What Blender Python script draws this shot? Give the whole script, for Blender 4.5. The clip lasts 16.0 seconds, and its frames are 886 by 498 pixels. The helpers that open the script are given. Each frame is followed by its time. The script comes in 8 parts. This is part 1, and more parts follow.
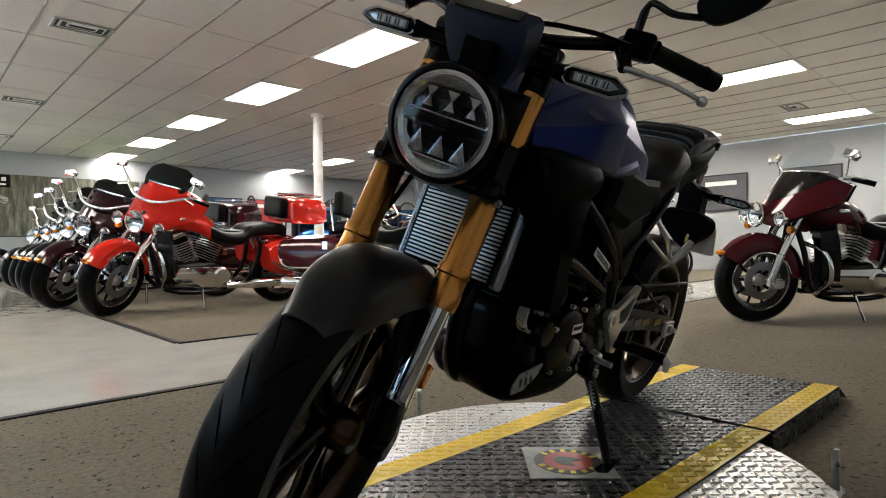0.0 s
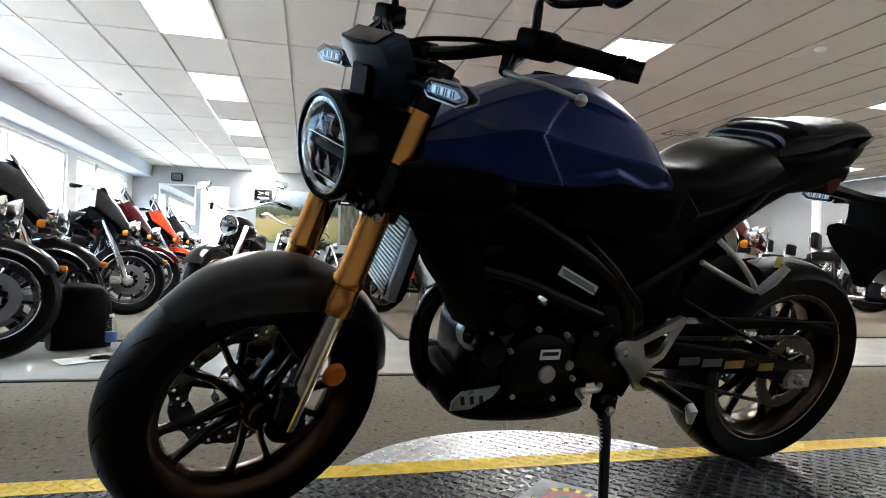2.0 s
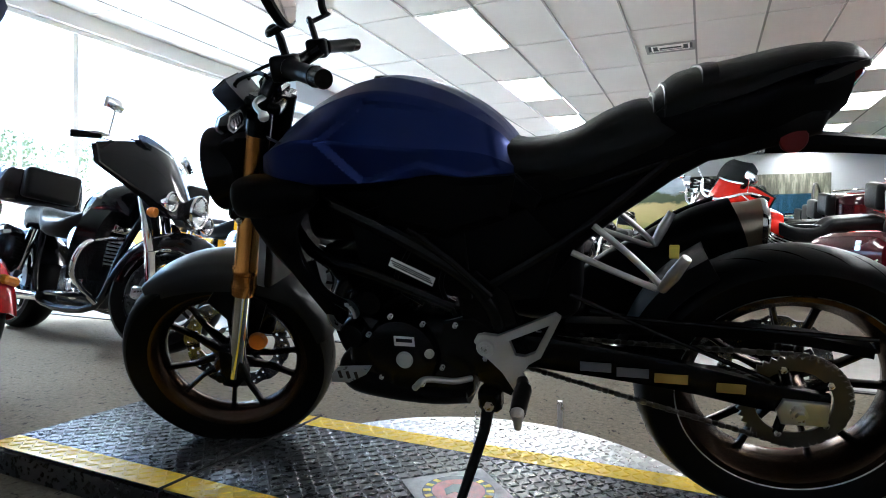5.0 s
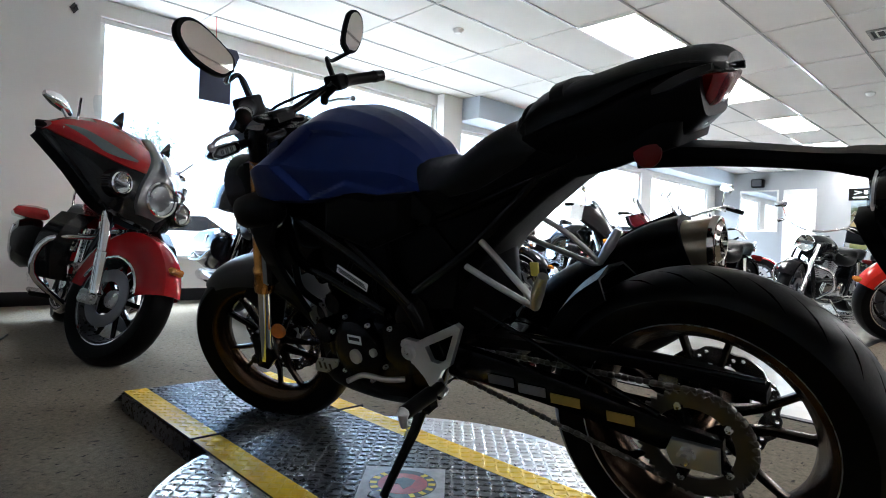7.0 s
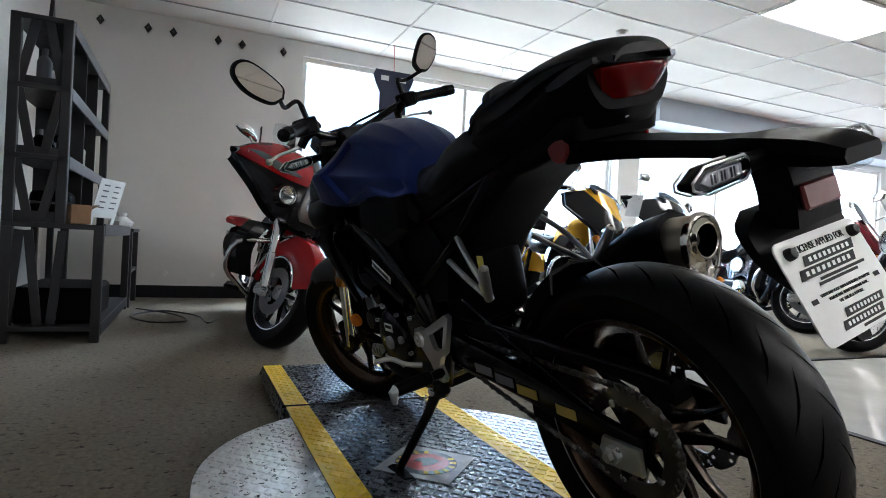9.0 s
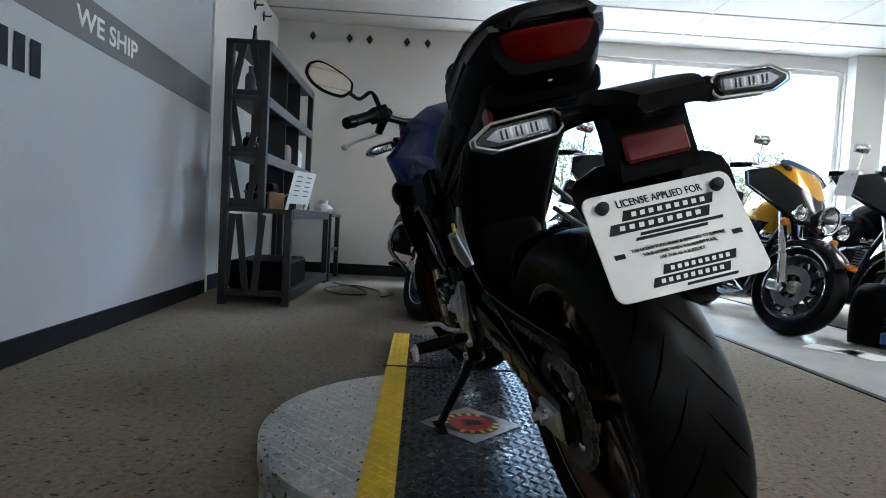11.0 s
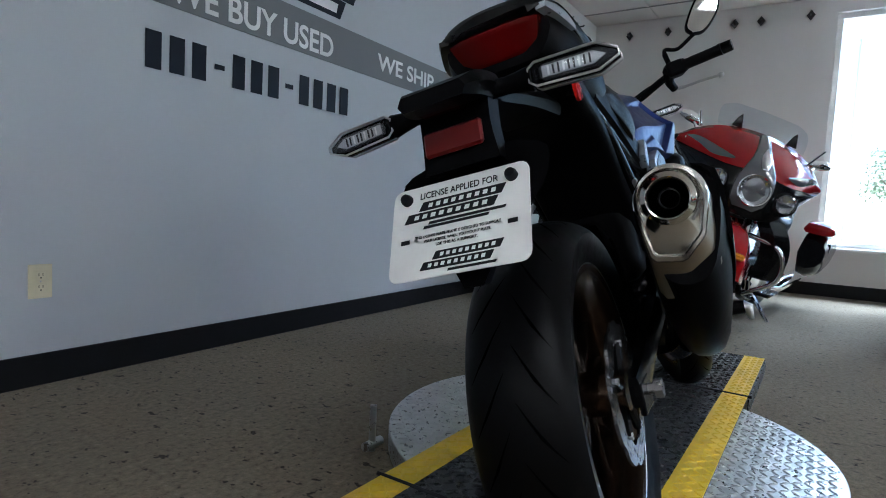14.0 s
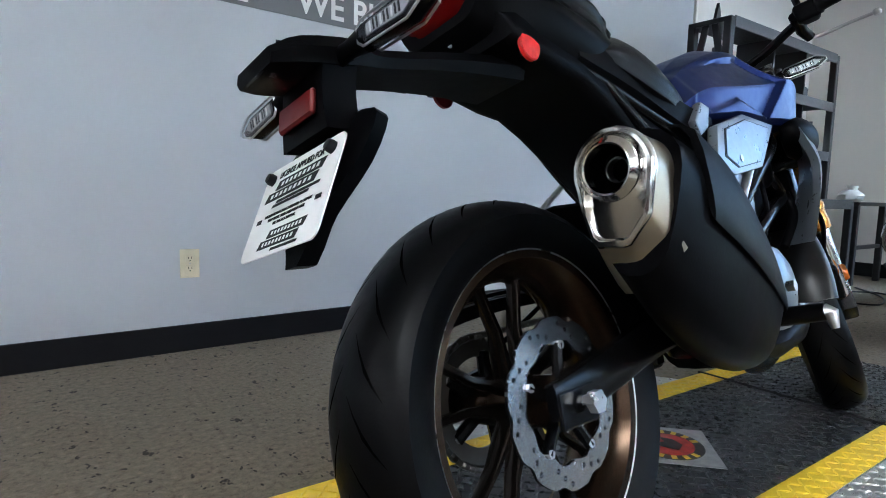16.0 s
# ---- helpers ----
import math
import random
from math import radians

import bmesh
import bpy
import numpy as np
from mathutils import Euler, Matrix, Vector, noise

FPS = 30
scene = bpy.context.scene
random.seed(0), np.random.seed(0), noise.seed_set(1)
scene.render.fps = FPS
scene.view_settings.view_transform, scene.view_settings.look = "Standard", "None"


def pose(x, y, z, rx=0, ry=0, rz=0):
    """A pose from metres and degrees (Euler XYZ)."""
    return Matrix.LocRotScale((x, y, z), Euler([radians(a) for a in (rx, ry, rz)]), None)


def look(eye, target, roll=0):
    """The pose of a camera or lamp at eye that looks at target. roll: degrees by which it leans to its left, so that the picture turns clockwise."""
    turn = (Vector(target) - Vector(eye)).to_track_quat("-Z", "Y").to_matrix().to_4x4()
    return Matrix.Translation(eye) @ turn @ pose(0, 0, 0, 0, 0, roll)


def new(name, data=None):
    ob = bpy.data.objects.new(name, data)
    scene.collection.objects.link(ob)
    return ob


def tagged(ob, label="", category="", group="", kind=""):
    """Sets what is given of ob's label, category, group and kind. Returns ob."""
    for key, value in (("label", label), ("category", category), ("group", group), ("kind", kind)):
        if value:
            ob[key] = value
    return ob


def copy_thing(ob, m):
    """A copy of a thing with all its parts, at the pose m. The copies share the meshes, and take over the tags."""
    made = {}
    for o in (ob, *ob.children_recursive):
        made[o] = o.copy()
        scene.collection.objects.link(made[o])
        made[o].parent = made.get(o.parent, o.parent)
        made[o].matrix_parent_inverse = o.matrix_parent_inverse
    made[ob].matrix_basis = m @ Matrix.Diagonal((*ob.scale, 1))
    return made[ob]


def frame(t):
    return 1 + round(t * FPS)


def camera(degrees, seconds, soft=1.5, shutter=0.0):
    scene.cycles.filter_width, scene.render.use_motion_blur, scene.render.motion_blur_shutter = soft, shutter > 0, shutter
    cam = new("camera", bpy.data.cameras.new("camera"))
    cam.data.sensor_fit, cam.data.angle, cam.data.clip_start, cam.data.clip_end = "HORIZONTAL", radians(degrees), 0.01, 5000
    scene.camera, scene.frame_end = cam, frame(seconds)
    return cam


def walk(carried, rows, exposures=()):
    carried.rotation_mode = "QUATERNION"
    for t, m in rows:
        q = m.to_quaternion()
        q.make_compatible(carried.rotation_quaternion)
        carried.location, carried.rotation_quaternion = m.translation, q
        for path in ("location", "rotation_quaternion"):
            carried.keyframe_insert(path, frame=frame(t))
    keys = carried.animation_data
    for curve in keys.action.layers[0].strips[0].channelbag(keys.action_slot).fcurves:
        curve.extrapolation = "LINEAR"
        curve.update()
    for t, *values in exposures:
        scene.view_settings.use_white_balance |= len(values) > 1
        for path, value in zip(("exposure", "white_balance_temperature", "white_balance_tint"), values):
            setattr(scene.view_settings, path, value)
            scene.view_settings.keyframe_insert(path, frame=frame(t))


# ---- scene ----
cam = camera(74.9, 16.0, soft=1.0)
PATH = [
    (0, (1.192, 0.856, 0.609), (-0.179, -0.6, 0.598), -0.7),
    (0.5, (1.098, 0.973, 0.594), (-0.049, -0.666, 0.591), -0.3),
    (1, (0.93, 1.088, 0.598), (0.003, -0.684, 0.615), 1.0),
    (1.5, (0.782, 1.157, 0.592), (0.022, -0.693, 0.615), 1.1),
    (2, (0.577, 1.223, 0.609), (0.126, -0.725, 0.643), 1.6),
    (2.5, (0.416, 1.234, 0.6), (0.127, -0.745, 0.592), 0.6),
    (3, (0.24, 1.249, 0.61), (0.114, -0.747, 0.569), -0.4),
    (3.5, (0.068, 1.27, 0.606), (0.163, -0.727, 0.567), -0.3),
    (4, (-0.131, 1.277, 0.622), (0.224, -0.691, 0.589), -0.4),
    (6.5, (-0.932, 1.014, 0.651), (0.387, -0.488, 0.614), 2.2),
    (7, (-1.06, 0.944, 0.658), (0.381, -0.443, 0.644), 2.3),
    (7.5, (-1.181, 0.877, 0.654), (0.377, -0.377, 0.66), 2.8),
    (8, (-1.264, 0.805, 0.644), (0.353, -0.372, 0.641), 2.4),
    (8.5, (-1.343, 0.714, 0.649), (0.409, -0.251, 0.638), 3.7),
    (9, (-1.404, 0.629, 0.649), (0.427, -0.176, 0.639), 3.0),
    (11.5, (-1.638, 0.082, 0.633), (0.354, 0.224, 0.534), 3.1),
    (12, (-1.661, -0.03, 0.654), (0.304, 0.332, 0.555), 2.8),
    (12.5, (-1.659, -0.137, 0.666), (0.264, 0.398, 0.538), 2.5),
    (13, (-1.629, -0.248, 0.666), (0.226, 0.49, 0.556), 1.3),
    (13.5, (-1.594, -0.347, 0.662), (0.192, 0.542, 0.516), 1.8),
    (14, (-1.548, -0.451, 0.655), (0.121, 0.641, 0.509), 2.9),
    (14.5, (-1.488, -0.551, 0.668), (0.042, 0.724, 0.482), 2.4),
    (15, (-1.399, -0.626, 0.668), (0.002, 0.794, 0.522), 1.7),
    (15.5, (-1.299, -0.68, 0.657), (-0.062, 0.88, 0.466), 0.9),
    (16, (-1.204, -0.719, 0.652), (-0.041, 0.896, 0.454), 1.6),
]
walk(cam, [(t, look(eye, target, roll)) for t, eye, target, roll in PATH], exposures=[(0, 2.6, 6400, 10), (1.5, 2.8, 6100, 10), (3, 3.0, 5650, 9), (4, 3.12, 5550, 9), (6.5, 2.78, 5750, 10), (9, 2.6, 5800, 10), (11.5, 2.55, 5550, 8), (13, 2.5, 5500, 8), (14, 2.38, 5400, 9), (15, 2.78, 5400, 9), (16, 3.15, 5400, 9)])

# ---- world and light ----
world = bpy.data.worlds.new("sky_world")
scene.world = world
world.use_nodes = True
wn = world.node_tree
sky = wn.nodes.new("ShaderNodeTexSky")
sky.sky_type, sky.sun_disc = "NISHITA", False
sky.sun_elevation, sky.sun_rotation = radians(52), radians(200)
wn.nodes["Background"].inputs[1].default_value = 0.15
wn.links.new(sky.outputs[0], wn.nodes["Background"].inputs[0])
sun = new("sun", bpy.data.lights.new("sun", "SUN"))
sun.data.energy, sun.data.angle, sun.data.color = 5.0, radians(0.5), (1.0, 0.95, 0.88)
sun.matrix_world = look((0, 0, 30), (12, 16, 0))

# bright sky above the parking lot, standing over the heads of the three window groups
for wy, wl, power in ((-2.5, 4.2, 600), (-7.75, 5.6, 230), (-12.5, 3.0, 60)):
    sl = new("window_skylight", bpy.data.lights.new("window_skylight", "AREA"))
    sl.data.shape, sl.data.size, sl.data.size_y = "RECTANGLE", wl + 1.5, 3.2
    sl.data.energy, sl.data.color = power, (0.84, 0.93, 1.0)
    sl.matrix_world = look((7.9, wy, 5.5), (1.0, wy, 0.5))

CEIL = 2.75      # ceiling height
WX = 4.9         # window wall
FY = -14.5       # far wall
NX = -12.0       # end wall
H = 0.071        # turntable top


# ---- materials ----
def nodes_of(name):
    m = bpy.data.materials.new(name)
    m.use_nodes = True
    nt = m.node_tree
    return m, nt, nt.nodes["Principled BSDF"], nt.links


def coords(nt, scale=1.0, kind="Object"):
    tc = nt.nodes.new("ShaderNodeTexCoord")
    mp = nt.nodes.new("ShaderNodeMapping")
    mp.inputs["Scale"].default_value = (scale, scale, scale) if not isinstance(scale, tuple) else scale
    nt.links.new(tc.outputs[kind], mp.inputs[0])
    return mp.outputs[0]


def noise_tex(nt, vec, scale, detail=4.0, rough=0.55):
    n = nt.nodes.new("ShaderNodeTexNoise")
    n.inputs["Scale"].default_value, n.inputs["Detail"].default_value, n.inputs["Roughness"].default_value = scale, detail, rough
    nt.links.new(vec, n.inputs["Vector"])
    return n.outputs[0]


def ramp(nt, fac, stops):
    r = nt.nodes.new("ShaderNodeValToRGB")
    e = r.color_ramp.elements
    while len(e) < len(stops):
        e.new(0.5)
    for el, (p, c) in zip(e, stops):
        el.position, el.color = p, (*c, 1) if len(c) == 3 else c
    nt.links.new(fac, r.inputs[0])
    return r.outputs[0]


def bump(nt, height, strength, dist, prev=None):
    b = nt.nodes.new("ShaderNodeBump")
    b.inputs["Strength"].default_value, b.inputs["Distance"].default_value = strength, dist
    nt.links.new(height, b.inputs["Height"])
    if prev:
        nt.links.new(prev, b.inputs["Normal"])
    return b.outputs[0]


def surf(name, color, rough=0.5, metal=0.0, var=0.12, scale=6.0, grain=0.0, grain_scale=400.0, coat=0.0, rough_var=0.08, spec=0.5, coat_rough=0.06):
    """A painted, plastic or metal surface with two scales of variation."""
    m, nt, p, lk = nodes_of(name)
    v = coords(nt)
    big = noise_tex(nt, v, scale, 5.0, 0.6)
    lo = tuple(max(0.0, c * (1 - var)) for c in color)
    hi = tuple(min(1.0, c * (1 + var)) for c in color)
    lk.new(ramp(nt, big, [(0.3, lo), (0.7, hi)]), p.inputs["Base Color"])
    p.inputs["Metallic"].default_value = metal
    fine = noise_tex(nt, v, scale * 9, 3.0, 0.6)
    lk.new(ramp(nt, fine, [(0.25, (max(0.02, rough - rough_var),) * 3), (0.75, (min(1, rough + rough_var),) * 3)]), p.inputs["Roughness"])
    if grain:
        lk.new(bump(nt, noise_tex(nt, v, grain_scale, 2.0), grain, 0.001), p.inputs["Normal"])
    p.inputs["Specular IOR Level"].default_value = spec
    p.inputs["Coat Weight"].default_value = coat
    p.inputs["Coat Roughness"].default_value = coat_rough
    return m


def glow(name, color, strength):
    m, nt, p, lk = nodes_of(name)
    p.inputs["Base Color"].default_value = (*color, 1)
    p.inputs["Emission Color"].default_value = (*color, 1)
    p.inputs["Emission Strength"].default_value = strength
    p.inputs["Roughness"].default_value = 0.6
    return m


def clear(name, color=(1, 1, 1), rough=0.02, ior=1.45):
    m, nt, p, lk = nodes_of(name)
    p.inputs["Base Color"].default_value = (*color, 1)
    p.inputs["Transmission Weight"].default_value = 1.0
    p.inputs["Roughness"].default_value, p.inputs["IOR"].default_value = rough, ior
    return m


def thin_glass(name, tint=(1, 1, 1), rough=0.01):
    """A thin clear sheet: it lets light straight through and mirrors by Fresnel."""
    m, nt, p, lk = nodes_of(name)
    out = nt.nodes["Material Output"]
    tr, gl, mx, lw = (nt.nodes.new("ShaderNode" + k) for k in ("BsdfTransparent", "BsdfGlossy", "MixShader", "LayerWeight"))
    pw, ad = (nt.nodes.new("ShaderNodeMath") for _ in range(2))
    pw.operation, ad.operation = "POWER", "MULTIPLY_ADD"
    tr.inputs[0].default_value = (*tint, 1)
    gl.inputs["Roughness"].default_value = rough
    lw.inputs[0].default_value = 0.5
    pw.inputs[1].default_value, ad.inputs[1].default_value, ad.inputs[2].default_value = 4.0, 0.6, 0.03
    lk.new(lw.outputs["Facing"], pw.inputs[0])
    lk.new(pw.outputs[0], ad.inputs[0])
    lk.new(ad.outputs[0], mx.inputs[0])
    lk.new(tr.outputs[0], mx.inputs[1])
    lk.new(gl.outputs[0], mx.inputs[2])
    lk.new(mx.outputs[0], out.inputs[0])
    nt.nodes.remove(p)
    return m


def carpet_material():
    m, nt, p, lk = nodes_of("carpet_pile")
    v = coords(nt)
    fleck = noise_tex(nt, v, 55, 3.0, 0.7)
    loop = noise_tex(nt, v, 260, 2.0, 0.6)
    worn = noise_tex(nt, v, 1.3, 4.0, 0.6)
    a = ramp(nt, fleck, [(0.30, (0.092, 0.073, 0.046)), (0.42, (0.148, 0.122, 0.083)), (0.60, (0.192, 0.162, 0.113)), (0.75, (0.25, 0.214, 0.155))])
    spot = noise_tex(nt, coords(nt, (1.0, 0.62, 1.0)), 34, 2.0, 0.75)
    b0 = ramp(nt, spot, [(0.335, (0.16, 0.15, 0.14)), (0.375, (1.0, 1.0, 1.0)), (0.66, (1.0, 1.0, 1.0)), (0.72, (1.28, 1.26, 1.22))])
    b = ramp(nt, worn, [(0.3, (0.80, 0.80, 0.80)), (0.7, (1.0, 1.0, 1.0))])
    mix = nt.nodes.new("ShaderNodeMix")
    mix.data_type, mix.blend_type = "RGBA", "MULTIPLY"
    mix.inputs[0].default_value = 1.0
    lk.new(a, mix.inputs[6])
    lk.new(b, mix.inputs[7])
    speck = nt.nodes.new("ShaderNodeMix")
    speck.data_type, speck.blend_type = "RGBA", "MULTIPLY"
    speck.inputs[0].default_value = 1.0
    lk.new(mix.outputs[2], speck.inputs[6])
    lk.new(b0, speck.inputs[7])
    lk.new(speck.outputs[2], p.inputs["Base Color"])
    p.inputs["Roughness"].default_value = 0.95
    p.inputs["Specular IOR Level"].default_value = 0.15
    n1 = bump(nt, loop, 0.6, 0.004)
    lk.new(bump(nt, fleck, 0.5, 0.004, n1), p.inputs["Normal"])
    p.inputs["Sheen Weight"].default_value = 0.08
    return m


def tile_material():
    m, nt, p, lk = nodes_of("glossy_floor_tile")
    v = coords(nt)
    a = noise_tex(nt, v, 3.0, 6.0, 0.6)
    lk.new(ramp(nt, a, [(0.3, (0.47, 0.46, 0.42)), (0.7, (0.58, 0.56, 0.52))]), p.inputs["Base Color"])
    lk.new(ramp(nt, noise_tex(nt, v, 8.0, 5.0), [(0.3, (0.07,) * 3), (0.7, (0.16,) * 3)]), p.inputs["Roughness"])
    lk.new(bump(nt, noise_tex(nt, v, 2.5, 3.0), 0.10, 0.01), p.inputs["Normal"])
    return m


def wall_material(name, color, var=0.05):
    m, nt, p, lk = nodes_of(name)
    v = coords(nt)
    a = noise_tex(nt, v, 1.1, 5.0, 0.6)
    lk.new(ramp(nt, a, [(0.3, tuple(c * (1 - var) for c in color)), (0.7, color)]), p.inputs["Base Color"])
    p.inputs["Roughness"].default_value = 0.62
    lk.new(bump(nt, noise_tex(nt, v, 240, 3.0), 0.18, 0.002), p.inputs["Normal"])
    return m


def ceiling_material():
    m, nt, p, lk = nodes_of("mineral_ceiling_tile")
    v = coords(nt)
    a = noise_tex(nt, v, 0.8, 4.0)
    lk.new(ramp(nt, a, [(0.3, (0.66, 0.635, 0.59)), (0.7, (0.74, 0.715, 0.67))]), p.inputs["Base Color"])
    p.inputs["Roughness"].default_value = 0.9
    lk.new(bump(nt, noise_tex(nt, v, 160, 4.0, 0.7), 0.5, 0.004), p.inputs["Normal"])
    return m


def plate_material(name, color, metal, rough, wear=0.0):
    """Rolled tread plate: worn paint or bare metal, scuffed."""
    m, nt, p, lk = nodes_of(name)
    v = coords(nt)
    a = noise_tex(nt, v, 14, 6.0, 0.65)
    lk.new(ramp(nt, a, [(0.25, tuple(c * 0.72 for c in color)), (0.7, color)]), p.inputs["Base Color"])
    p.inputs["Metallic"].default_value = metal
    lk.new(ramp(nt, noise_tex(nt, v, 60, 4.0), [(0.3, (max(0.05, rough - 0.12),) * 3), (0.7, (rough + 0.12,) * 3)]), p.inputs["Roughness"])
    return m


M = {
    "carpet": carpet_material(), "tile": tile_material(), "ceiling": ceiling_material(),
    "grey_wall": wall_material("grey_wall_paint", (0.50, 0.525, 0.565)),
    "grey_band": wall_material("dark_grey_band", (0.17, 0.175, 0.185)),
    "white_wall": wall_material("white_wall_paint", (0.76, 0.75, 0.72)),
    "far_wall": wall_material("pale_grey_wall_paint", (0.36, 0.375, 0.39)),
    "white_trim": surf("white_trim_paint", (0.80, 0.79, 0.76), 0.4),
    "soffit": wall_material("pale_blue_soffit", (0.52, 0.58, 0.66)),
    "base": surf("black_vinyl_base", (0.009, 0.009, 0.011), 0.45, spec=0.2),
    "dark_metal": surf("black_powder_coat", (0.012, 0.012, 0.013), 0.42, 0.0, 0.3, grain=0.2),
    "alu": plate_material("bright_tread_plate", (0.70, 0.70, 0.69), 1.0, 0.34),
    "black_plate": plate_material("black_tread_plate", (0.022, 0.023, 0.025), 0.0, 0.30),
    "yellow_plate": plate_material("yellow_safety_paint", (0.92, 0.62, 0.018), 0.0, 0.40),
    "light_panel": glow("lit_diffuser", (1.0, 0.94, 0.84), 4.8),
    "chrome": surf("chrome", (0.85, 0.85, 0.86), 0.08, 1.0, 0.04, rough_var=0.04),
    "steel": surf("brushed_steel", (0.55, 0.55, 0.55), 0.30, 1.0, 0.12),
    "led_chrome": surf("dim_led_reflector", (0.46, 0.46, 0.47), 0.16, 1.0, 0.1),
    "grid_metal": surf("grey_ceiling_grid_metal", (0.36, 0.35, 0.33), 0.22, 0.0, 0.15, spec=0.6),
    "silver": surf("silver_cast_alloy", (0.50, 0.50, 0.50), 0.34, 0.95, 0.05, grain=0.1, rough_var=0.03),
    "rubber": surf("tyre_rubber", (0.0016, 0.0016, 0.0019), 0.40, 0.0, 0.25, grain=0.12, grain_scale=250, spec=0.10),
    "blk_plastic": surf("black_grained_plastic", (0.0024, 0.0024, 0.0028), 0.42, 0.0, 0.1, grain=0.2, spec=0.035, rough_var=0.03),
    "blk_gloss": surf("gloss_black_paint", (0.006, 0.006, 0.007), 0.16, 0.0, 0.1, coat=0.2, spec=0.2, rough_var=0.02),
    "blk_satin": surf("satin_black_paint", (0.0024, 0.0024, 0.0028), 0.22, 0.0, 0.08, spec=0.16, rough_var=0.02),
    "seat": surf("black_vinyl_seat", (0.0045, 0.0045, 0.005), 0.40, 0.0, 0.2, grain=0.4, grain_scale=500, spec=0.13),
    "mirror": surf("mirror_glass", (0.92, 0.93, 0.94), 0.015, 1.0, 0.01, rough_var=0.005),
}


# ---- mesh helpers ----
def part(name, bm, material, parent=None, label="", smooth=False, m=None):
    """Links a bmesh as one mesh object under a thing or a part."""
    me = bpy.data.meshes.new(name)
    bmesh.ops.recalc_face_normals(bm, faces=bm.faces[:])
    bm.to_mesh(me)
    bm.free()
    if smooth:
        me.polygons.foreach_set("use_smooth", [True] * len(me.polygons))
        me.set_sharp_from_angle(angle=radians(38))
    for x in (material if isinstance(material, (list, tuple)) else [material]):
        me.materials.append(M[x] if isinstance(x, str) else x)
    ob = new(name, me)
    if parent is not None:
        ob.parent = parent
    if m is not None:
        ob.matrix_basis = m
    if label:
        ob["label"] = label
    return ob


def box(sx, sy, sz, c=(0, 0, 0), bevel=0.0, rot=None, bm=None, seg=1):
    """A box of that size about c, rounded by bevel; joined to bm if given."""
    t = bmesh.new()
    bmesh.ops.create_cube(t, size=1.0, matrix=Matrix.Diagonal((sx, sy, sz, 1)))
    if bevel:
        bmesh.ops.bevel(t, geom=t.edges[:], offset=bevel, segments=seg, affect="EDGES", profile=0.6)
    bmesh.ops.transform(t, matrix=Matrix.Translation(c) @ (rot.to_4x4() if rot else Matrix()), verts=t.verts[:])
    return merge(bm, t)


def merge(bm, t):
    if bm is None:
        return t
    me = bpy.data.meshes.new("tmp")
    t.to_mesh(me)
    t.free()
    bm.from_mesh(me)
    bpy.data.meshes.remove(me)
    return bm


def tube(path, radius, n=10, bm=None, closed=False, caps=True):
    """A round tube along a list of points; radius is one number or one per point."""
    pts = [Vector(p) for p in path]
    rad = radius if isinstance(radius, (list, tuple)) else [radius] * len(pts)
    t = bmesh.new()
    rings, side = [], None
    for i, p in enumerate(pts):
        a = pts[i - 1] if i or closed else pts[i]
        b = pts[(i + 1) % len(pts)] if i < len(pts) - 1 or closed else pts[i]
        d = (b - a).normalized()
        if side is None:
            side = d.orthogonal().normalized()
        side = (side - d * side.dot(d)).normalized()
        up = d.cross(side)
        rings.append([t.verts.new(p + (side * math.cos(k * math.tau / n) + up * math.sin(k * math.tau / n)) * rad[i]) for k in range(n)])
    m = len(rings)
    for i in range(m if closed else m - 1):
        r, s = rings[i], rings[(i + 1) % m]
        for k in range(n):
            t.faces.new((r[k], r[(k + 1) % n], s[(k + 1) % n], s[k]))
    if caps and not closed:
        t.faces.new(rings[0][::-1])
        t.faces.new(rings[-1])
    return merge(bm, t)


def smooth_path(pts, n=6):
    """Catmull-Rom points through pts."""
    p = [Vector(q) for q in pts]
    p = [p[0] * 2 - p[1]] + p + [p[-1] * 2 - p[-2]]
    out = []
    for i in range(1, len(p) - 2):
        for k in range(n):
            u = k / n
            a, b, c, d = p[i - 1:i + 3]
            out.append(0.5 * ((2 * b) + (c - a) * u + (2 * a - 5 * b + 4 * c - d) * u * u + (3 * b - a - 3 * c + d) * u ** 3))
    out.append(p[-2])
    return out


def lathe(profile, n=32, axis="Y", bm=None, closed=False, caps=True):
    """Turns (radius, offset) pairs about an axis through the origin."""
    t = bmesh.new()
    rings = []
    for r, o in profile:
        ring = []
        for k in range(n):
            c, s = r * math.cos(k * math.tau / n), r * math.sin(k * math.tau / n)
            ring.append(t.verts.new({"Y": (c, o, s), "Z": (c, s, o), "X": (o, c, s)}[axis]))
        rings.append(ring)
    m = len(rings)
    for i in range(m if closed else m - 1):
        a, b = rings[i], rings[(i + 1) % m]
        for k in range(n):
            t.faces.new((a[k], a[(k + 1) % n], b[(k + 1) % n], b[k]))
    if not closed and caps:
        for ring in (rings[0], rings[-1]):
            if (ring[0].co - ring[n // 2].co).length > 1e-4:
                t.faces.new(ring)
    bmesh.ops.remove_doubles(t, verts=t.verts[:], dist=1e-5)
    return merge(bm, t)


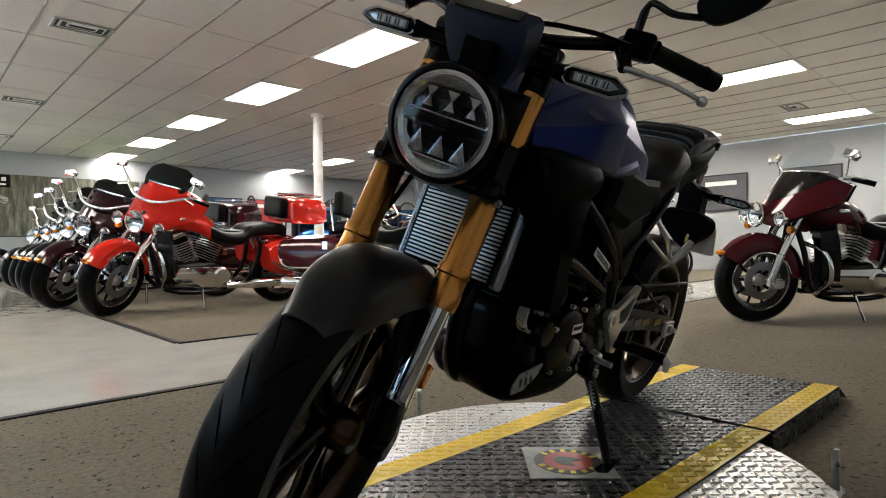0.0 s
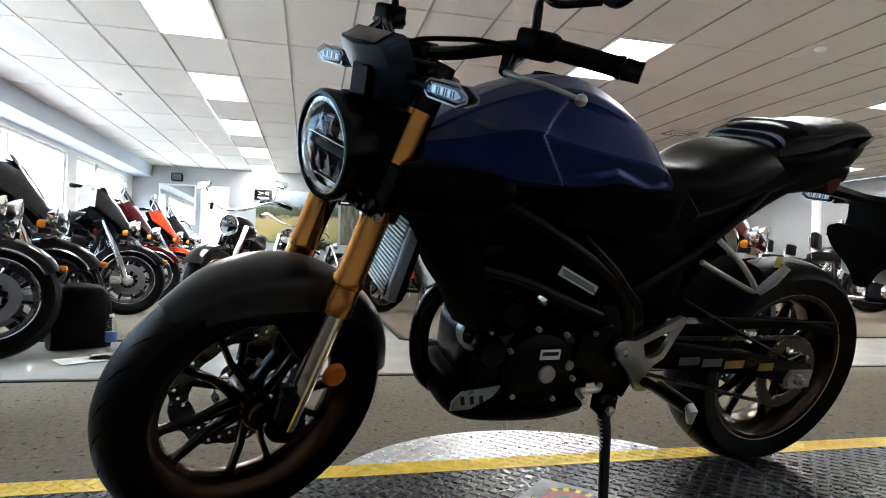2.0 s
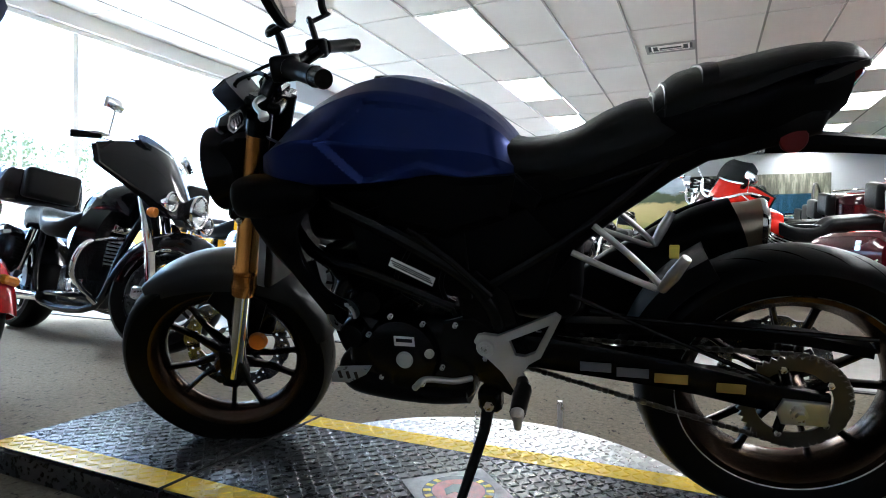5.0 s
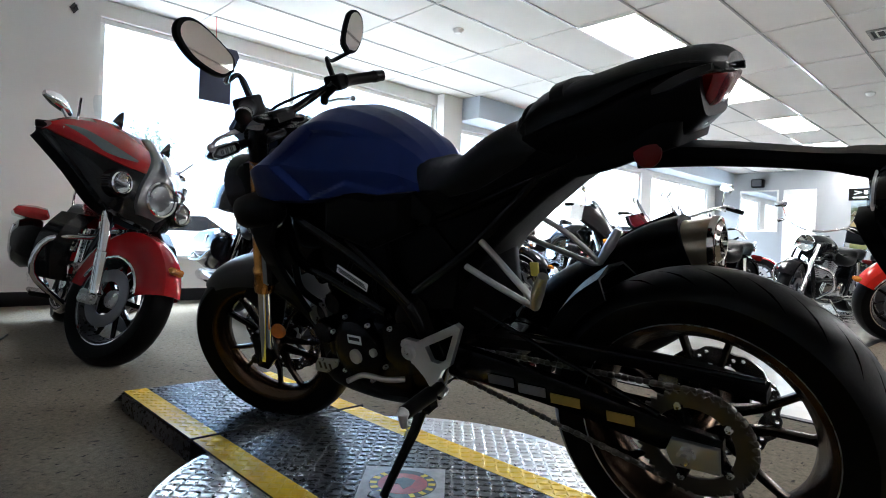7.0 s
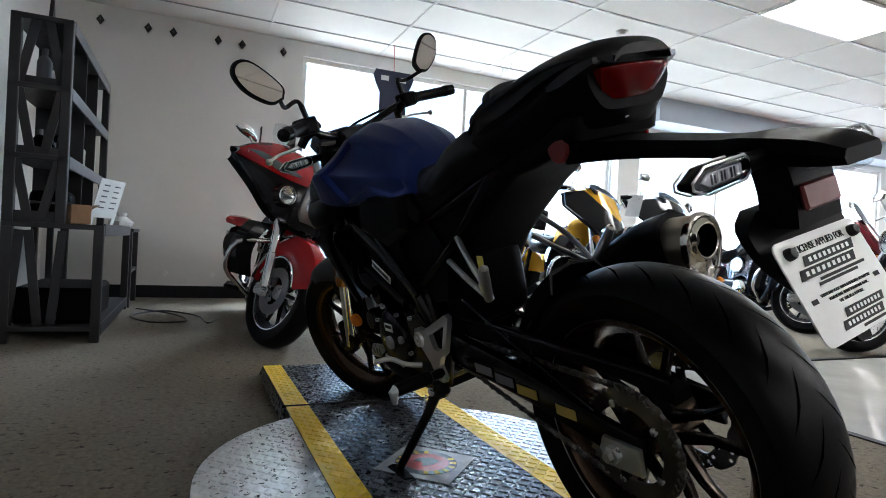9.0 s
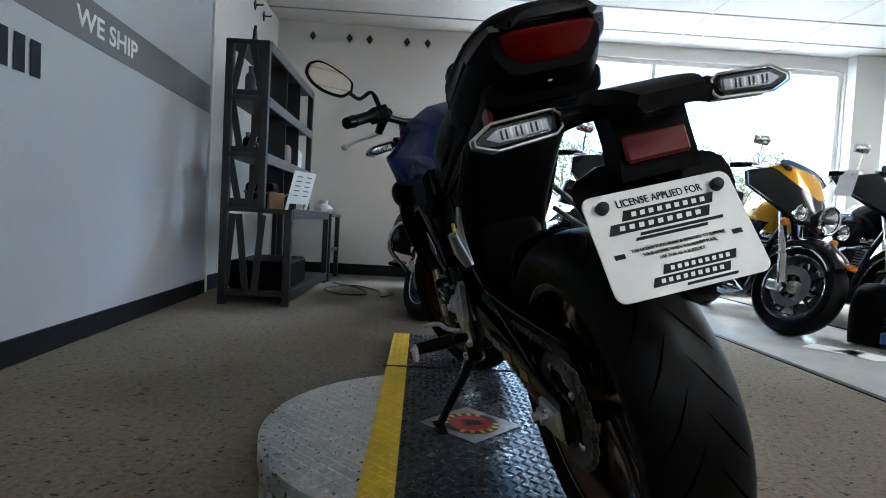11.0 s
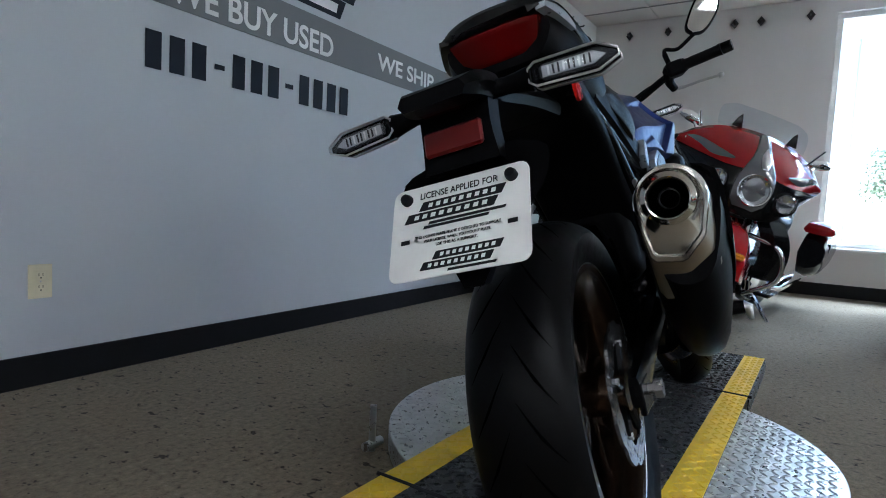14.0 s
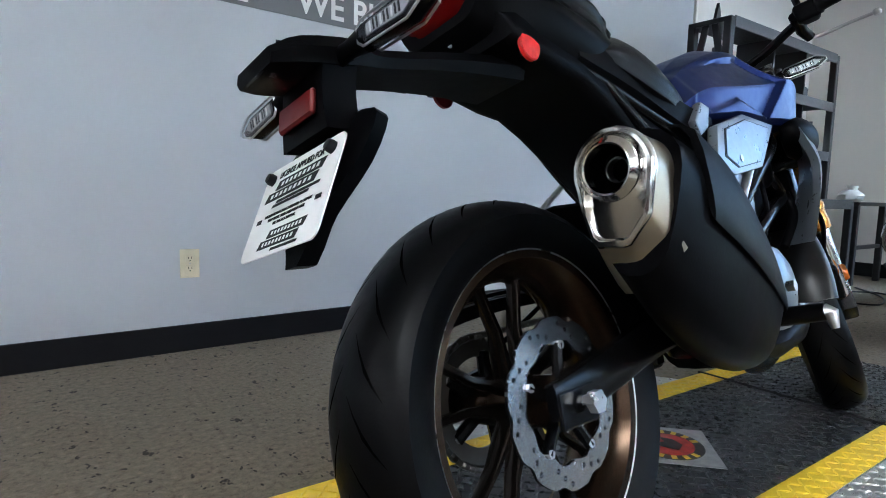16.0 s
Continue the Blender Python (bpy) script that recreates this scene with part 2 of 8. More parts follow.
def prism(outline, depth, axis="Y", centre=0.0, bevel=0.0, bm=None, seg=2):
    """A plate: a flat outline of (u, v) pairs with a thickness along an axis and rounded rims."""
    t = bmesh.new()
    def at(u, v, w):
        return {"Y": (u, w, v), "Z": (u, v, w), "X": (w, u, v)}[axis]
    a = [t.verts.new(at(u, v, centre - depth / 2)) for u, v in outline]
    b = [t.verts.new(at(u, v, centre + depth / 2)) for u, v in outline]
    t.faces.new(a)
    t.faces.new(b[::-1])
    n = len(a)
    for i in range(n):
        t.faces.new((a[i], a[(i + 1) % n], b[(i + 1) % n], b[i]))
    bmesh.ops.recalc_face_normals(t, faces=t.faces[:])
    if bevel:
        rim = [e for e in t.edges if abs((e.verts[0].co - e.verts[1].co)["XYZ".index(axis)]) < 1e-6]
        bmesh.ops.bevel(t, geom=rim, offset=bevel, segments=seg, affect="EDGES", profile=0.6)
    return merge(bm, t)


def loft(rings, bm=None, caps=True):
    """Joins equal rings of points into a closed skin."""
    t = bmesh.new()
    vs = [[t.verts.new(p) for p in r] for r in rings]
    n = len(vs[0])
    for a, b in zip(vs, vs[1:]):
        for k in range(n):
            t.faces.new((a[k], a[(k + 1) % n], b[(k + 1) % n], b[k]))
    if caps:
        t.faces.new(vs[0][::-1])
        t.faces.new(vs[-1])
    bmesh.ops.remove_doubles(t, verts=t.verts[:], dist=1e-5)
    bmesh.ops.recalc_face_normals(t, faces=t.faces[:])
    return merge(bm, t)


def empty(name, m=None):
    ob = new(name)
    ob.empty_display_size = 0.1
    if m is not None:
        ob.matrix_basis = m
    return ob


# ---- the room ----
def structure(name, bm, material, label, category):
    return tagged(part(name, bm, material), label, category, kind="structure")


def slab(x0, x1, y0, y1, z0, z1, bm=None):
    return box(x1 - x0, y1 - y0, z1 - z0, ((x0 + x1) / 2, (y0 + y1) / 2, (z0 + z1) / 2), bm=bm)


structure("floor", slab(NX, WX + 0.2, FY - 0.2, 3.2, -0.12, -0.004), "tile", "cream polished floor tile of the showroom", "floor")
LANE = ((-0.12, 1.2), (-3.05, -1.76))   # the tiled cross lanes: x of one, y of the other
structure("carpet", slab(NX, WX, LANE[1][1], 3.0, -0.003, 0.0), "carpet", "brown-grey flecked commercial carpet under the turntable", "carpet")
structure("carpet", slab(NX, LANE[0][0], FY, LANE[1][0], -0.003, 0.0), "carpet", "brown-grey flecked commercial carpet under parked motorcycles", "carpet")
structure("carpet", slab(LANE[0][1], WX, FY, LANE[1][0], -0.003, 0.0), "carpet", "brown-grey flecked commercial carpet beside the windows", "carpet")
for a, b, c, d in ((NX, LANE[0][0], LANE[1][0] - 0.02, LANE[1][0] + 0.02), (LANE[0][1], WX, LANE[1][0] - 0.02, LANE[1][0] + 0.02),
                   (NX, WX, LANE[1][1] - 0.02, LANE[1][1] + 0.02),
                   (LANE[0][0] - 0.02, LANE[0][0] + 0.02, FY, LANE[1][0] - 0.021), (LANE[0][1] - 0.02, LANE[0][1] + 0.02, FY, LANE[1][0] - 0.021)):
    structure("trim", slab(a, b, c, d, -0.0038, 0.006), "base", "dark vinyl strip along the carpet's edge", "trim")

# ceiling: tiles with a raised grid, one mesh; lamps and vents hang in it
TX, TY = 0.61, 1.22
GX0, GY0 = 1.455, -3.68     # a grid crossing
bm = slab(NX, WX + 0.2, FY - 0.2, 3.2, CEIL + 0.006, CEIL + 0.12)
x = GX0 - TX * 22
while x < WX:
    if x > NX:
        n0 = len(bm.faces)
        box(0.020, 3.2 - FY, 0.010, (x, (FY + 3.2) / 2, CEIL + 0.004), bm=bm)
        bm.faces.ensure_lookup_table()
        for f in bm.faces[n0:]:
            f.material_index = 1
    x += TX
y = GY0 - TY * 9
while y < 3.0:
    box(WX - NX, 0.024, 0.009, ((WX + NX) / 2, y, CEIL + 0.0035), bm=bm)
    y += TY
tagged(part("ceiling", bm, ["ceiling", "grid_metal"]), "suspended ceiling of off-white mineral tiles in a metal grid", "ceiling", kind="structure")


def ceiling_light(m):
    ob = empty("ceiling_light", m)
    bm = bmesh.new()
    for sx in (-1, 1):
        box(0.028, TY - 0.02, 0.016, (sx * (TX / 2 - 0.016), 0, -0.004), 0.003, bm=bm)
    for sy in (-1, 1):
        box(TX - 0.075, 0.028, 0.016, (0, sy * (TY / 2 - 0.024), -0.004), 0.003, bm=bm)
    part("frame", bm, "white_trim", ob)
    part("diffuser", box(TX - 0.09, TY - 0.08, 0.008, (0, 0, -0.003), 0.002), "light_panel", ob, "lit frosted diffuser")
    return tagged(ob, "lit recessed fluorescent troffer in the tile ceiling", "ceiling light", "ceiling lights")


first = None
for gx, ys in ((0, (0, 2, 4, 6, 8)), (-7, (-2, 0, 2, 4, 6, 8)), (-14, (-4, -2, 0, 2, 4, 6, 8)), (-20, (-4, -2, 0, 2, 4, 6))):
    for gy in ys:
        m = pose(GX0 + TX * (gx + 0.5), GY0 - TY * (gy + 0.5), CEIL)
        if first is None:
            first = ceiling_light(m)
        else:
            copy_thing(first, m)


def ceiling_vent(m, w=0.50, d=0.28):
    ob = empty("ceiling_vent", m)
    part("backing", box(w - 0.05, d - 0.05, 0.004, (0, 0, 0.004)), "base", ob, "dark duct opening")
    bm = bmesh.new()
    for s in (-1, 1):
        box(w, 0.03, 0.012, (0, s * (d / 2 - 0.010), -0.006), 0.003, bm=bm)
        box(0.03, d - 0.061, 0.012, (s * (w / 2 - 0.015), 0, -0.006), 0.003, bm=bm)
    part("frame", bm, "grid_metal", ob, "dull grey frame")
    for k in (1, 2):
        u, v = w - 0.13 * k, d - 0.092 * k
        bm = bmesh.new()
        for q in (-1, 1):
            box(u, 0.020, 0.005, (0, q * v / 2, -0.004), rot=Euler((radians(q * 30), 0, 0)).to_matrix(), bm=bm)
            box(0.020, v, 0.005, (q * u / 2, 0, -0.004), rot=Euler((0, radians(-q * 30), 0)).to_matrix(), bm=bm)
        part("slat", bm, "white_trim", ob)
    return tagged(ob, "white louvred air vent set into the ceiling", "ceiling vent", "ceiling vents")


v0 = ceiling_vent(pose(-0.12, -5.55, CEIL))
for vx, vy in ((-0.14, -9.2), (-0.15, -12.5), (-5.2, -3.2), (-5.2, -7.0), (-9.2, -2.0)):
    copy_thing(v0, pose(vx, vy, CEIL))

# walls; the grey panelled wall stands a little askew
GW = (2.85, 1.825)                      # its free end
ga = radians(2.4)
gm = Matrix.Translation((*GW, 0)) @ Matrix.Rotation(ga, 4, "Z")
structure("wall_grey", box(14.6, 0.16, CEIL, (-7.3, 0.08, CEIL / 2)), "grey_wall", "blue-grey painted showroom wall with lettering", "wall").matrix_basis = gm
structure("wall_band", box(14.6, 0.004, 0.20, (-7.3, -0.002, 1.462)), "grey_band", "dark grey stripe painted along the grey wall", "wall stripe").matrix_basis = gm
structure("baseboard", box(14.6, 0.012, 0.105, (-7.3, -0.006, 0.0525), 0.003), "base", "black vinyl baseboard along the grey wall", "baseboard").matrix_basis = gm
structure("trim", box(0.03, 0.19, CEIL - 0.02, (0.017, 0.075, CEIL / 2), 0.004), "white_trim", "white corner trim at the end of the grey wall", "trim").matrix_basis = gm
structure("wall_white", slab(GW[0] + 0.04, WX + 0.2, 1.86, 2.02, 0, CEIL), "white_wall", "plain white wall behind the black steel rack", "wall")
structure("baseboard", slab(GW[0] + 0.04, WX, 1.846, 1.858, 0.0, 0.12), "base", "black vinyl baseboard along the white wall", "baseboard")
structure("wall_end", slab(NX - 0.2, NX, FY - 0.2, 3.2, 0, CEIL), "far_wall", "plain pale grey end wall of the showroom", "wall")
structure("wall_far", slab(NX, WX + 0.2, FY - 0.2, FY, 0, CEIL), "far_wall", "pale grey far wall of the showroom", "wall")

# window wall: piers, sill and heads with the openings left free
WINS = ((-4.55, -0.40, 0.46, 2.60), (-10.55, -4.95, 0.46, 2.36), (-14.0, -11.0, 0.46, 2.36))
bm = bmesh.new()
edges = [FY] + [e for w in sorted(WINS) for e in w[:2]] + [2.02]
for a, b in zip(edges[0::2], edges[1::2]):
    slab(WX, WX + 0.2, a, b, 0, CEIL, bm)
for a, b, z0, z1 in WINS:
    slab(WX, WX + 0.2, a, b, 0, z0, bm)
    slab(WX, WX + 0.2, a, b, z1, CEIL, bm)
structure("wall_window", bm, "white_wall", "white outer wall with wide showroom windows", "wall")
structure("baseboard", slab(WX - 0.012, WX, FY, 1.85, 0, 0.12), "base", "black vinyl baseboard under the windows", "baseboard")
structure("soffit", slab(WX - 0.45, WX - 0.001, FY, -4.95, 2.45, CEIL + 0.004), "soffit", "pale blue-grey soffit above the windows", "soffit")
structure("pier", slab(WX - 0.14, WX - 0.002, -4.93, -4.57, 0, CEIL), "white_wall", "white pier between the showroom windows", "pier")


def window(n, a, b, z0, z1, mull):
    ob = empty("window_%d" % n, pose(WX + 0.08, 0, 0))
    bm = bmesh.new()
    for z in (z0 + 0.025, z1 - 0.025):
        box(0.07, b - a, 0.05, (0, (a + b) / 2, z), 0.004, bm=bm)
    for yy in (a + 0.025, b - 0.025):
        box(0.07, 0.05, z1 - z0 - 0.101, (0, yy, (z0 + z1) / 2), 0.004, bm=bm)
    part("window_frame", bm, "white_trim", ob, "pale aluminium window frame")
    ys = [a + 0.05] + sorted(mull) + [b - 0.05]
    for yy in mull:
        part("mullion", box(0.07, 0.05, z1 - z0 - 0.101, (0, yy, (z0 + z1) / 2), 0.004), "white_trim", ob)
    for u, w in zip(ys, ys[1:]):
        g = part("pane", box(0.006, w - u - 0.052, z1 - z0 - 0.104, (0, (u + w) / 2, (z0 + z1) / 2)), "glass", ob, "clear glass pane")
        g.visible_shadow = False
    part("window_sill", box(0.16, b - a - 0.01, 0.03, (-0.12, (a + b) / 2, z0 - 0.0149), 0.006), "white_trim", ob)
    tagged(ob, "wide clear showroom window in a pale frame", "window", kind="structure")


M["glass"] = thin_glass("window_glass", (0.97, 0.99, 0.98))
window(1, *WINS[0], (-2.35,))
window(2, *WINS[1], (-6.6, -8.5))
window(3, *WINS[2], (-12.5,))


def pillar(x, y):
    ob = structure("pillar", lathe([(0.075, 0.0), (0.075, CEIL - 0.05), (0.10, CEIL - 0.045), (0.10, CEIL - 0.002)], 24, "Z"), "white_trim", "round white steel column holding up the ceiling", "column")
    ob.matrix_basis = pose(x, y, 0)


pillar(-3.75, -7.3)
pillar(-8.2, -7.3)

# outdoors
structure("ground", slab(WX + 0.2, 400, -300, 300, -0.35, -0.25), surf("parking_lot_concrete", (0.42, 0.41, 0.39), 0.9, 0, 0.2, 0.4), "pale concrete parking lot outside the windows", "ground")


# ---- the turntable ----
def tread_plate(x0, x1, y0, y1, z, keep, pitch=0.032, rise=0.0024):
    """Rows of raised lozenges, turned left and right by turns, on one mesh."""
    verts, faces = [], []
    L, W, Hh = pitch * 0.46, pitch * 0.15, rise
    nx, ny = int((x1 - x0) / pitch * 1.41), int((y1 - y0) / pitch * 1.41)
    step = pitch * 0.71
    for i in range(nx + 1):
        for j in range(ny + 1):
            x, y = x0 + (i + 0.5) * step, y0 + (j + 0.5) * step
            if not keep(x, y) or x > x1 - 0.008 or y > y1 - 0.008:
                continue
            a = radians(45 if (i + j) % 2 else -45)
            c, s = math.cos(a), math.sin(a)
            b = len(verts)
            for u, v, w in ((-L, 0, 0), (0, -W, 0), (L, 0, 0), (0, W, 0), (-L * 0.55, 0, Hh), (L * 0.55, 0, Hh)):
                verts.append((x + u * c - v * s, y + u * s + v * c, z + w))
            faces += [(b, b + 1, b + 5, b + 4), (b + 1, b + 2, b + 5), (b + 2, b + 3, b + 5), (b + 3, b, b + 4, b + 5)]
    bm = bmesh.new()
    me = bpy.data.meshes.new("tmp")
    me.from_pydata(verts, [], faces)
    bm.from_mesh(me)
    bpy.data.meshes.remove(me)
    return bm


PY0, PY1 = -0.285, 0.300      # runway edges
ST = 0.078                    # yellow stripe
SX0, SX1 = -0.595, 0.612      # panel seams
EX0, EX1 = -1.33, 1.275       # ends of the approach panels
DC, DR = (0.005, 0.025), 0.575


def turntable():
    ob = empty("turntable", pose(0, 0, 0))
    cx, cy = DC
    bm = lathe([(0.0, H - 0.006), (DR - 0.002, H - 0.006), (DR, H - 0.008), (DR, H - 0.060), (DR - 0.004, H - 0.062), (DR - 0.06, 0.001), (0.0, 0.001)], 96, "Z")
    bmesh.ops.translate(bm, vec=(cx, cy, 0), verts=bm.verts[:])
    part("disc", bm, "alu", ob, "bright aluminium tread plate disc", smooth=True)
    tr = tread_plate(cx - DR, cx + DR, cy - DR, cy + DR, H - 0.0061, lambda x, y: math.hypot(x - cx, y - cy) < DR - 0.012 and not PY0 < y < PY1, rise=0.0028)
    part("disc_tread", tr, "alu", ob)["kind"] = "stuff"
    panels = (("deck", SX0 + 0.004, SX1 - 0.004), ("approach_panel", SX1 + 0.004, EX1), ("approach_panel", EX0, SX0 - 0.004))
    for name, a, b in panels:
        bm = box(b - a, PY1 - PY0, 0.006, ((a + b) / 2, (PY0 + PY1) / 2, H - 0.0025), 0.001)
        panel = part(name, bm, "black_plate", ob, "black painted tread plate deck")
        part("tread", tread_plate(a, b, PY0 + ST, PY1 - ST, H + 0.0004, lambda x, y: True), "black_plate", panel)["kind"] = "stuff"
        for y0 in (PY0, PY1 - ST):
            part("yellow_stripe", box(b - a - 0.002, ST, 0.001, ((a + b) / 2, y0 + ST / 2, H + 0.0012)), "yellow_plate", panel, "worn yellow safety stripe")
            part("stripe_tread", tread_plate(a, b, y0, y0 + ST, H + 0.0017, lambda x, y: True), "yellow_plate", panel)["kind"] = "stuff"
        if name == "approach_panel":
            out = b if a > 0 else a
            for s, yy in ((1, PY1), (-1, PY0)):
                part("side_skirt", box(b - a, 0.004, H - 0.012, ((a + b) / 2, yy + s * 0.0025, H / 2 - 0.003)), "black_plate", panel)
            sgn = 1 if a > 0 else -1
            v = [(out, PY0, H), (out, PY1, H), (out + sgn * 0.13, PY1, 0.004), (out + sgn * 0.13, PY0, 0.004)]
            t = bmesh.new()
            t.faces.new([t.verts.new(q) for q in v])
            bmesh.ops.solidify(t, geom=t.faces[:], thickness=0.004)
            part("end_flap", t, "black_plate", panel, "sloping black steel end flap")
    for xx in (SX0, SX1):
        part("hinge_rod", tube([(xx, PY0 - 0.012, H + 0.001), (xx, PY1 + 0.012, H + 0.001)], 0.005, 8), "base", ob, "dark hinge rod across the runway", True)
    for px, py in ((-0.39, 0.50), (-0.08, -0.62)):
        bm = tube([(px, py, 0.002), (px, py, 0.125)], 0.009, 12)
        tube([(px - 0.03, py, 0.02), (px + 0.035, py, 0.02)], 0.012, 10, bm=bm)
        part("locking_pin", bm, "steel", ob, "upright steel locking pin at the disc's rim", smooth=True)
    return tagged(ob, "motorcycle display turntable with yellow-edged black runway", "turntable")


turntable()


def floor_sticker():
    """A square decal laid cornerwise; its picture is only plain shapes."""
    ob = tagged(part("deck_decal", box(0.205, 0.205, 0.0012, (0, 0, 0)), surf("clear_foil_over_plate", (0.34, 0.34, 0.34), 0.5, 0.3, 0.25, 30), None, "", False, pose(0.0, 0.028, H + 0.0036, 0, 0, 45)),
                "silver decal with a red and yellow round badge", "decal")
    part("badge", lathe([(0.0, 0.0016), (0.082, 0.0016), (0.082, 0.0)], 48, "Z"), surf("black_foil", (0.012, 0.012, 0.012), 0.35), ob, "round black badge")
    part("badge_field", lathe([(0.0, 0.0022), (0.060, 0.0022), (0.060, 0.001)], 40, "Z"), surf("red_foil", (0.34, 0.02, 0.012), 0.35, 0, 0.35, 40), ob, "red badge field")
    for k in range(16):
        a = k * math.tau / 16
        if k in (3, 4, 11, 12):
            continue
        part("badge_mark", box(0.012, 0.017, 0.0006, (0, 0, 0)), surf("yellow_foil", (0.70, 0.50, 0.03), 0.4) if k == 0 else bpy.data.materials["yellow_foil"], ob, "", False, pose(0.071 * math.cos(a), 0.071 * math.sin(a), 0.0021, 0, 0, math.degrees(a) + 90))
    part("badge_figure", prism([(-0.03, -0.02), (0.0, -0.034), (0.028, -0.016), (0.034, 0.012), (0.010, 0.004), (-0.004, 0.034), (-0.022, 0.012)], 0.0006, "Z", 0.0026), bpy.data.materials["black_foil"], ob)


floor_sticker()


# ---- the motorcycle on the turntable ----
M.update({
    "blue": surf("matte_blue_paint", (0.006, 0.018, 0.108), 0.40, 0.82, 0.08, 5.0, coat=0.16, coat_rough=0.28),
    "gold": surf("gold_anodised_fork", (0.52, 0.235, 0.058), 0.25, 1.0, 0.03, rough_var=0.01),
    "bronze": surf("dark_bronze_wheel", (0.052, 0.033, 0.021), 0.24, 0.9, 0.04, rough_var=0.01),
    "wheel_black": surf("black_bronze_spoke", (0.026, 0.021, 0.017), 0.22, 0.9, 0.04, rough_var=0.01),
    "grey_matte": surf("matte_grey_mudguard", (0.009, 0.0088, 0.0088), 0.30, 0.05, 0.06, rough_var=0.02, spec=0.34),
    # silver parts, and right-hand copies of dark parts with window light put into the colour
    "silver_panel": surf("silver_grey_or_lit_panel", (0.25, 0.28, 0.32), 0.32, 0.6, 0.08),
    "stainless": surf("brushed_stainless", (0.66, 0.64, 0.60), 0.12, 1.0, 0.03, rough_var=0.01),
    "heat_steel": surf("heat_tinted_steel", (0.40, 0.345, 0.27), 0.36, 1.0, 0.05, rough_var=0.015),
    "soot_steel": surf("soot_darkened_steel", (0.05, 0.05, 0.05), 0.35, 1.0, 0.1),
    "disc_steel": surf("brake_disc_steel", (0.40, 0.41, 0.43), 0.26, 1.0, 0.03, rough_var=0.02),
    "yellow_tag": surf("yellow_paper_tag", (0.62, 0.52, 0.08), 0.6),
    # brighter copy of the reflector red: the glow of light on the right-hand one
    "red_reflector": surf("lit_red_reflector", (0.55, 0.012, 0.010), 0.18, 0.0, 0.3, 60.0, spec=0.4),
    "red_lens": surf("red_lens", (0.085, 0.0012, 0.0015), 0.16, 0.0, 0.1, spec=0.15),
    "red_dull": surf("red_reflector", (0.10, 0.005, 0.005), 0.35, 0.0, 0.1, spec=0.25),
    "orange_lens": surf("orange_reflector", (0.50, 0.12, 0.01), 0.2, 0.0, 0.15, coat=0.5),
    "clear_lens": thin_glass("clear_lamp_lens", (0.93, 0.95, 0.97)),
    "reflector": surf("silvered_reflector", (0.80, 0.81, 0.83), 0.16, 1.0, 0.08),
    "white_label": surf("white_label", (0.75, 0.75, 0.74), 0.5),
    "groove": surf("tread_groove", (0.0008, 0.0008, 0.0008), 0.95, spec=0.0),
    "lamp_body": surf("clear_grey_lamp_body", (0.50, 0.51, 0.53), 0.22, 0.4, 0.05, rough_var=0.02, coat=0.4),
    "ink": surf("black_print", (0.012, 0.012, 0.014), 0.6, spec=0.15),
    "grey_ink": surf("grey_print", (0.09, 0.09, 0.10), 0.6, spec=0.3),
    "fin": surf("radiator_fin", (0.42, 0.46, 0.50), 0.4, 0.8, 0.1),
    "chain": surf("oiled_chain", (0.10, 0.095, 0.085), 0.35, 0.9, 0.3),
    "sticker_yellow": surf("yellow_label", (0.26, 0.18, 0.04), 0.6, spec=0.2),
})

BIKE = Matrix.Translation((0.032, -0.135, 0.073)) @ Matrix.Rotation(radians(7.4), 4, "Z") @ Matrix.Rotation(radians(-16.2), 4, "X") @ Matrix.Scale(1.02, 4)
RHO, DELTA = radians(21), radians(21)       # rake and steering lock
AX = Vector((0.755, 0, 0))
UP = Vector((-math.sin(RHO), 0, math.cos(RHO)))
STEER = Matrix.Translation(AX) @ Matrix.Rotation(DELTA, 4, UP) @ Matrix.Translation(-AX)
REAR, FRONT = Vector((-0.657, 0.004, 0.291)), Vector((0.647, 0, 0.252))


def skin(keys, cols=5, rows=4, closed=False, caps=True, bm=None):
    """A smooth hide over key sections: each key is a ring of points."""
    rings = []
    for k in keys:
        pts = [Vector(p) for p in k]
        n = len(pts)
        out = []
        for i in range(n):
            a, b, c, d = pts[i - 1], pts[i], pts[(i + 1) % n], pts[(i + 2) % n]
            for s in range(cols):
                u = s / cols
                out.append(0.5 * ((2 * b) + (c - a) * u + (2 * a - 5 * b + 4 * c - d) * u * u + (3 * b - a - 3 * c + d) * u ** 3))
        rings.append(out)
    cols_n = len(rings[0])
    tracks = [smooth_path([r[i] for r in rings], rows) for i in range(cols_n)]
    return loft([[t[j] for t in tracks] for j in range(len(tracks[0]))], bm, caps)


def half_ring(x, pts):
    """A ring across x from its right-hand half: (y, z) pairs from the top down."""
    return [(x, y, z) for y, z in pts] + [(x, -y, z) for y, z in pts[::-1] if y > 1e-6]


def tyre(R, w, rim):
    """A round-shouldered road tyre."""
    prof = []
    for k in range(13):
        a = -1.25 + 2.5 * k / 12
        prof.append((R - (w * 0.62) * (1 - math.cos(a * 0.95)) * 0.62, w / 2 * math.sin(a) / math.sin(1.25)))
    prof = [(rim - 0.006, -w * 0.36), (rim + 0.012, -w * 0.44)] + prof + [(rim + 0.012, w * 0.44), (rim - 0.006, w * 0.36)]
    return lathe(prof, 72, "Y", closed=True)


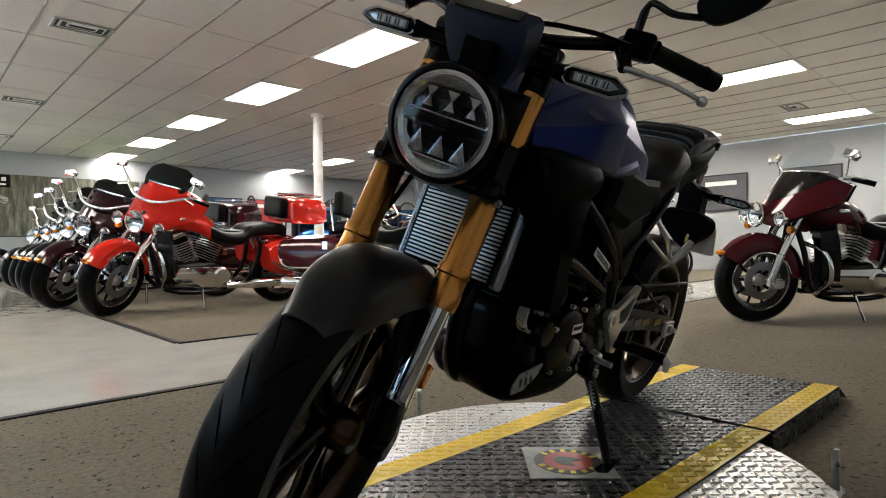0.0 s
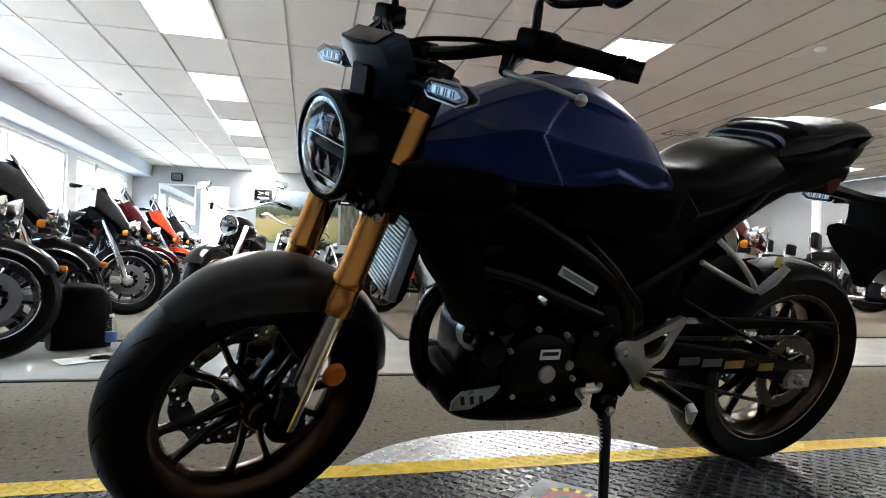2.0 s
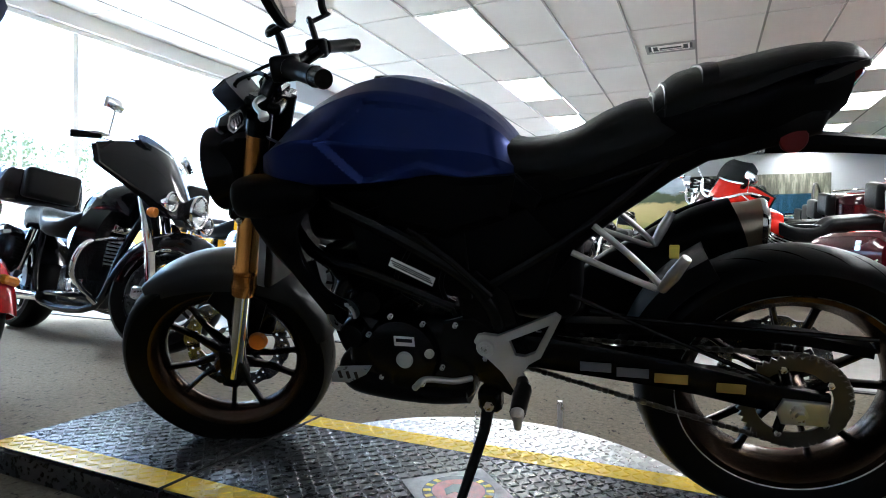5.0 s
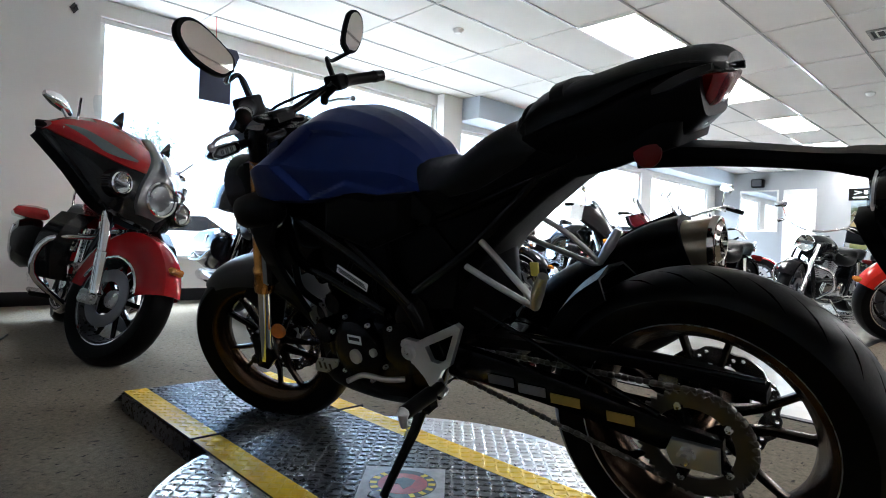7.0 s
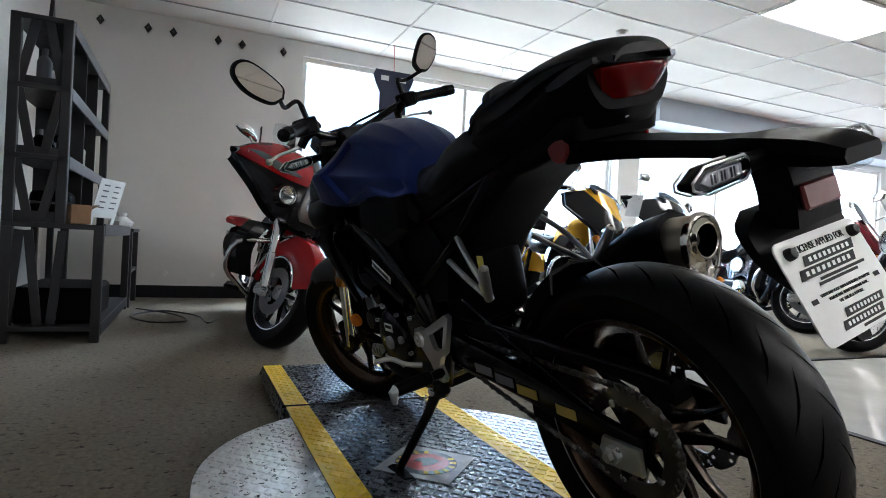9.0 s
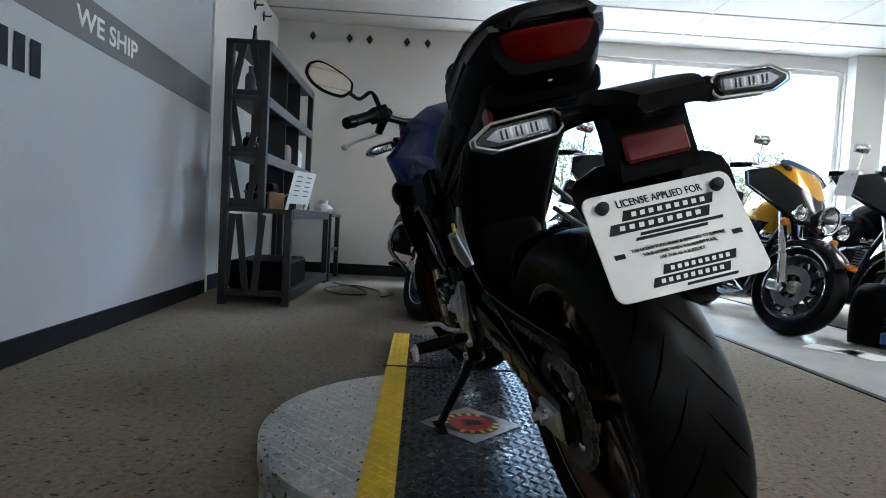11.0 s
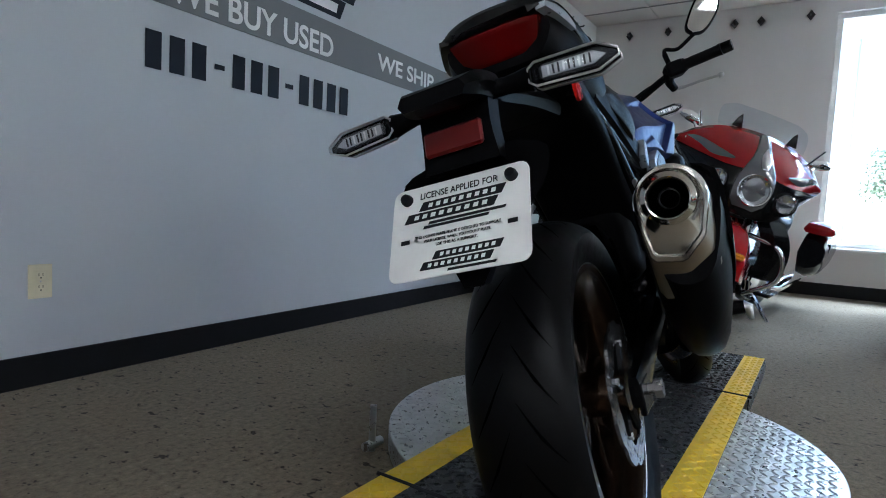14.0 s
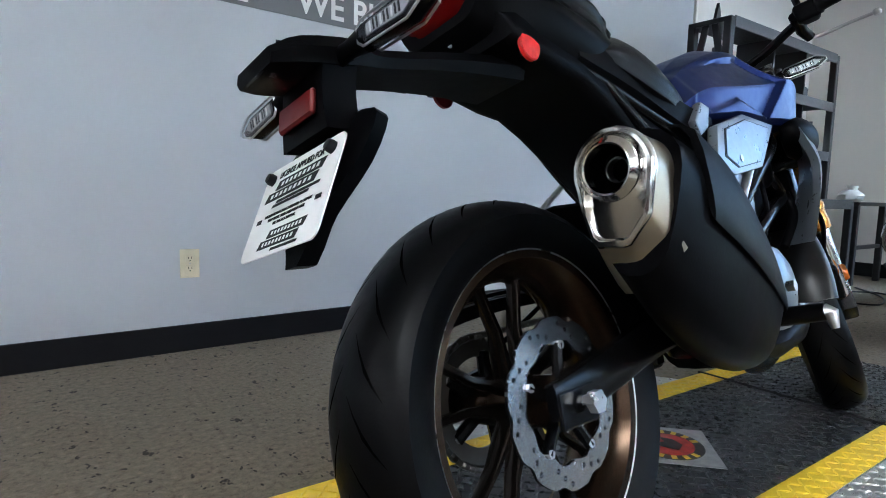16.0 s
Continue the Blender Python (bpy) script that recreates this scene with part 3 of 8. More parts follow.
def tread_grooves(R, w, n):
    """Short slanted sipes, as dark slivers let into the tread."""
    bm = bmesh.new()
    for k in range(n):
        for s in (-1, 1):
            a0 = (k + 0.5 * (s > 0)) * math.tau / n
            ring = []
            for i in range(5):
                u = i / 4
                th, yy = a0 + u * 0.27, s * (0.08 + 0.66 * u) * w / 2
                ang = math.asin(min(0.98, abs(yy) / (w / 2) * math.sin(1.25)))
                rr = R - (w * 0.62) * (1 - math.cos(ang * 0.95)) * 0.62 + 0.0006
                ring.append((th, yy, rr))
            wd = 0.024
            va = [bm.verts.new((r * math.cos(t), y, r * math.sin(t))) for t, y, r in ring]
            vb = [bm.verts.new((r * math.cos(t + wd * (1 - abs(2 * i / 4 - 1)) + 0.003), y, r * math.sin(t + wd * (1 - abs(2 * i / 4 - 1)) + 0.003))) for i, (t, y, r) in enumerate(ring)]
            for i in range(4):
                bm.faces.new((va[i], va[i + 1], vb[i + 1], vb[i]))
    return bm


def petal_disc(R, r, t, holes=True):
    """A wavy brake disc with drilled holes."""
    bm = bmesh.new()
    n = 120
    if holes:
        loops = [[(Rk * math.cos(k * math.tau / n), Rk * math.sin(k * math.tau / n)) for k in range(n) for Rk in (R - 0.0055 * max(0.0, math.cos(10 * k * math.tau / n)) ** 1.5,)],
                 [(Rk * math.cos(k * math.tau / n), Rk * math.sin(k * math.tau / n)) for k in range(n) for Rk in (r + 0.003 * math.cos(10 * k * math.tau / n),)]]
        for k in range(10):
            for f, da in ((0.30, -0.14), (0.52, 0.02), (0.74, 0.17)):
                a, q = k * math.tau / 10 + da, r + (R - r) * f
                loops.append([(q * math.cos(a) + 0.0037 * math.cos(i * math.tau / 8), q * math.sin(a) + 0.0037 * math.sin(i * math.tau / 8)) for i in range(8)])
        for lp in loops:
            vs = [bm.verts.new((u, -t / 2, w)) for u, w in lp]
            for a, b in zip(vs, vs[1:] + vs[:1]):
                bm.edges.new((a, b))
        bmesh.ops.triangle_fill(bm, use_beauty=True, edges=bm.edges[:])
        ext = bmesh.ops.extrude_face_region(bm, geom=bm.faces[:])
        bmesh.ops.translate(bm, vec=(0, t, 0), verts=[v for v in ext["geom"] if isinstance(v, bmesh.types.BMVert)])
        return bm
    def ro(k):
        return R - 0.0055 * max(0.0, math.cos(10 * k * math.tau / n)) ** 1.5
    def ri(k):
        return r + 0.003 * math.cos(10 * k * math.tau / n)
    lay = []
    for y in (-t / 2, t / 2):
        lay.append(([bm.verts.new((ro(k) * math.cos(k * math.tau / n), y, ro(k) * math.sin(k * math.tau / n))) for k in range(n)],
                    [bm.verts.new((ri(k) * math.cos(k * math.tau / n), y, ri(k) * math.sin(k * math.tau / n))) for k in range(n)]))
    (o0, i0), (o1, i1) = lay
    for k in range(n):
        j = (k + 1) % n
        bm.faces.new((o0[k], o0[j], i0[j], i0[k]))
        bm.faces.new((o1[k], i1[k], i1[j], o1[j]))
        bm.faces.new((o0[k], o1[k], o1[j], o0[j]))
        bm.faces.new((i0[k], i0[j], i1[j], i1[k]))
    return bm


def cast_wheel(name, root, R, w, rimw, m, spin=0.0):
    """A wheel: tyre, rim, five split spokes, hub."""
    hub_w = rimw
    wheel = part(name, lathe([(0.030, -hub_w * 0.7), (0.036, -hub_w * 0.6), (0.040, 0), (0.036, hub_w * 0.6), (0.030, hub_w * 0.7)], 28, "Y"), "bronze", root, "dark bronze cast wheel", True, m)
    part("tyre", tyre(R, w, 0.216), "rubber", wheel, "black road tyre", True)
    part("tread_sipe", tread_grooves(R, w, 26), "groove", wheel)["kind"] = "stuff"
    rim = [(0.222, -rimw / 2), (0.224, -rimw / 2 + 0.004), (0.212, -rimw / 2 + 0.012), (0.196, -rimw * 0.22), (0.190, 0), (0.196, rimw * 0.22), (0.212, rimw / 2 - 0.012),
           (0.224, rimw / 2 - 0.004), (0.222, rimw / 2), (0.208, rimw / 2 - 0.002), (0.186, rimw * 0.24), (0.180, 0), (0.186, -rimw * 0.24), (0.208, -rimw / 2 + 0.002)]
    part("rim", lathe(rim, 72, "Y", closed=True), "bronze", wheel, "", True)
    for y in (-rimw / 2, rimw / 2):
        # thin pale ring standing in for the highlight along the rim's edge
        part("rim_lip_glint", lathe([(0.2195, y), (0.2215, y + 0.0012), (0.2235, y), (0.2215, y - 0.0012)], 72, "Y", closed=True), "steel", wheel, "rim lip with a modelled highlight", True)
    for k in range(5):
        for s in (-1, 1):
            a = spin + k * math.tau / 5
            h, e = a + s * 0.20, a + s * 0.235
            p0 = Vector((0.034 * math.cos(a + s * 0.5), s * 0.004, 0.034 * math.sin(a + s * 0.5)))
            p1 = Vector((0.11 * math.cos(h), 0, 0.11 * math.sin(h)))
            p2 = Vector((0.187 * math.cos(e), 0, 0.187 * math.sin(e)))
            rings = []
            for p, hw, hd in ((p0, 0.011, 0.018), (p1, 0.0062, 0.012), (p2 * 0.93, 0.0062, 0.011), (p2, 0.011, 0.014)):
                d = Vector((-math.sin(h), 0, math.cos(h)))
                rings.append([p + d * hw * cu + Vector((0, hd * cv, 0)) for cu, cv in ((-1, -0.6), (-0.5, -1), (0.5, -1), (1, -0.6), (1, 0.6), (0.5, 1), (-0.5, 1), (-1, 0.6))])
            part("spoke", loft(rings), "wheel_black", wheel, "", True)
    return wheel


def holed_plate(outline, holes, t, y):
    """A flat plate in the x-z plane with holes cut through."""
    bm = bmesh.new()
    for lp in [outline] + holes:
        vs = [bm.verts.new((u, y - t / 2, w)) for u, w in lp]
        for a, b in zip(vs, vs[1:] + vs[:1]):
            bm.edges.new((a, b))
    bmesh.ops.triangle_fill(bm, use_beauty=True, edges=bm.edges[:])
    ext = bmesh.ops.extrude_face_region(bm, geom=bm.faces[:])
    bmesh.ops.translate(bm, vec=(0, t, 0), verts=[v for v in ext["geom"] if isinstance(v, bmesh.types.BMVert)])
    return bm


def bolt(root, p, r=0.007, axis="Y", h=0.005, material="steel", steer=None):
    bm = lathe([(r, -h), (r, h), (r * 0.8, h + 0.001)], 6, axis)
    lathe([(r * 0.55, h), (r * 0.55, h + 0.002)], 10, axis, bm=bm)
    m = Matrix.Translation(p)
    return part("bolt", bm, material, root, "", False, steer @ m if steer is not None else m)


def turn_signal(root, m):
    """A slim indicator on a stalk; built pointing along +y."""
    stalk = part("indicator", skin([half_ring_y(0.0, 0.012, 0.013), half_ring_y(0.03, 0.010, 0.011), half_ring_y(0.062, 0.014, 0.016)], 2, 2), "blk_plastic", root, "slim black indicator stalk", True, m)
    outline = [(0.060, -0.008), (0.068, -0.014), (0.140, -0.0155), (0.163, -0.005), (0.163, 0.003), (0.140, 0.0155), (0.068, 0.014), (0.060, 0.008)]
    part("housing", prism(outline, 0.018, "X", 0.0, 0.005), "blk_satin", stalk, "", True)
    part("reflector", prism([(0.072 + (u - 0.06) * 0.86, v * 0.68) for u, v in outline], 0.004, "X", 0.0085, 0.001), "dark_metal", stalk)
    part("reflector", prism([(0.072 + (u - 0.06) * 0.86, v * 0.68) for u, v in outline], 0.004, "X", -0.0085, 0.001), "dark_metal", stalk)
    for s in (-1, 1):
        part("lens", prism([(0.067 + (u - 0.06) * 0.93, v * 0.86) for u, v in outline], 0.005, "X", s * 0.0140, 0.002), "clear_lens", stalk, "clear ribbed lens", True)
        part("lens_edge", tube([(s * 0.0115, u, v) for u, v in outline], 0.0016, 6, closed=True), "silver", stalk, "", True)
        part("lamp_strip", prism([(0.076, -0.0065), (0.136, -0.0075), (0.150, 0.0), (0.136, 0.0075), (0.076, 0.0065)], 0.003, "X", s * 0.0108, 0.0008), "lamp_body", stalk, "silvery lamp strip", True)
        for k in range(9):
            part("lens_rib", box(0.0012, 0.0022, 0.011, (s * 0.0126, 0.084 + k * 0.0060, 0)), "base" if k % 3 else "silver", stalk)
    return stalk


def half_ring_y(y, a, b):
    return [(a * math.cos(k * math.tau / 8), y, b * math.sin(k * math.tau / 8)) for k in range(8)]


bike = empty("motorcycle", BIKE)
tagged(bike, "matte blue naked motorcycle with gold fork leaning on its side stand", "motorcycle")

# wheels, brakes and drive
cast_wheel("rear_wheel", bike, 0.305, 0.146, 0.118, Matrix.Translation(REAR) @ Matrix.Diagonal((0.935, 1, 0.935, 1)), 0.35)
cast_wheel("front_wheel", bike, 0.293, 0.108, 0.086, STEER @ Matrix.Translation(FRONT) @ Matrix.Diagonal((0.935, 1, 0.935, 1)), -0.35)
fd = part("front_brake_disc", petal_disc(0.142, 0.100, 0.0045), "disc_steel", bike, "drilled petal brake disc", False, STEER @ Matrix.Translation(FRONT + Vector((0, -0.052, 0))))
for k in range(5):
    a = k * math.tau / 5
    part("carrier_arm", tube([(0.03 * math.cos(a), 0, 0.03 * math.sin(a)), (0.104 * math.cos(a + 0.3), 0, 0.104 * math.sin(a + 0.3))], 0.007, 8), "blk_satin", fd)
part("sensor_ring", petal_disc(0.062, 0.050, 0.003, False), "steel", fd)
rd = part("rear_brake_disc", petal_disc(0.110, 0.077, 0.005), "disc_steel", bike, "drilled petal brake disc", False, Matrix.Translation(REAR + Vector((0, -0.078, 0))))
for k in range(5):
    a = k * math.tau / 5 + 0.2
    part("carrier_arm", tube([(0.03 * math.cos(a), 0.004, 0.03 * math.sin(a)), (0.076 * math.cos(a), 0, 0.076 * math.sin(a))], 0.008, 8), "blk_satin", rd)
    bolt(rd, (0.073 * math.cos(a), -0.002, 0.073 * math.sin(a)), 0.006, "Y", 0.005, "silver")
bm = bmesh.new()
n = 42
vo, vi = [], []
for y in (-0.003, 0.003):
    vo.append([bm.verts.new(((0.098 if k % 2 else 0.090) * math.cos(k * math.tau / (2 * n)), y, (0.098 if k % 2 else 0.090) * math.sin(k * math.tau / (2 * n)))) for k in range(2 * n)])
    vi.append([bm.verts.new((0.066 * math.cos(k * math.tau / (2 * n)), y, 0.066 * math.sin(k * math.tau / (2 * n)))) for k in range(2 * n)])
for k in range(2 * n):
    j = (k + 1) % (2 * n)
    bm.faces.new((vo[0][k], vo[0][j], vi[0][j], vi[0][k]))
    bm.faces.new((vo[1][k], vi[1][k], vi[1][j], vo[1][j]))
    bm.faces.new((vo[0][k], vo[1][k], vo[1][j], vo[0][j]))
    bm.faces.new((vi[0][k], vi[0][j], vi[1][j], vi[1][k]))
sp = part("rear_sprocket", bm, "chain", bike, "dark steel chain sprocket", False, Matrix.Translation(REAR + Vector((0, 0.076, 0))))
for k in range(5):
    a = k * math.tau / 5
    part("carrier_arm", tube([(0.03 * math.cos(a), -0.01, 0.03 * math.sin(a)), (0.072 * math.cos(a), 0, 0.072 * math.sin(a))], 0.010, 8), "blk_satin", sp)
    bolt(sp, (0.070 * math.cos(a), 0.002, 0.070 * math.sin(a)), 0.007, "Y", 0.005, "steel")
# chain: two runs of links and the wrap round the sprocket
path = []
for k in range(25):
    a = math.pi * 0.5 + (k / 24) * math.pi
    path.append((REAR.x + 0.0955 * math.cos(a), 0.076, REAR.z + 0.0955 * math.sin(a)))
run = [Vector((-0.10, 0.076, 0.395)), *[Vector(p) for p in path], Vector((-0.10, 0.076, 0.335))]
links = bmesh.new()
dist, nxt = 0.0, 0.0
for a, b in zip(run, run[1:]):
    L = (b - a).length
    while nxt <= dist + L:
        p = a + (b - a) * ((nxt - dist) / L)
        d = (b - a).normalized()
        box(0.0145, 0.012 if round(nxt / 0.0127) % 2 else 0.008, 0.0105, p, 0.003, rot=Vector((1, 0, 0)).rotation_difference(d).to_matrix(), bm=links)
        nxt += 0.0127
    dist += L
part("drive_chain", links, "chain", bike, "oiled steel drive chain")["kind"] = "stuff"
# rear axle nuts and adjusters
for s in (1, -1):
    part("axle_nut", lathe([(0.015, 0), (0.015, 0.012), (0.009, 0.013), (0.009, 0.022)], 6, "Y"), "steel", bike, "", False, Matrix.Translation(REAR + Vector((0, s * 0.112 - (0.022 if s < 0 else 0), 0))))
    part("axle_adjuster", prism([(-0.045, -0.024), (0.03, -0.026), (0.04, 0.0), (0.03, 0.024), (-0.045, 0.022)], 0.010, "Y", 0, 0.003), "silver" if s > 0 else "blk_satin", bike, "chain adjuster block", False, Matrix.Translation(REAR + Vector((-0.005, s * 0.107, -0.002))))
# swingarm
for s in (1, -1):
    keys = []
    for x, z, hh, hw, yy in ((-0.10, 0.375, 0.036, 0.016, 0.085), (-0.26, 0.362, 0.034, 0.014, 0.092), (-0.45, 0.340, 0.030, 0.012, 0.096), (-0.60, 0.312, 0.028, 0.010, 0.098), (-0.71, 0.300, 0.022, 0.008, 0.098)):
        keys.append([(x, s * yy + hw * cu, z + hh * cv) for cu, cv in ((-1, -0.7), (-0.7, -1), (0.7, -1), (1, -0.7), (1, 0.7), (0.7, 1), (-0.7, 1), (-1, 0.7))])
    part("swingarm", skin(keys, 1, 4), "blk_satin", bike, "black pressed steel swingarm", True)
part("swingarm_bridge", box(0.10, 0.17, 0.06, (-0.235, 0, 0.37), 0.02, seg=3), "blk_satin", bike, "", True)
for x0, x1, mat in ((-0.27, -0.33, "grey_ink"), (-0.34, -0.40, "grey_ink"), (-0.41, -0.47, "sticker_yellow"), (-0.52, -0.57, "sticker_yellow")):
    part("warning_label", box(abs(x1 - x0), 0.0006, 0.020, ((x0 + x1) / 2, 0.1105 - 0.0 * x0, 0.352 + (x0 + 0.26) * 0.10)), mat, bike, "small faded warning label")
# chain guard, inner mudguard and its stays
part("chain_guard", skin([[(x, 0.076 + 0.018 * cu, z + 0.010 * cv) for cu, cv in ((-1, -1), (1, -1), (1, 1), (-1, 1))] for x, z in ((-0.24, 0.425), (-0.45, 0.43), (-0.64, 0.425), (-0.77, 0.405))], 1, 4), "blk_plastic", bike, "", True)
hug = []
for k in range(6):
    a = radians(60 - k * 11)
    r = 0.312
    hug.append([(REAR.x + (r + dz) * math.cos(a), yy, REAR.z + (r + dz) * math.sin(a)) for yy, dz in ((-0.078, -0.035), (-0.058, 0.002), (0, 0.012), (0.058, 0.002), (0.078, -0.035), (0.074, -0.038), (0.054, -0.003), (0, 0.006), (-0.054, -0.003), (-0.074, -0.038))])
part("rear_mudguard", skin(hug, 1, 4), "blk_plastic", bike, "black inner rear mudguard", True)
part("mudguard_stay", tube([(-0.33, 0.100, 0.456), (-0.55, 0.104, 0.446), (-0.77, 0.098, 0.434)], 0.0045, 8), "blk_satin", bike, "", True)
part("mudguard_stay", tube([(-0.25, 0.098, 0.498), (-0.42, 0.102, 0.424), (-0.61, 0.102, 0.345)], 0.0045, 8), "blk_satin", bike, "", True)
# rear shock
part("shock_absorber", tube([(-0.24, 0, 0.40), (-0.19, 0, 0.66)], 0.024, 16), "blk_satin", bike, "", True)
spring = [(-0.24 + 0.05 * u + 0.034 * math.cos(u * 44), 0.034 * math.sin(u * 44), 0.42 + 0.22 * u) for u in [i / 110 for i in range(111)]]
part("shock_spring", tube(spring, 0.0055, 8), "blk_satin", bike, "", True)

# frame tubes
def rail(pts, r, mat="blk_satin", name="frame_tube", label=""):
    for s in (1, -1):
        part(name, tube(smooth_path([(x, s * y, z) for x, y, z in pts], 5), r, 12), mat, bike, label, True)


rail([(0.42, 0.03, 0.78), (0.25, 0.115, 0.70), (0.05, 0.125, 0.60), (-0.08, 0.115, 0.50), (-0.12, 0.10, 0.36), (-0.10, 0.09, 0.30)], 0.017)
rail([(0.41, 0.03, 0.70), (0.30, 0.10, 0.58), (0.16, 0.12, 0.54), (-0.02, 0.12, 0.47)], 0.014)
rail([(-0.05, 0.11, 0.66), (-0.25, 0.10, 0.70), (-0.48, 0.085, 0.775), (-0.62, 0.07, 0.80)], 0.013)
rail([(-0.10, 0.11, 0.52), (-0.26, 0.105, 0.62), (-0.40, 0.095, 0.735), (-0.45, 0.080, 0.790)], 0.011)
for s in (1, -1):
    part("frame_plate", prism([(-0.02, 0.52), (-0.06, 0.30), (-0.13, 0.27), (-0.17, 0.36), (-0.13, 0.50), (-0.07, 0.55)], 0.020, "Y", s * 0.105, 0.006), "blk_satin", bike, "", True)
part("frame_label", box(0.100, 0.0012, 0.020, (0.058, 0.1385, 0.5505), 0.0003, rot=Euler((0, radians(-25), 0)).to_matrix()), "white_label", bike, "white printed safety label")
for k in range(3):
    part("print_line", box(0.088, 0.0012, 0.0022, (0.058 + (k - 1) * 0.002, 0.1395, 0.5505 + (k - 1) * 0.0052), rot=Euler((0, radians(-25), 0)).to_matrix()), "ink", bike)

# engine
eng = part("engine", box(0.30, 0.22, 0.20, (0.10, 0, 0.335), 0.045, seg=4), "blk_satin", bike, "black single-cylinder engine", True)
part("gearbox_case", box(0.20, 0.18, 0.16, (-0.03, 0, 0.36), 0.05, seg=4), "blk_satin", eng, "", True)
cyl = Matrix.Translation((0.16, 0, 0.46)) @ Matrix.Rotation(radians(28), 4, "Y")
part("cylinder", box(0.125, 0.14, 0.16, (0, 0, 0), 0.02, seg=3), "blk_satin", eng, "", True, cyl)
for k in range(8):
    part("cooling_fin", box(0.140, 0.156, 0.004, (0, 0, -0.05 + k * 0.014), 0.0015), "blk_satin", eng, "", False, cyl)
part("cylinder_head", box(0.15, 0.17, 0.09, (0, 0, 0.12), 0.025, seg=3), "blk_satin", eng, "", True, cyl)
part("generator_cover", lathe([(0.0, 0.020), (0.055, 0.018), (0.078, 0.008), (0.086, -0.01), (0.086, -0.03)], 40, "Y"), "blk_satin", eng, "", True, Matrix.Translation((0.105, 0.118, 0.355)))
part("inspection_cap", lathe([(0.0, 0.005), (0.016, 0.005), (0.018, 0.003), (0.018, -0.004)], 28, "Y"), "silver", eng, "round silver inspection cap", True, Matrix.Translation((0.092, 0.141, 0.352)))
part("timing_cap", lathe([(0.0, 0.004), (0.008, 0.004), (0.010, 0.002), (0.010, -0.006)], 20, "Y"), "silver", eng, "", True, Matrix.Translation((0.038, 0.134, 0.366)))
part("engine_label", box(0.046, 0.001, 0.022, (0.090, 0.1375, 0.394), 0.0002), "white_label", eng, "white engine label")
part("print_line", box(0.036, 0.001, 0.008, (0.090, 0.1384, 0.396)), "ink", eng)
part("clutch_cover", lathe([(0.0, -0.020), (0.060, -0.018), (0.082, -0.006), (0.088, 0.01), (0.088, 0.03)], 40, "Y"), "silver_panel", eng, "", True, Matrix.Translation((0.06, -0.125, 0.37)))
part("water_pump", lathe([(0.0, 0.016), (0.026, 0.014), (0.032, 0.004), (0.034, -0.02)], 28, "Y"), "blk_satin", eng, "", True, Matrix.Translation((0.215, 0.120, 0.395)))
part("pump_ring", lathe([(0.030, 0.012), (0.036, 0.010), (0.036, -0.01), (0.030, -0.01)], 28, "Y", closed=True), "steel", eng, "", True, Matrix.Translation((0.245, 0.100, 0.430)))
part("front_sprocket_cover", prism([(-0.10, 0.33), (-0.03, 0.31), (0.02, 0.35), (0.01, 0.43), (-0.06, 0.45), (-0.11, 0.41)], 0.03, "Y", 0.105, 0.010), "blk_satin", eng, "", True)
for p in ((0.175, 0.128, 0.40), (0.155, 0.128, 0.30), (0.06, 0.128, 0.29), (0.015, 0.122, 0.33), (0.05, 0.125, 0.43), (-0.02, 0.122, 0.43), (-0.08, 0.122, 0.36), (0.12, 0.128, 0.445)):
    bolt(eng, p, 0.0055)
part("starter_motor", tube([(0.17, 0.03, 0.47), (0.17, 0.12, 0.47)], 0.026, 16), "blk_satin", eng, "", True)
part("throttle_body", tube([(0.06, 0, 0.60), (-0.03, 0, 0.60)], 0.030, 16), "blk_plastic", eng, "", True)
for pts, r in (([(0.23, 0.10, 0.45), (0.28, 0.12, 0.50), (0.30, 0.11, 0.56)], 0.010), ([(0.05, 0.11, 0.47), (0.10, 0.125, 0.52), (0.06, 0.12, 0.60)], 0.005), ([(-0.02, 0.115, 0.45), (0.0, 0.13, 0.53), (-0.05, 0.115, 0.62)], 0.005),
               ([(0.24, -0.10, 0.45), (0.29, -0.12, 0.52), (0.30, -0.11, 0.58)], 0.010), ([(0.02, -0.12, 0.44), (0.10, -0.125, 0.53), (0.14, -0.11, 0.62)], 0.005)):
    part("hose", tube(smooth_path(pts, 6), r, 10), "blk_plastic", eng, "", True)
# exhaust header and belly guard
part("exhaust_pipe", tube(smooth_path([(0.20, -0.02, 0.50), (0.29, -0.02, 0.46), (0.315, -0.02, 0.36), (0.27, -0.03, 0.255), (0.12, -0.06, 0.225), (-0.08, -0.10, 0.235), (-0.22, -0.14, 0.275)], 6), 0.021, 16), "blk_satin", bike, "", True)
keys = [half_ring(x, ((0, zt), (hw * 0.7, zt), (hw, zt - 0.02), (hw, zb + 0.03), (hw * 0.75, zb), (0, zb - 0.004))) for x, zt, zb, hw in ((0.289, 0.292, 0.268, 0.060), (0.278, 0.312, 0.250, 0.092), (0.240, 0.318, 0.232, 0.114), (0.160, 0.304, 0.222, 0.120), (0.05, 0.285, 0.218, 0.120), (-0.03, 0.280, 0.224, 0.110))]
pan = part("belly_guard", skin(keys, 2, 3), "blk_plastic", bike, "black plastic engine belly guard", True)
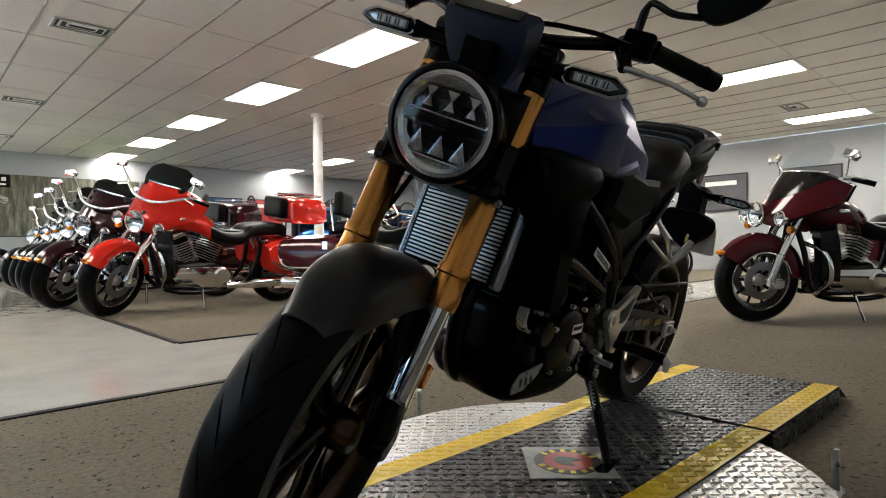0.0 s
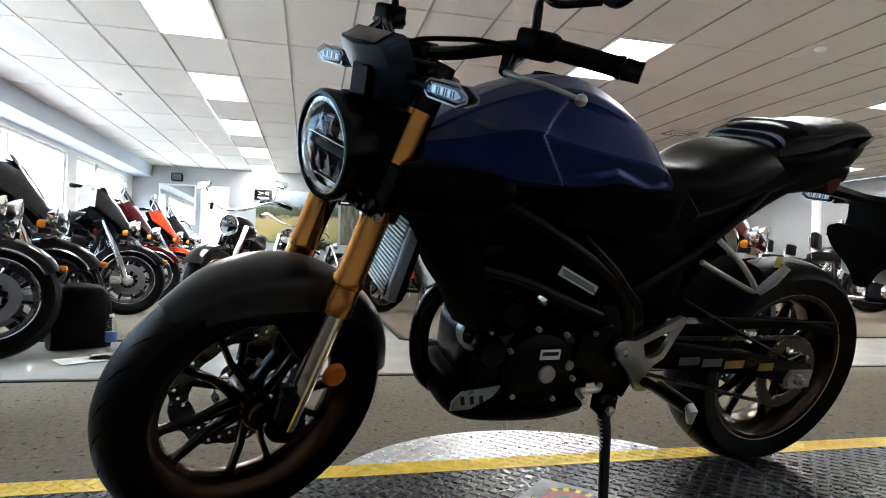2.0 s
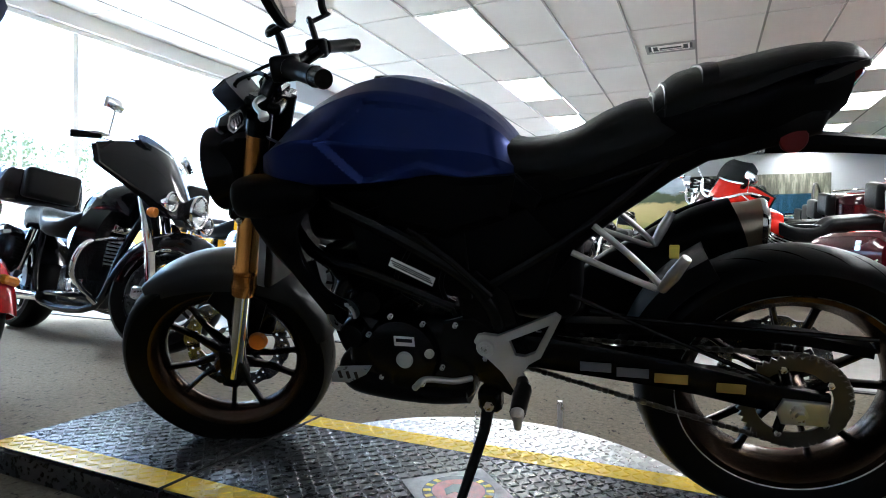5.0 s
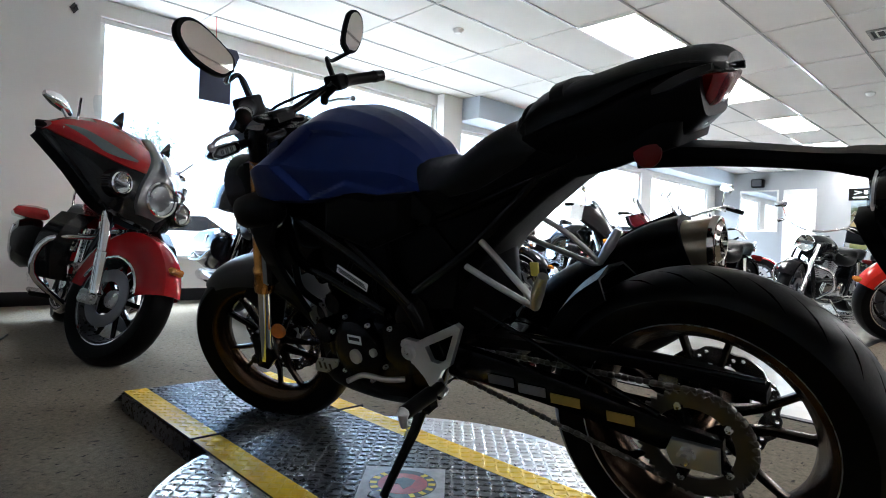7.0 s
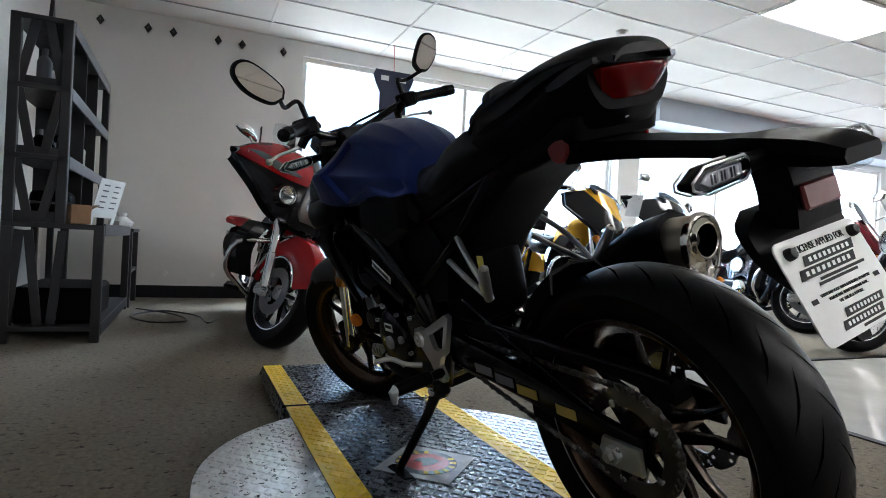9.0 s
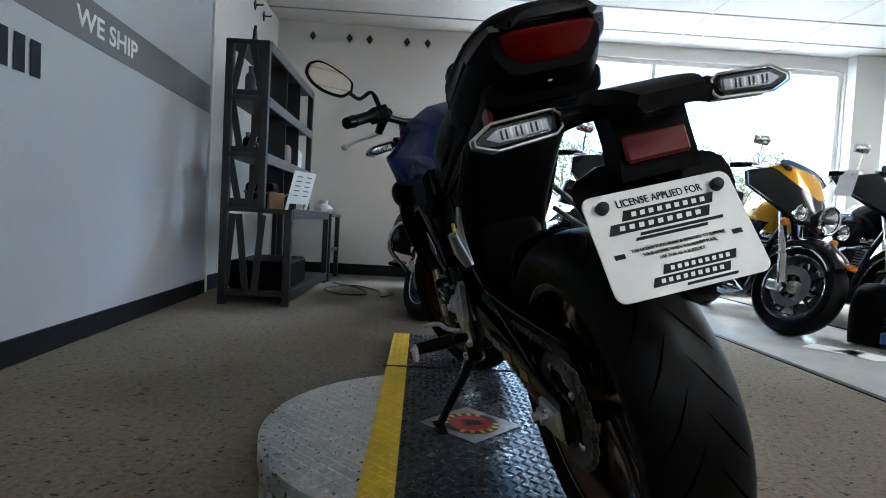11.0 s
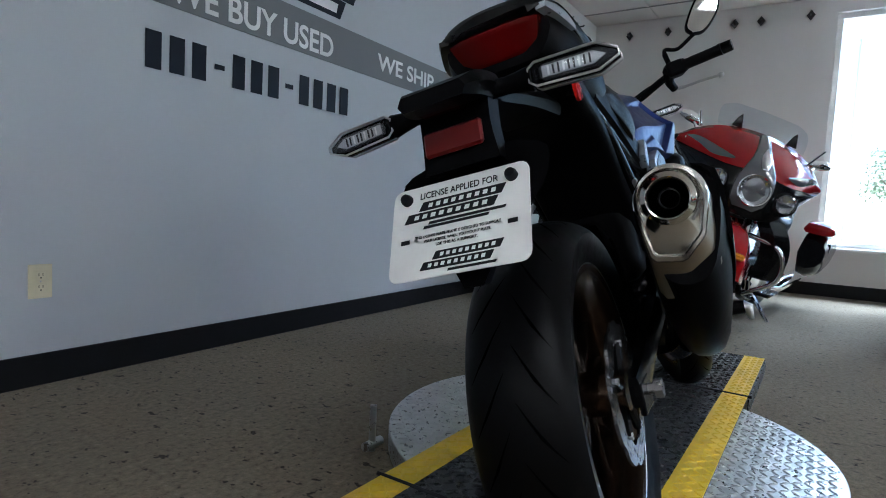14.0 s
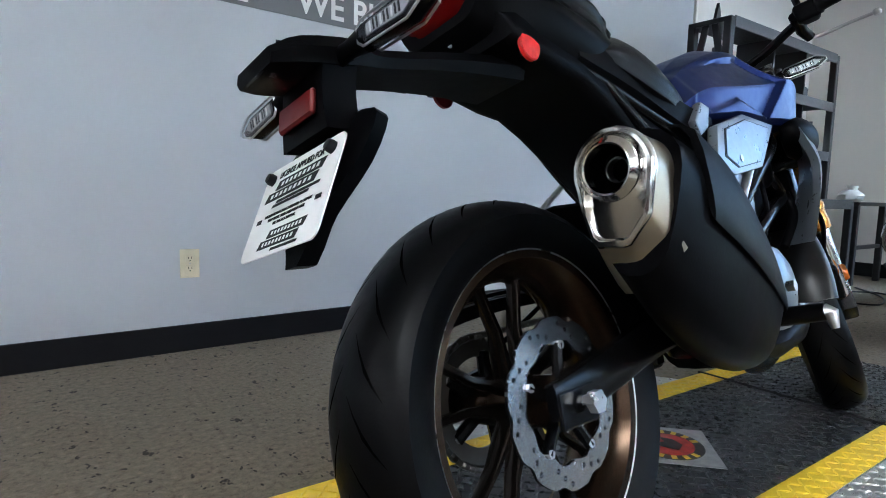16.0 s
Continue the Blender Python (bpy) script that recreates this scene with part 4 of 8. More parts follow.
for s in (1, -1):
    part("guard_accent", prism([(0.284, 0.272), (0.282, 0.292), (0.264, 0.312), (0.180, 0.321), (0.196, 0.298), (0.240, 0.274)], 0.006, "Y", s * 0.120, 0.002), "silver_panel", pan, "silver accent with slots", True)
    for k in range(3):
        part("slot", prism([(0.214 + k * 0.020, 0.286), (0.222 + k * 0.020, 0.284), (0.226 + k * 0.020, 0.302), (0.218 + k * 0.020, 0.304)], 0.0065, "Y", s * 0.1202), "base", pan)

# radiator
rad = part("radiator", box(0.034, 0.235, 0.150, (0, 0, 0), 0.006), "blk_satin", bike, "radiator with silver-blue cooling fins", False, Matrix.Translation((0.405, 0.008, 0.572)) @ Matrix.Rotation(radians(-14), 4, "Y"))
for k in range(19):
    part("fin", box(0.004, 0.196, 0.0038, (0.018, 0, -0.066 + k * 0.0074), 0.0008), "fin", rad)
for s in (1, -1):
    part("side_tank", box(0.022, 0.018, 0.150, (0.006, s * 0.110, 0), 0.004), "silver_panel", rad)

# side shrouds, tank and covers
for s in (1, -1):
    keys = []
    for x, y, z, hy, hz in ((0.436, 0.140, 0.706, 0.012, 0.034), (0.430, 0.142, 0.706, 0.030, 0.040), (0.390, 0.150, 0.708, 0.036, 0.044), (0.335, 0.156, 0.709, 0.036, 0.044), (0.285, 0.162, 0.712, 0.030, 0.037), (0.248, 0.162, 0.716, 0.020, 0.022), (0.236, 0.158, 0.718, 0.008, 0.008)):
        keys.append([(x, s * (y + hy * u), z + hz * v) for u, v in ((-0.9, 0.9), (0.1, 1.0), (0.75, 0.72), (1.0, 0.1), (0.8, -0.6), (0.2, -0.95), (-0.9, -0.9))])
    cowl = part("radiator_shroud", skin(keys, 3, 4), "blk_plastic", bike, "rounded side shroud", True)
    blade = []
    fl = 0.0 if s > 0 else 0.016
    for x0, y0, x1, y1, z in ((0.420, 0.145, 0.250, 0.168, 0.716), (0.424, 0.158, 0.258, 0.174, 0.690), (0.408, 0.162, 0.284, 0.182, 0.640), (0.380, 0.158, 0.282, 0.178, 0.590), (0.345, 0.148, 0.268, 0.170, 0.540), (0.315, 0.136, 0.246, 0.160, 0.490), (0.292, 0.128, 0.228, 0.152, 0.452)):
        blade.append([(x0, s * (y0 - 0.040), z), (x0 - 0.010, s * (y0 - 0.012), z), ((x0 + x1) / 2, s * ((y0 + y1 + fl) / 2 + 0.008), z), (x1, s * (y1 + fl), z), (x1 + 0.004, s * (y1 + fl - 0.018), z), ((x0 + x1) / 2, s * ((y0 + y1) / 2 - 0.016), z)])
    # right blade coloured paler than the left to stand in for window light on it
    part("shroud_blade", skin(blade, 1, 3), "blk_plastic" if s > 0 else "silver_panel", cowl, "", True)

def creased(keys, across=14, along=14):
    """A hide over key sections: straight from point to point of a section, gliding from section to section."""
    tracks = []
    n = len(keys[0])
    for i in range(n):
        for k in range(across):
            u = k / across
            tracks.append(smooth_path([Vector(r[i]).lerp(Vector(r[(i + 1) % n]), u) for r in keys], along))
    return loft([[t[j] for t in tracks] for j in range(len(tracks[0]))])


# sections of the tank from nose to seat: height, shoulder crease, widest crease, lower edge
TK = []
for x, zt, ys, zs, ym, zm, yl, zl in ((0.388, 0.798, 0.050, 0.794, 0.098, 0.786, 0.104, 0.757), (0.345, 0.836, 0.080, 0.824, 0.150, 0.800, 0.148, 0.748), (0.300, 0.868, 0.098, 0.852, 0.182, 0.815, 0.168, 0.742),
                                      (0.250, 0.894, 0.108, 0.875, 0.190, 0.827, 0.170, 0.740), (0.200, 0.914, 0.113, 0.892, 0.187, 0.823, 0.166, 0.738), (0.150, 0.928, 0.114, 0.903, 0.178, 0.813, 0.160, 0.736),
                                      (0.095, 0.932, 0.108, 0.904, 0.168, 0.806, 0.154, 0.738), (0.030, 0.916, 0.099, 0.890, 0.155, 0.798, 0.145, 0.742), (-0.030, 0.891, 0.090, 0.868, 0.142, 0.792, 0.134, 0.738),
                                      (-0.085, 0.856, 0.080, 0.838, 0.128, 0.783, 0.124, 0.732), (-0.125, 0.818, 0.068, 0.808, 0.114, 0.768, 0.114, 0.727), (-0.158, 0.762, 0.052, 0.760, 0.098, 0.748, 0.100, 0.725)):
    TK.append(half_ring(x, ((0, zt), (0.55 * ys, zt - 0.003), (ys, zs), (ys + 0.004, zs - 0.004), (ym, zm), (ym, zm - 0.005), (yl, zl), (yl * 0.9, zl - 0.010), (0, zl - 0.012))))
KNEE = [(0.135, 0.890), (0.212, 0.820), (0.140, 0.735), (0.02, 0.766), (-0.08, 0.735), (-0.125, 0.750), (-0.095, 0.850)]


def inside_by(x, z, poly):
    """How far a point lies inside a polygon, in metres; below zero outside."""
    d, within = 9.0, False
    for (ax, az), (bx, bz) in zip(poly, poly[1:] + poly[:1]):
        t = max(0.0, min(1.0, ((x - ax) * (bx - ax) + (z - az) * (bz - az)) / ((bx - ax) ** 2 + (bz - az) ** 2)))
        d = min(d, math.hypot(x - ax - t * (bx - ax), z - az - t * (bz - az)))
        if (az > z) != (bz > z) and x < ax + (z - az) * (bx - ax) / (bz - az):
            within = not within
    return d if within else -d


tank_skin = creased(TK)
for v in tank_skin.verts:
    k = max(0.0, min(1.0, (inside_by(v.co.x, v.co.z, KNEE) + 0.004) / 0.013))
    if k and abs(v.co.y) > 0.05:
        v.co.y -= math.copysign((0.004 + 0.013 * max(0.0, min(1.0, (v.co.x + 0.06) / 0.24))) * k * k * (3 - 2 * k), v.co.y)
tank = part("fuel_tank", tank_skin, "blue", bike, "matte dark blue fuel tank with creased knee recesses", True)
tank.data.set_sharp_from_angle(angle=radians(24))
part("filler_cap", lathe([(0.0, 0.012), (0.030, 0.010), (0.036, 0.002), (0.036, -0.01)], 28, "Z"), "blk_satin", tank, "", True, Matrix.Translation((0.12, 0, 0.922)) @ Matrix.Rotation(radians(-5), 4, "Y"))
for s in (1, -1):
    # the maker's word is only a plain bar
    part("emblem", box(0.060, 0.002, 0.010, (0.303, s * 0.170, 0.824), 0.001, rot=Euler((radians(s * -36), radians(-16), radians(s * -22))).to_matrix()), "grey_ink", tank, "small plain raised emblem")
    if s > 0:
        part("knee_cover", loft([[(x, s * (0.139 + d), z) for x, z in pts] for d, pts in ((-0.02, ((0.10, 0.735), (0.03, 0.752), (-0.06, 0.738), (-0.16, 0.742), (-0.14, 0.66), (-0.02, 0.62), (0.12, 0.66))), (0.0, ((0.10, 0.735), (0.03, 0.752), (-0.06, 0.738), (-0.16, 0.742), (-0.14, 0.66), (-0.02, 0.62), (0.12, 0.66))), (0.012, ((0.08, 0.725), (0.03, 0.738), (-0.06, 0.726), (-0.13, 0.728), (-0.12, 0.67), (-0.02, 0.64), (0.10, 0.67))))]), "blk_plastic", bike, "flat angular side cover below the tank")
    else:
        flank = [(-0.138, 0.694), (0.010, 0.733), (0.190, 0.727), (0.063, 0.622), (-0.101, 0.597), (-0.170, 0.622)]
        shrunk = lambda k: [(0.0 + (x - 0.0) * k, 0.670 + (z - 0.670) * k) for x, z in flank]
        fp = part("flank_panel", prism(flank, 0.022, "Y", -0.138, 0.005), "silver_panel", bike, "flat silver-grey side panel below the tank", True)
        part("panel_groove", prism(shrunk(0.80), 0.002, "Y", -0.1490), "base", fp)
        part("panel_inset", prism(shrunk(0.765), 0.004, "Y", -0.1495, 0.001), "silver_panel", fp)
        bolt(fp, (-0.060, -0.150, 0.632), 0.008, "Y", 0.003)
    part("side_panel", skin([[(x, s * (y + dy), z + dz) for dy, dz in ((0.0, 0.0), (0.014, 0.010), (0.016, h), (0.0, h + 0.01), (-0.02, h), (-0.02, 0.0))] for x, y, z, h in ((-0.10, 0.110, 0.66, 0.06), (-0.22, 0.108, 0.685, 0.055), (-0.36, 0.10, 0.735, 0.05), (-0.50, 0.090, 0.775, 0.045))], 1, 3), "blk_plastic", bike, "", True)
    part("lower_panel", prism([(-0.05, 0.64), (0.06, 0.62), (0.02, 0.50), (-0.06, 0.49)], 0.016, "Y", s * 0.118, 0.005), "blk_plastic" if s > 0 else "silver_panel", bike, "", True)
part("airbox", box(0.42, 0.20, 0.14, (0.10, 0, 0.665), 0.04, seg=3), "blk_plastic", bike, "", True)
part("inner_mudguard", box(0.15, 0.17, 0.28, (-0.195, 0, 0.565), 0.05, seg=3), "blk_plastic", bike, "", True)
for s in (1, -1):
    part("frame_cover", prism([(0.20, 0.66), (0.06, 0.70), (-0.15, 0.70), (-0.235, 0.60), (-0.20, 0.49), (-0.08, 0.47), (0.06, 0.50), (0.19, 0.56)], 0.05, "Y", s * 0.082, 0.012), "blk_plastic", bike, "", True)
part("under_seat_tray", box(0.26, 0.16, 0.09, (-0.24, 0, 0.715), 0.03, seg=3), "blk_plastic", bike, "", True)

# trims at the front of the seat; right-hand copies take the silver, as if window-lit
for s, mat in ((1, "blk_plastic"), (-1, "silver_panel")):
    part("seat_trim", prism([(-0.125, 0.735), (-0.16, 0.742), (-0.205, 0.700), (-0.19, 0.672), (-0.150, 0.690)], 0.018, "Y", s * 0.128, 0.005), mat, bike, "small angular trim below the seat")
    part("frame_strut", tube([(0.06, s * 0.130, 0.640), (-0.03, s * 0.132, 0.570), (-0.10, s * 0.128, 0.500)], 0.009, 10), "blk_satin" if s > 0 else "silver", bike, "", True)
# seat and tail
ST_K = []
for x, zt, w, zb in ((-0.070, 0.838, 0.070, 0.775), (-0.095, 0.832, 0.085, 0.735), (-0.140, 0.795, 0.098, 0.722), (-0.205, 0.793, 0.120, 0.722), (-0.260, 0.808, 0.132, 0.730), (-0.315, 0.836, 0.134, 0.742), (-0.375, 0.855, 0.124, 0.768), (-0.420, 0.842, 0.115, 0.785), (-0.455, 0.815, 0.100, 0.795)):
    ST_K.append(half_ring(x, ((0, zt), (0.5 * w, zt - 0.002), (0.82 * w, zt - 0.014), (w, (zt + zb) / 2 - 0.005), (0.96 * w, zb + 0.008), (0.85 * w, zb), (0, zb))))
part("rider_seat", skin(ST_K, 3, 4), "seat", bike, "black vinyl rider seat", True)
PS = []
for x, zt, w, zb in ((-0.368, 0.838, 0.086, 0.822), (-0.396, 0.862, 0.104, 0.820), (-0.428, 0.893, 0.112, 0.824), (-0.460, 0.904, 0.116, 0.834), (-0.530, 0.916, 0.114, 0.852), (-0.605, 0.929, 0.108, 0.880), (-0.664, 0.932, 0.102, 0.894), (-0.698, 0.927, 0.090, 0.896), (-0.718, 0.914, 0.064, 0.898)):
    PS.append(half_ring(x, ((0, zt), (0.5 * w, zt - 0.003), (0.82 * w, zt - 0.012), (w, zt - 0.026), (0.97 * w, (zt + zb) / 2 - 0.006), (0.90 * w, zb), (0, zb - 0.004))))
pil = part("pillion_seat", skin(PS, 3, 4), "seat", bike, "black vinyl pillion seat with a stitched strap", True)
for x0, zt, w, zb in ((-0.468, 0.906, 0.113, 0.836), (-0.411, 0.8765, 0.108, 0.821), (-0.394, 0.8605, 0.1035, 0.820)):
    d = 0.024 if x0 < -0.45 else 0.004
    part("strap" if d > 0.01 else "piping", skin([half_ring(x, ((0, z1 + 0.003), (0.6 * w, z1 + 0.002), (0.91 * w, z1 - 0.005), (w + 0.003, z1 - 0.018), (0.985 * w, (z1 + zb) / 2 - 0.006), (0.91 * w, zb), (0, zb - 0.003))) for x, z1 in ((x0, zt), (x0 - d, zt + (0.004 if d > 0.01 else 0.003)))], 3, 2), "seat" if d > 0.01 else "grey_matte", pil, "", True)
TL = []
for x, zt, w, zb in ((-0.40, 0.835, 0.110, 0.745), (-0.47, 0.848, 0.118, 0.760), (-0.54, 0.862, 0.118, 0.775), (-0.60, 0.880, 0.112, 0.782), (-0.655, 0.893, 0.102, 0.800), (-0.690, 0.896, 0.088, 0.826)):
    TL.append(half_ring(x, ((0, zt), (0.7 * w, zt), (0.95 * w, zt - 0.006), (w, zt - 0.03), (0.80 * w, zb + 0.01), (0.55 * w, zb), (0, zb))))
tail = part("tail_cowl", skin(TL, 2, 4), "blk_plastic", bike, "black tail cowl", True)
TLK = []
for z, xb, hw in ((0.836, -0.680, 0.044), (0.842, -0.694, 0.056), (0.862, -0.706, 0.070), (0.882, -0.716, 0.078), (0.887, -0.714, 0.076)):
    TLK.append([(xb + 0.075, -hw * 0.8, z), (xb + 0.050, -hw, z), (xb + 0.012, -hw * 0.96, z), (xb + 0.001, -hw * 0.7, z), (xb, 0, z), (xb + 0.001, hw * 0.7, z), (xb + 0.012, hw * 0.96, z), (xb + 0.050, hw, z), (xb + 0.075, hw * 0.8, z)])
part("tail_light", skin(TLK, 1, 3), "red_lens", bike, "wrap-round red tail light", True)
for s in (1, -1):
    part("tail_trim", skin([[(x, s * (y + a), z + b) for a, b in ((-0.012, -h), (0.004, -h * 0.8), (0.005, h * 0.8), (-0.012, h))] for x, y, z, h in ((-0.630, 0.111, 0.872, 0.004), (-0.655, 0.107, 0.880, 0.009), (-0.680, 0.099, 0.889, 0.009), (-0.706, 0.087, 0.896, 0.005))], 1, 3), "silver_panel" if s < 0 else "grey_matte", tail, "satin grey tail trim", True)
part("under_seat_fairing", prism([(-0.665, 0.825), (-0.655, 0.788), (-0.540, 0.756), (-0.487, 0.748), (-0.431, 0.716), (-0.351, 0.658), (-0.280, 0.600), (-0.200, 0.500), (-0.100, 0.500), (-0.100, 0.735), (-0.430, 0.800), (-0.600, 0.850)], 0.196, "Y", 0.0, 0.022, seg=3), "blk_plastic", bike, "black under-seat fairing", True)
part("tail_lock", lathe([(0.0, -0.012), (0.008, -0.011), (0.010, -0.006), (0.010, 0.012)], 20, "X"), "silver", bike, "", True, Matrix.Translation((-0.664, 0, 0.820)))
part("lock_slot", box(0.002, 0.002, 0.010, (-0.677, 0, 0.820)), "ink", bike)
for s in (1, -1):
    # same reflector both sides; the right one's colour is raised to look lit
    part("side_reflector", lathe([(0.0, s * 0.004), (0.021, s * 0.003), (0.023, s * 0.001), (0.023, -s * 0.004)], 26, "Y"), "red_dull" if s > 0 else "red_reflector", bike, "round red side reflector", True, Matrix.Translation((-0.612, s * 0.094, 0.784)) @ Matrix.Diagonal((0.95, 1, 1.05, 1)))
    part("reflector_mount", tube([(-0.600, s * 0.030, 0.800), (-0.610, s * 0.088, 0.785)], 0.013, 10), "blk_plastic", bike, "", True)
    bolt(bike, (-0.53, s * 0.094, 0.808), 0.006, "Y", 0.005)
    bolt(bike, (-0.45, s * 0.098, 0.790), 0.006, "Y", 0.005)

# plate carrier
arm = [[(x, hw * cu, z + hh * cv) for cu, cv in ((-1, -1), (1, -1), (1.15, 0), (1, 1), (-1, 1), (-1.15, 0))] for x, z, hw, hh in ((-0.58, 0.772, 0.050, 0.018), (-0.70, 0.764, 0.042, 0.014), (-0.83, 0.748, 0.034, 0.012), (-0.88, 0.742, 0.046, 0.016), (-0.955, 0.731, 0.048, 0.015), (-0.990, 0.722, 0.038, 0.009))]
car = part("plate_carrier", skin(arm, 1, 3), "blk_plastic", bike, "black plastic number plate carrier", True)
part("carrier_neck", skin([[(x + a, hw * b, z) for a, b in ((-0.022, -1), (0.026, -0.9), (0.026, 0.9), (-0.022, 1))] for x, z, hw in ((-0.905, 0.740, 0.048), (-0.915, 0.69, 0.046), (-0.918, 0.645, 0.050))], 1, 3), "blk_plastic", car, "", True)
part("carrier_board", skin([[(x + a, hw * b, z) for a, b in ((-0.004, -1), (0.022, -0.85), (0.022, 0.85), (-0.004, 1))] for x, z, hw in ((-0.890, 0.668, 0.055), (-0.904, 0.648, 0.098), (-0.929, 0.600, 0.090), (-0.954, 0.552, 0.040), (-0.966, 0.520, 0.022), (-0.974, 0.502, 0.012))], 1, 3), "blk_plastic", car, "", True)
part("plate_reflector", box(0.008, 0.078, 0.032, (0, 0, 0), 0.003), "red_dull", bike, "red oblong reflector", False, Matrix.Translation((-0.942, 0.003, 0.680)) @ Matrix.Rotation(radians(10), 4, "Y"))
part("plate_lamp", box(0.05, 0.05, 0.014, (-0.965, 0, 0.712), 0.004), "clear_lens", car)
PLM = Matrix.Translation((-0.9605, 0.012, 0.578)) @ Matrix.Rotation(radians(26), 4, "Y") @ Matrix.Rotation(radians(1.5), 4, "X")
bm = bmesh.new()
o = []
for cx, cy, a0 in ((0.079, 0.051, 0), (-0.079, 0.051, 90), (-0.079, -0.051, 180), (0.079, -0.051, 270)):
    for k in range(5):
        a = radians(a0 + k * 22.5)
        o.append((cx + 0.012 * math.cos(a), cy + 0.012 * math.sin(a)))
plate = part("plate_insert", prism(o, 0.002, "X", 0.0, 0.0006), "white_label", bike, "white dealer plate insert with black print", False, PLM)


def text_mesh(body, size, m, material, parent, name="lettering", extrude=0.0004, width=None, bold=0.0):
    """Words as a mesh, lying in the x-y plane of m, centred."""
    cu = bpy.data.curves.new("words", "FONT")
    cu.body, cu.size, cu.extrude, cu.align_x, cu.align_y = body, size, extrude, "CENTER", "CENTER"
    cu.offset = bold * size
    tmp = bpy.data.objects.new("words", cu)
    scene.collection.objects.link(tmp)
    me = bpy.data.meshes.new_from_object(tmp.evaluated_get(bpy.context.evaluated_depsgraph_get()))
    bpy.data.objects.remove(tmp)
    bpy.data.curves.remove(cu)
    if width:
        xs = [v.co.x for v in me.vertices]
        me.transform(Matrix.Scale(width / (max(xs) - min(xs)), 4, (1, 0, 0)))
    me.materials.clear()
    me.materials.append(M[material])
    ob = new(name, me)
    if parent is not None:
        ob.parent = parent
    ob.matrix_basis = m
    return ob


# the plate's face looks back along -x: its reading direction runs along -y
FACE = Matrix(((0, 0, -1, -0.0016), (-1, 0, 0, 0), (0, 1, 0, 0), (0, 0, 0, 1)))


def on_plate(x, y):
    return FACE @ Matrix.Translation((x, y, 0))


text_mesh("LICENSE APPLIED FOR", 0.0125, on_plate(0.0, 0.0475), "ink", plate, width=0.104)
for x, y, w, h, mat in ((0.005, 0.033, 0.110, 0.012, "ink"), (-0.010, 0.019, 0.120, 0.012, "ink"), (0.012, 0.0085, 0.100, 0.0035, "ink"), (-0.002, 0.0035, 0.086, 0.0035, "ink"),
                        (0.014, -0.036, 0.086, 0.010, "ink"), (0.0, -0.048, 0.090, 0.010, "ink"), (0.020, -0.057, 0.060, 0.003, "ink")):
    pts = [(-w / 2 - h * 0.25, -h / 2), (w / 2 - h * 0.25, -h / 2), (w / 2 + h * 0.25, h / 2), (-w / 2 + h * 0.25, h / 2)]
    part("logo_bar", prism(pts, 0.0006, "Z"), mat, plate, "", False, on_plate(x, y))
    if h > 0.008:
        n = 9
        for k in range(n):
            part("logo_stroke", prism([(-w * 0.03, -h * 0.22), (w * 0.022, -h * 0.22), (w * 0.034, h * 0.24), (-w * 0.018, h * 0.24)], 0.0008, "Z"), "white_label", plate, "", False, on_plate(x - w * 0.38 + k * w * 0.095, y))
text_mesh("THIS LICENSE PLATE FRAME IS DESIGNED TO SUPPORT", 0.0052, on_plate(0.0, -0.009), "ink", plate, width=0.112)
text_mesh("YOUR LICENSE, WHEN YOU MOUNT PLATE,", 0.0052, on_plate(0.0, -0.0155), "ink", plate, width=0.088)
text_mesh("USE THIS AS A SUPPORT.", 0.0052, on_plate(0.0, -0.022), "ink", plate, width=0.054)
for s in (1, -1):
    part("plate_bolt", lathe([(0.0, -0.010), (0.006, -0.009), (0.0075, -0.005), (0.0075, 0.002)], 16, "X"), "base", plate, "black push rivet", True, Matrix.Translation((-0.001, s * 0.070, 0.046)))
    part("slot_hole", box(0.0006, 0.012, 0.0055, (-0.0014, s * 0.070, -0.012), 0.0), "ink", plate)
    turn_signal(bike, Matrix.Translation((-0.905, s * 0.036, 0.733)) @ (Matrix.Rotation(radians(0 if s > 0 else 180), 4, "Z")) @ Matrix.Rotation(radians(-3), 4, "X"))

# muffler on the right-hand side
MK = []
for x, y, z, hw, ht, hb in ((-0.598, -0.199, 0.555, 0.064, 0.068, 0.118), (-0.52, -0.197, 0.520, 0.068, 0.078, 0.165), (-0.42, -0.190, 0.462, 0.070, 0.080, 0.165), (-0.32, -0.180, 0.410, 0.068, 0.078, 0.138), (-0.24, -0.168, 0.360, 0.058, 0.058, 0.090), (-0.19, -0.155, 0.325, 0.036, 0.034, 0.048)):
    MK.append([(x + 0.25 * v, y + hw * u, z + (ht if v > 0 else hb) * v / 1.0) for u, v in ((0.0, 1.0), (0.6, 0.82), (0.98, 0.35), (0.95, -0.2), (0.62, -0.8), (0.25, -1.0), (-0.25, -1.0), (-0.62, -0.8), (-0.95, -0.2), (-0.98, 0.35), (-0.6, 0.82))])
MK = [[(x + (p[0] - x) * 0.12, p[1], p[2]) for p in ring] for (x, *_), ring in zip(((-0.598,), (-0.52,), (-0.42,), (-0.32,), (-0.24,), (-0.19,)), MK)]
muf = part("muffler", skin(MK, 2, 4), "blk_plastic", bike, "black exhaust muffler with a stainless end cap", True)


def cap_ring(x, r, cz, lower, shrink=1.0):
    """A round top over a bevelled trapezoid; shrunk about the outlet."""
    pts = [(-0.196 - r * math.cos(radians(a)), cz + r * math.sin(radians(a))) for a in range(-16, 197, 11)] + list(lower)
    return [(x, -0.194 + (y + 0.194) * shrink, 0.562 + (z - 0.562) * shrink) for y, z in pts]


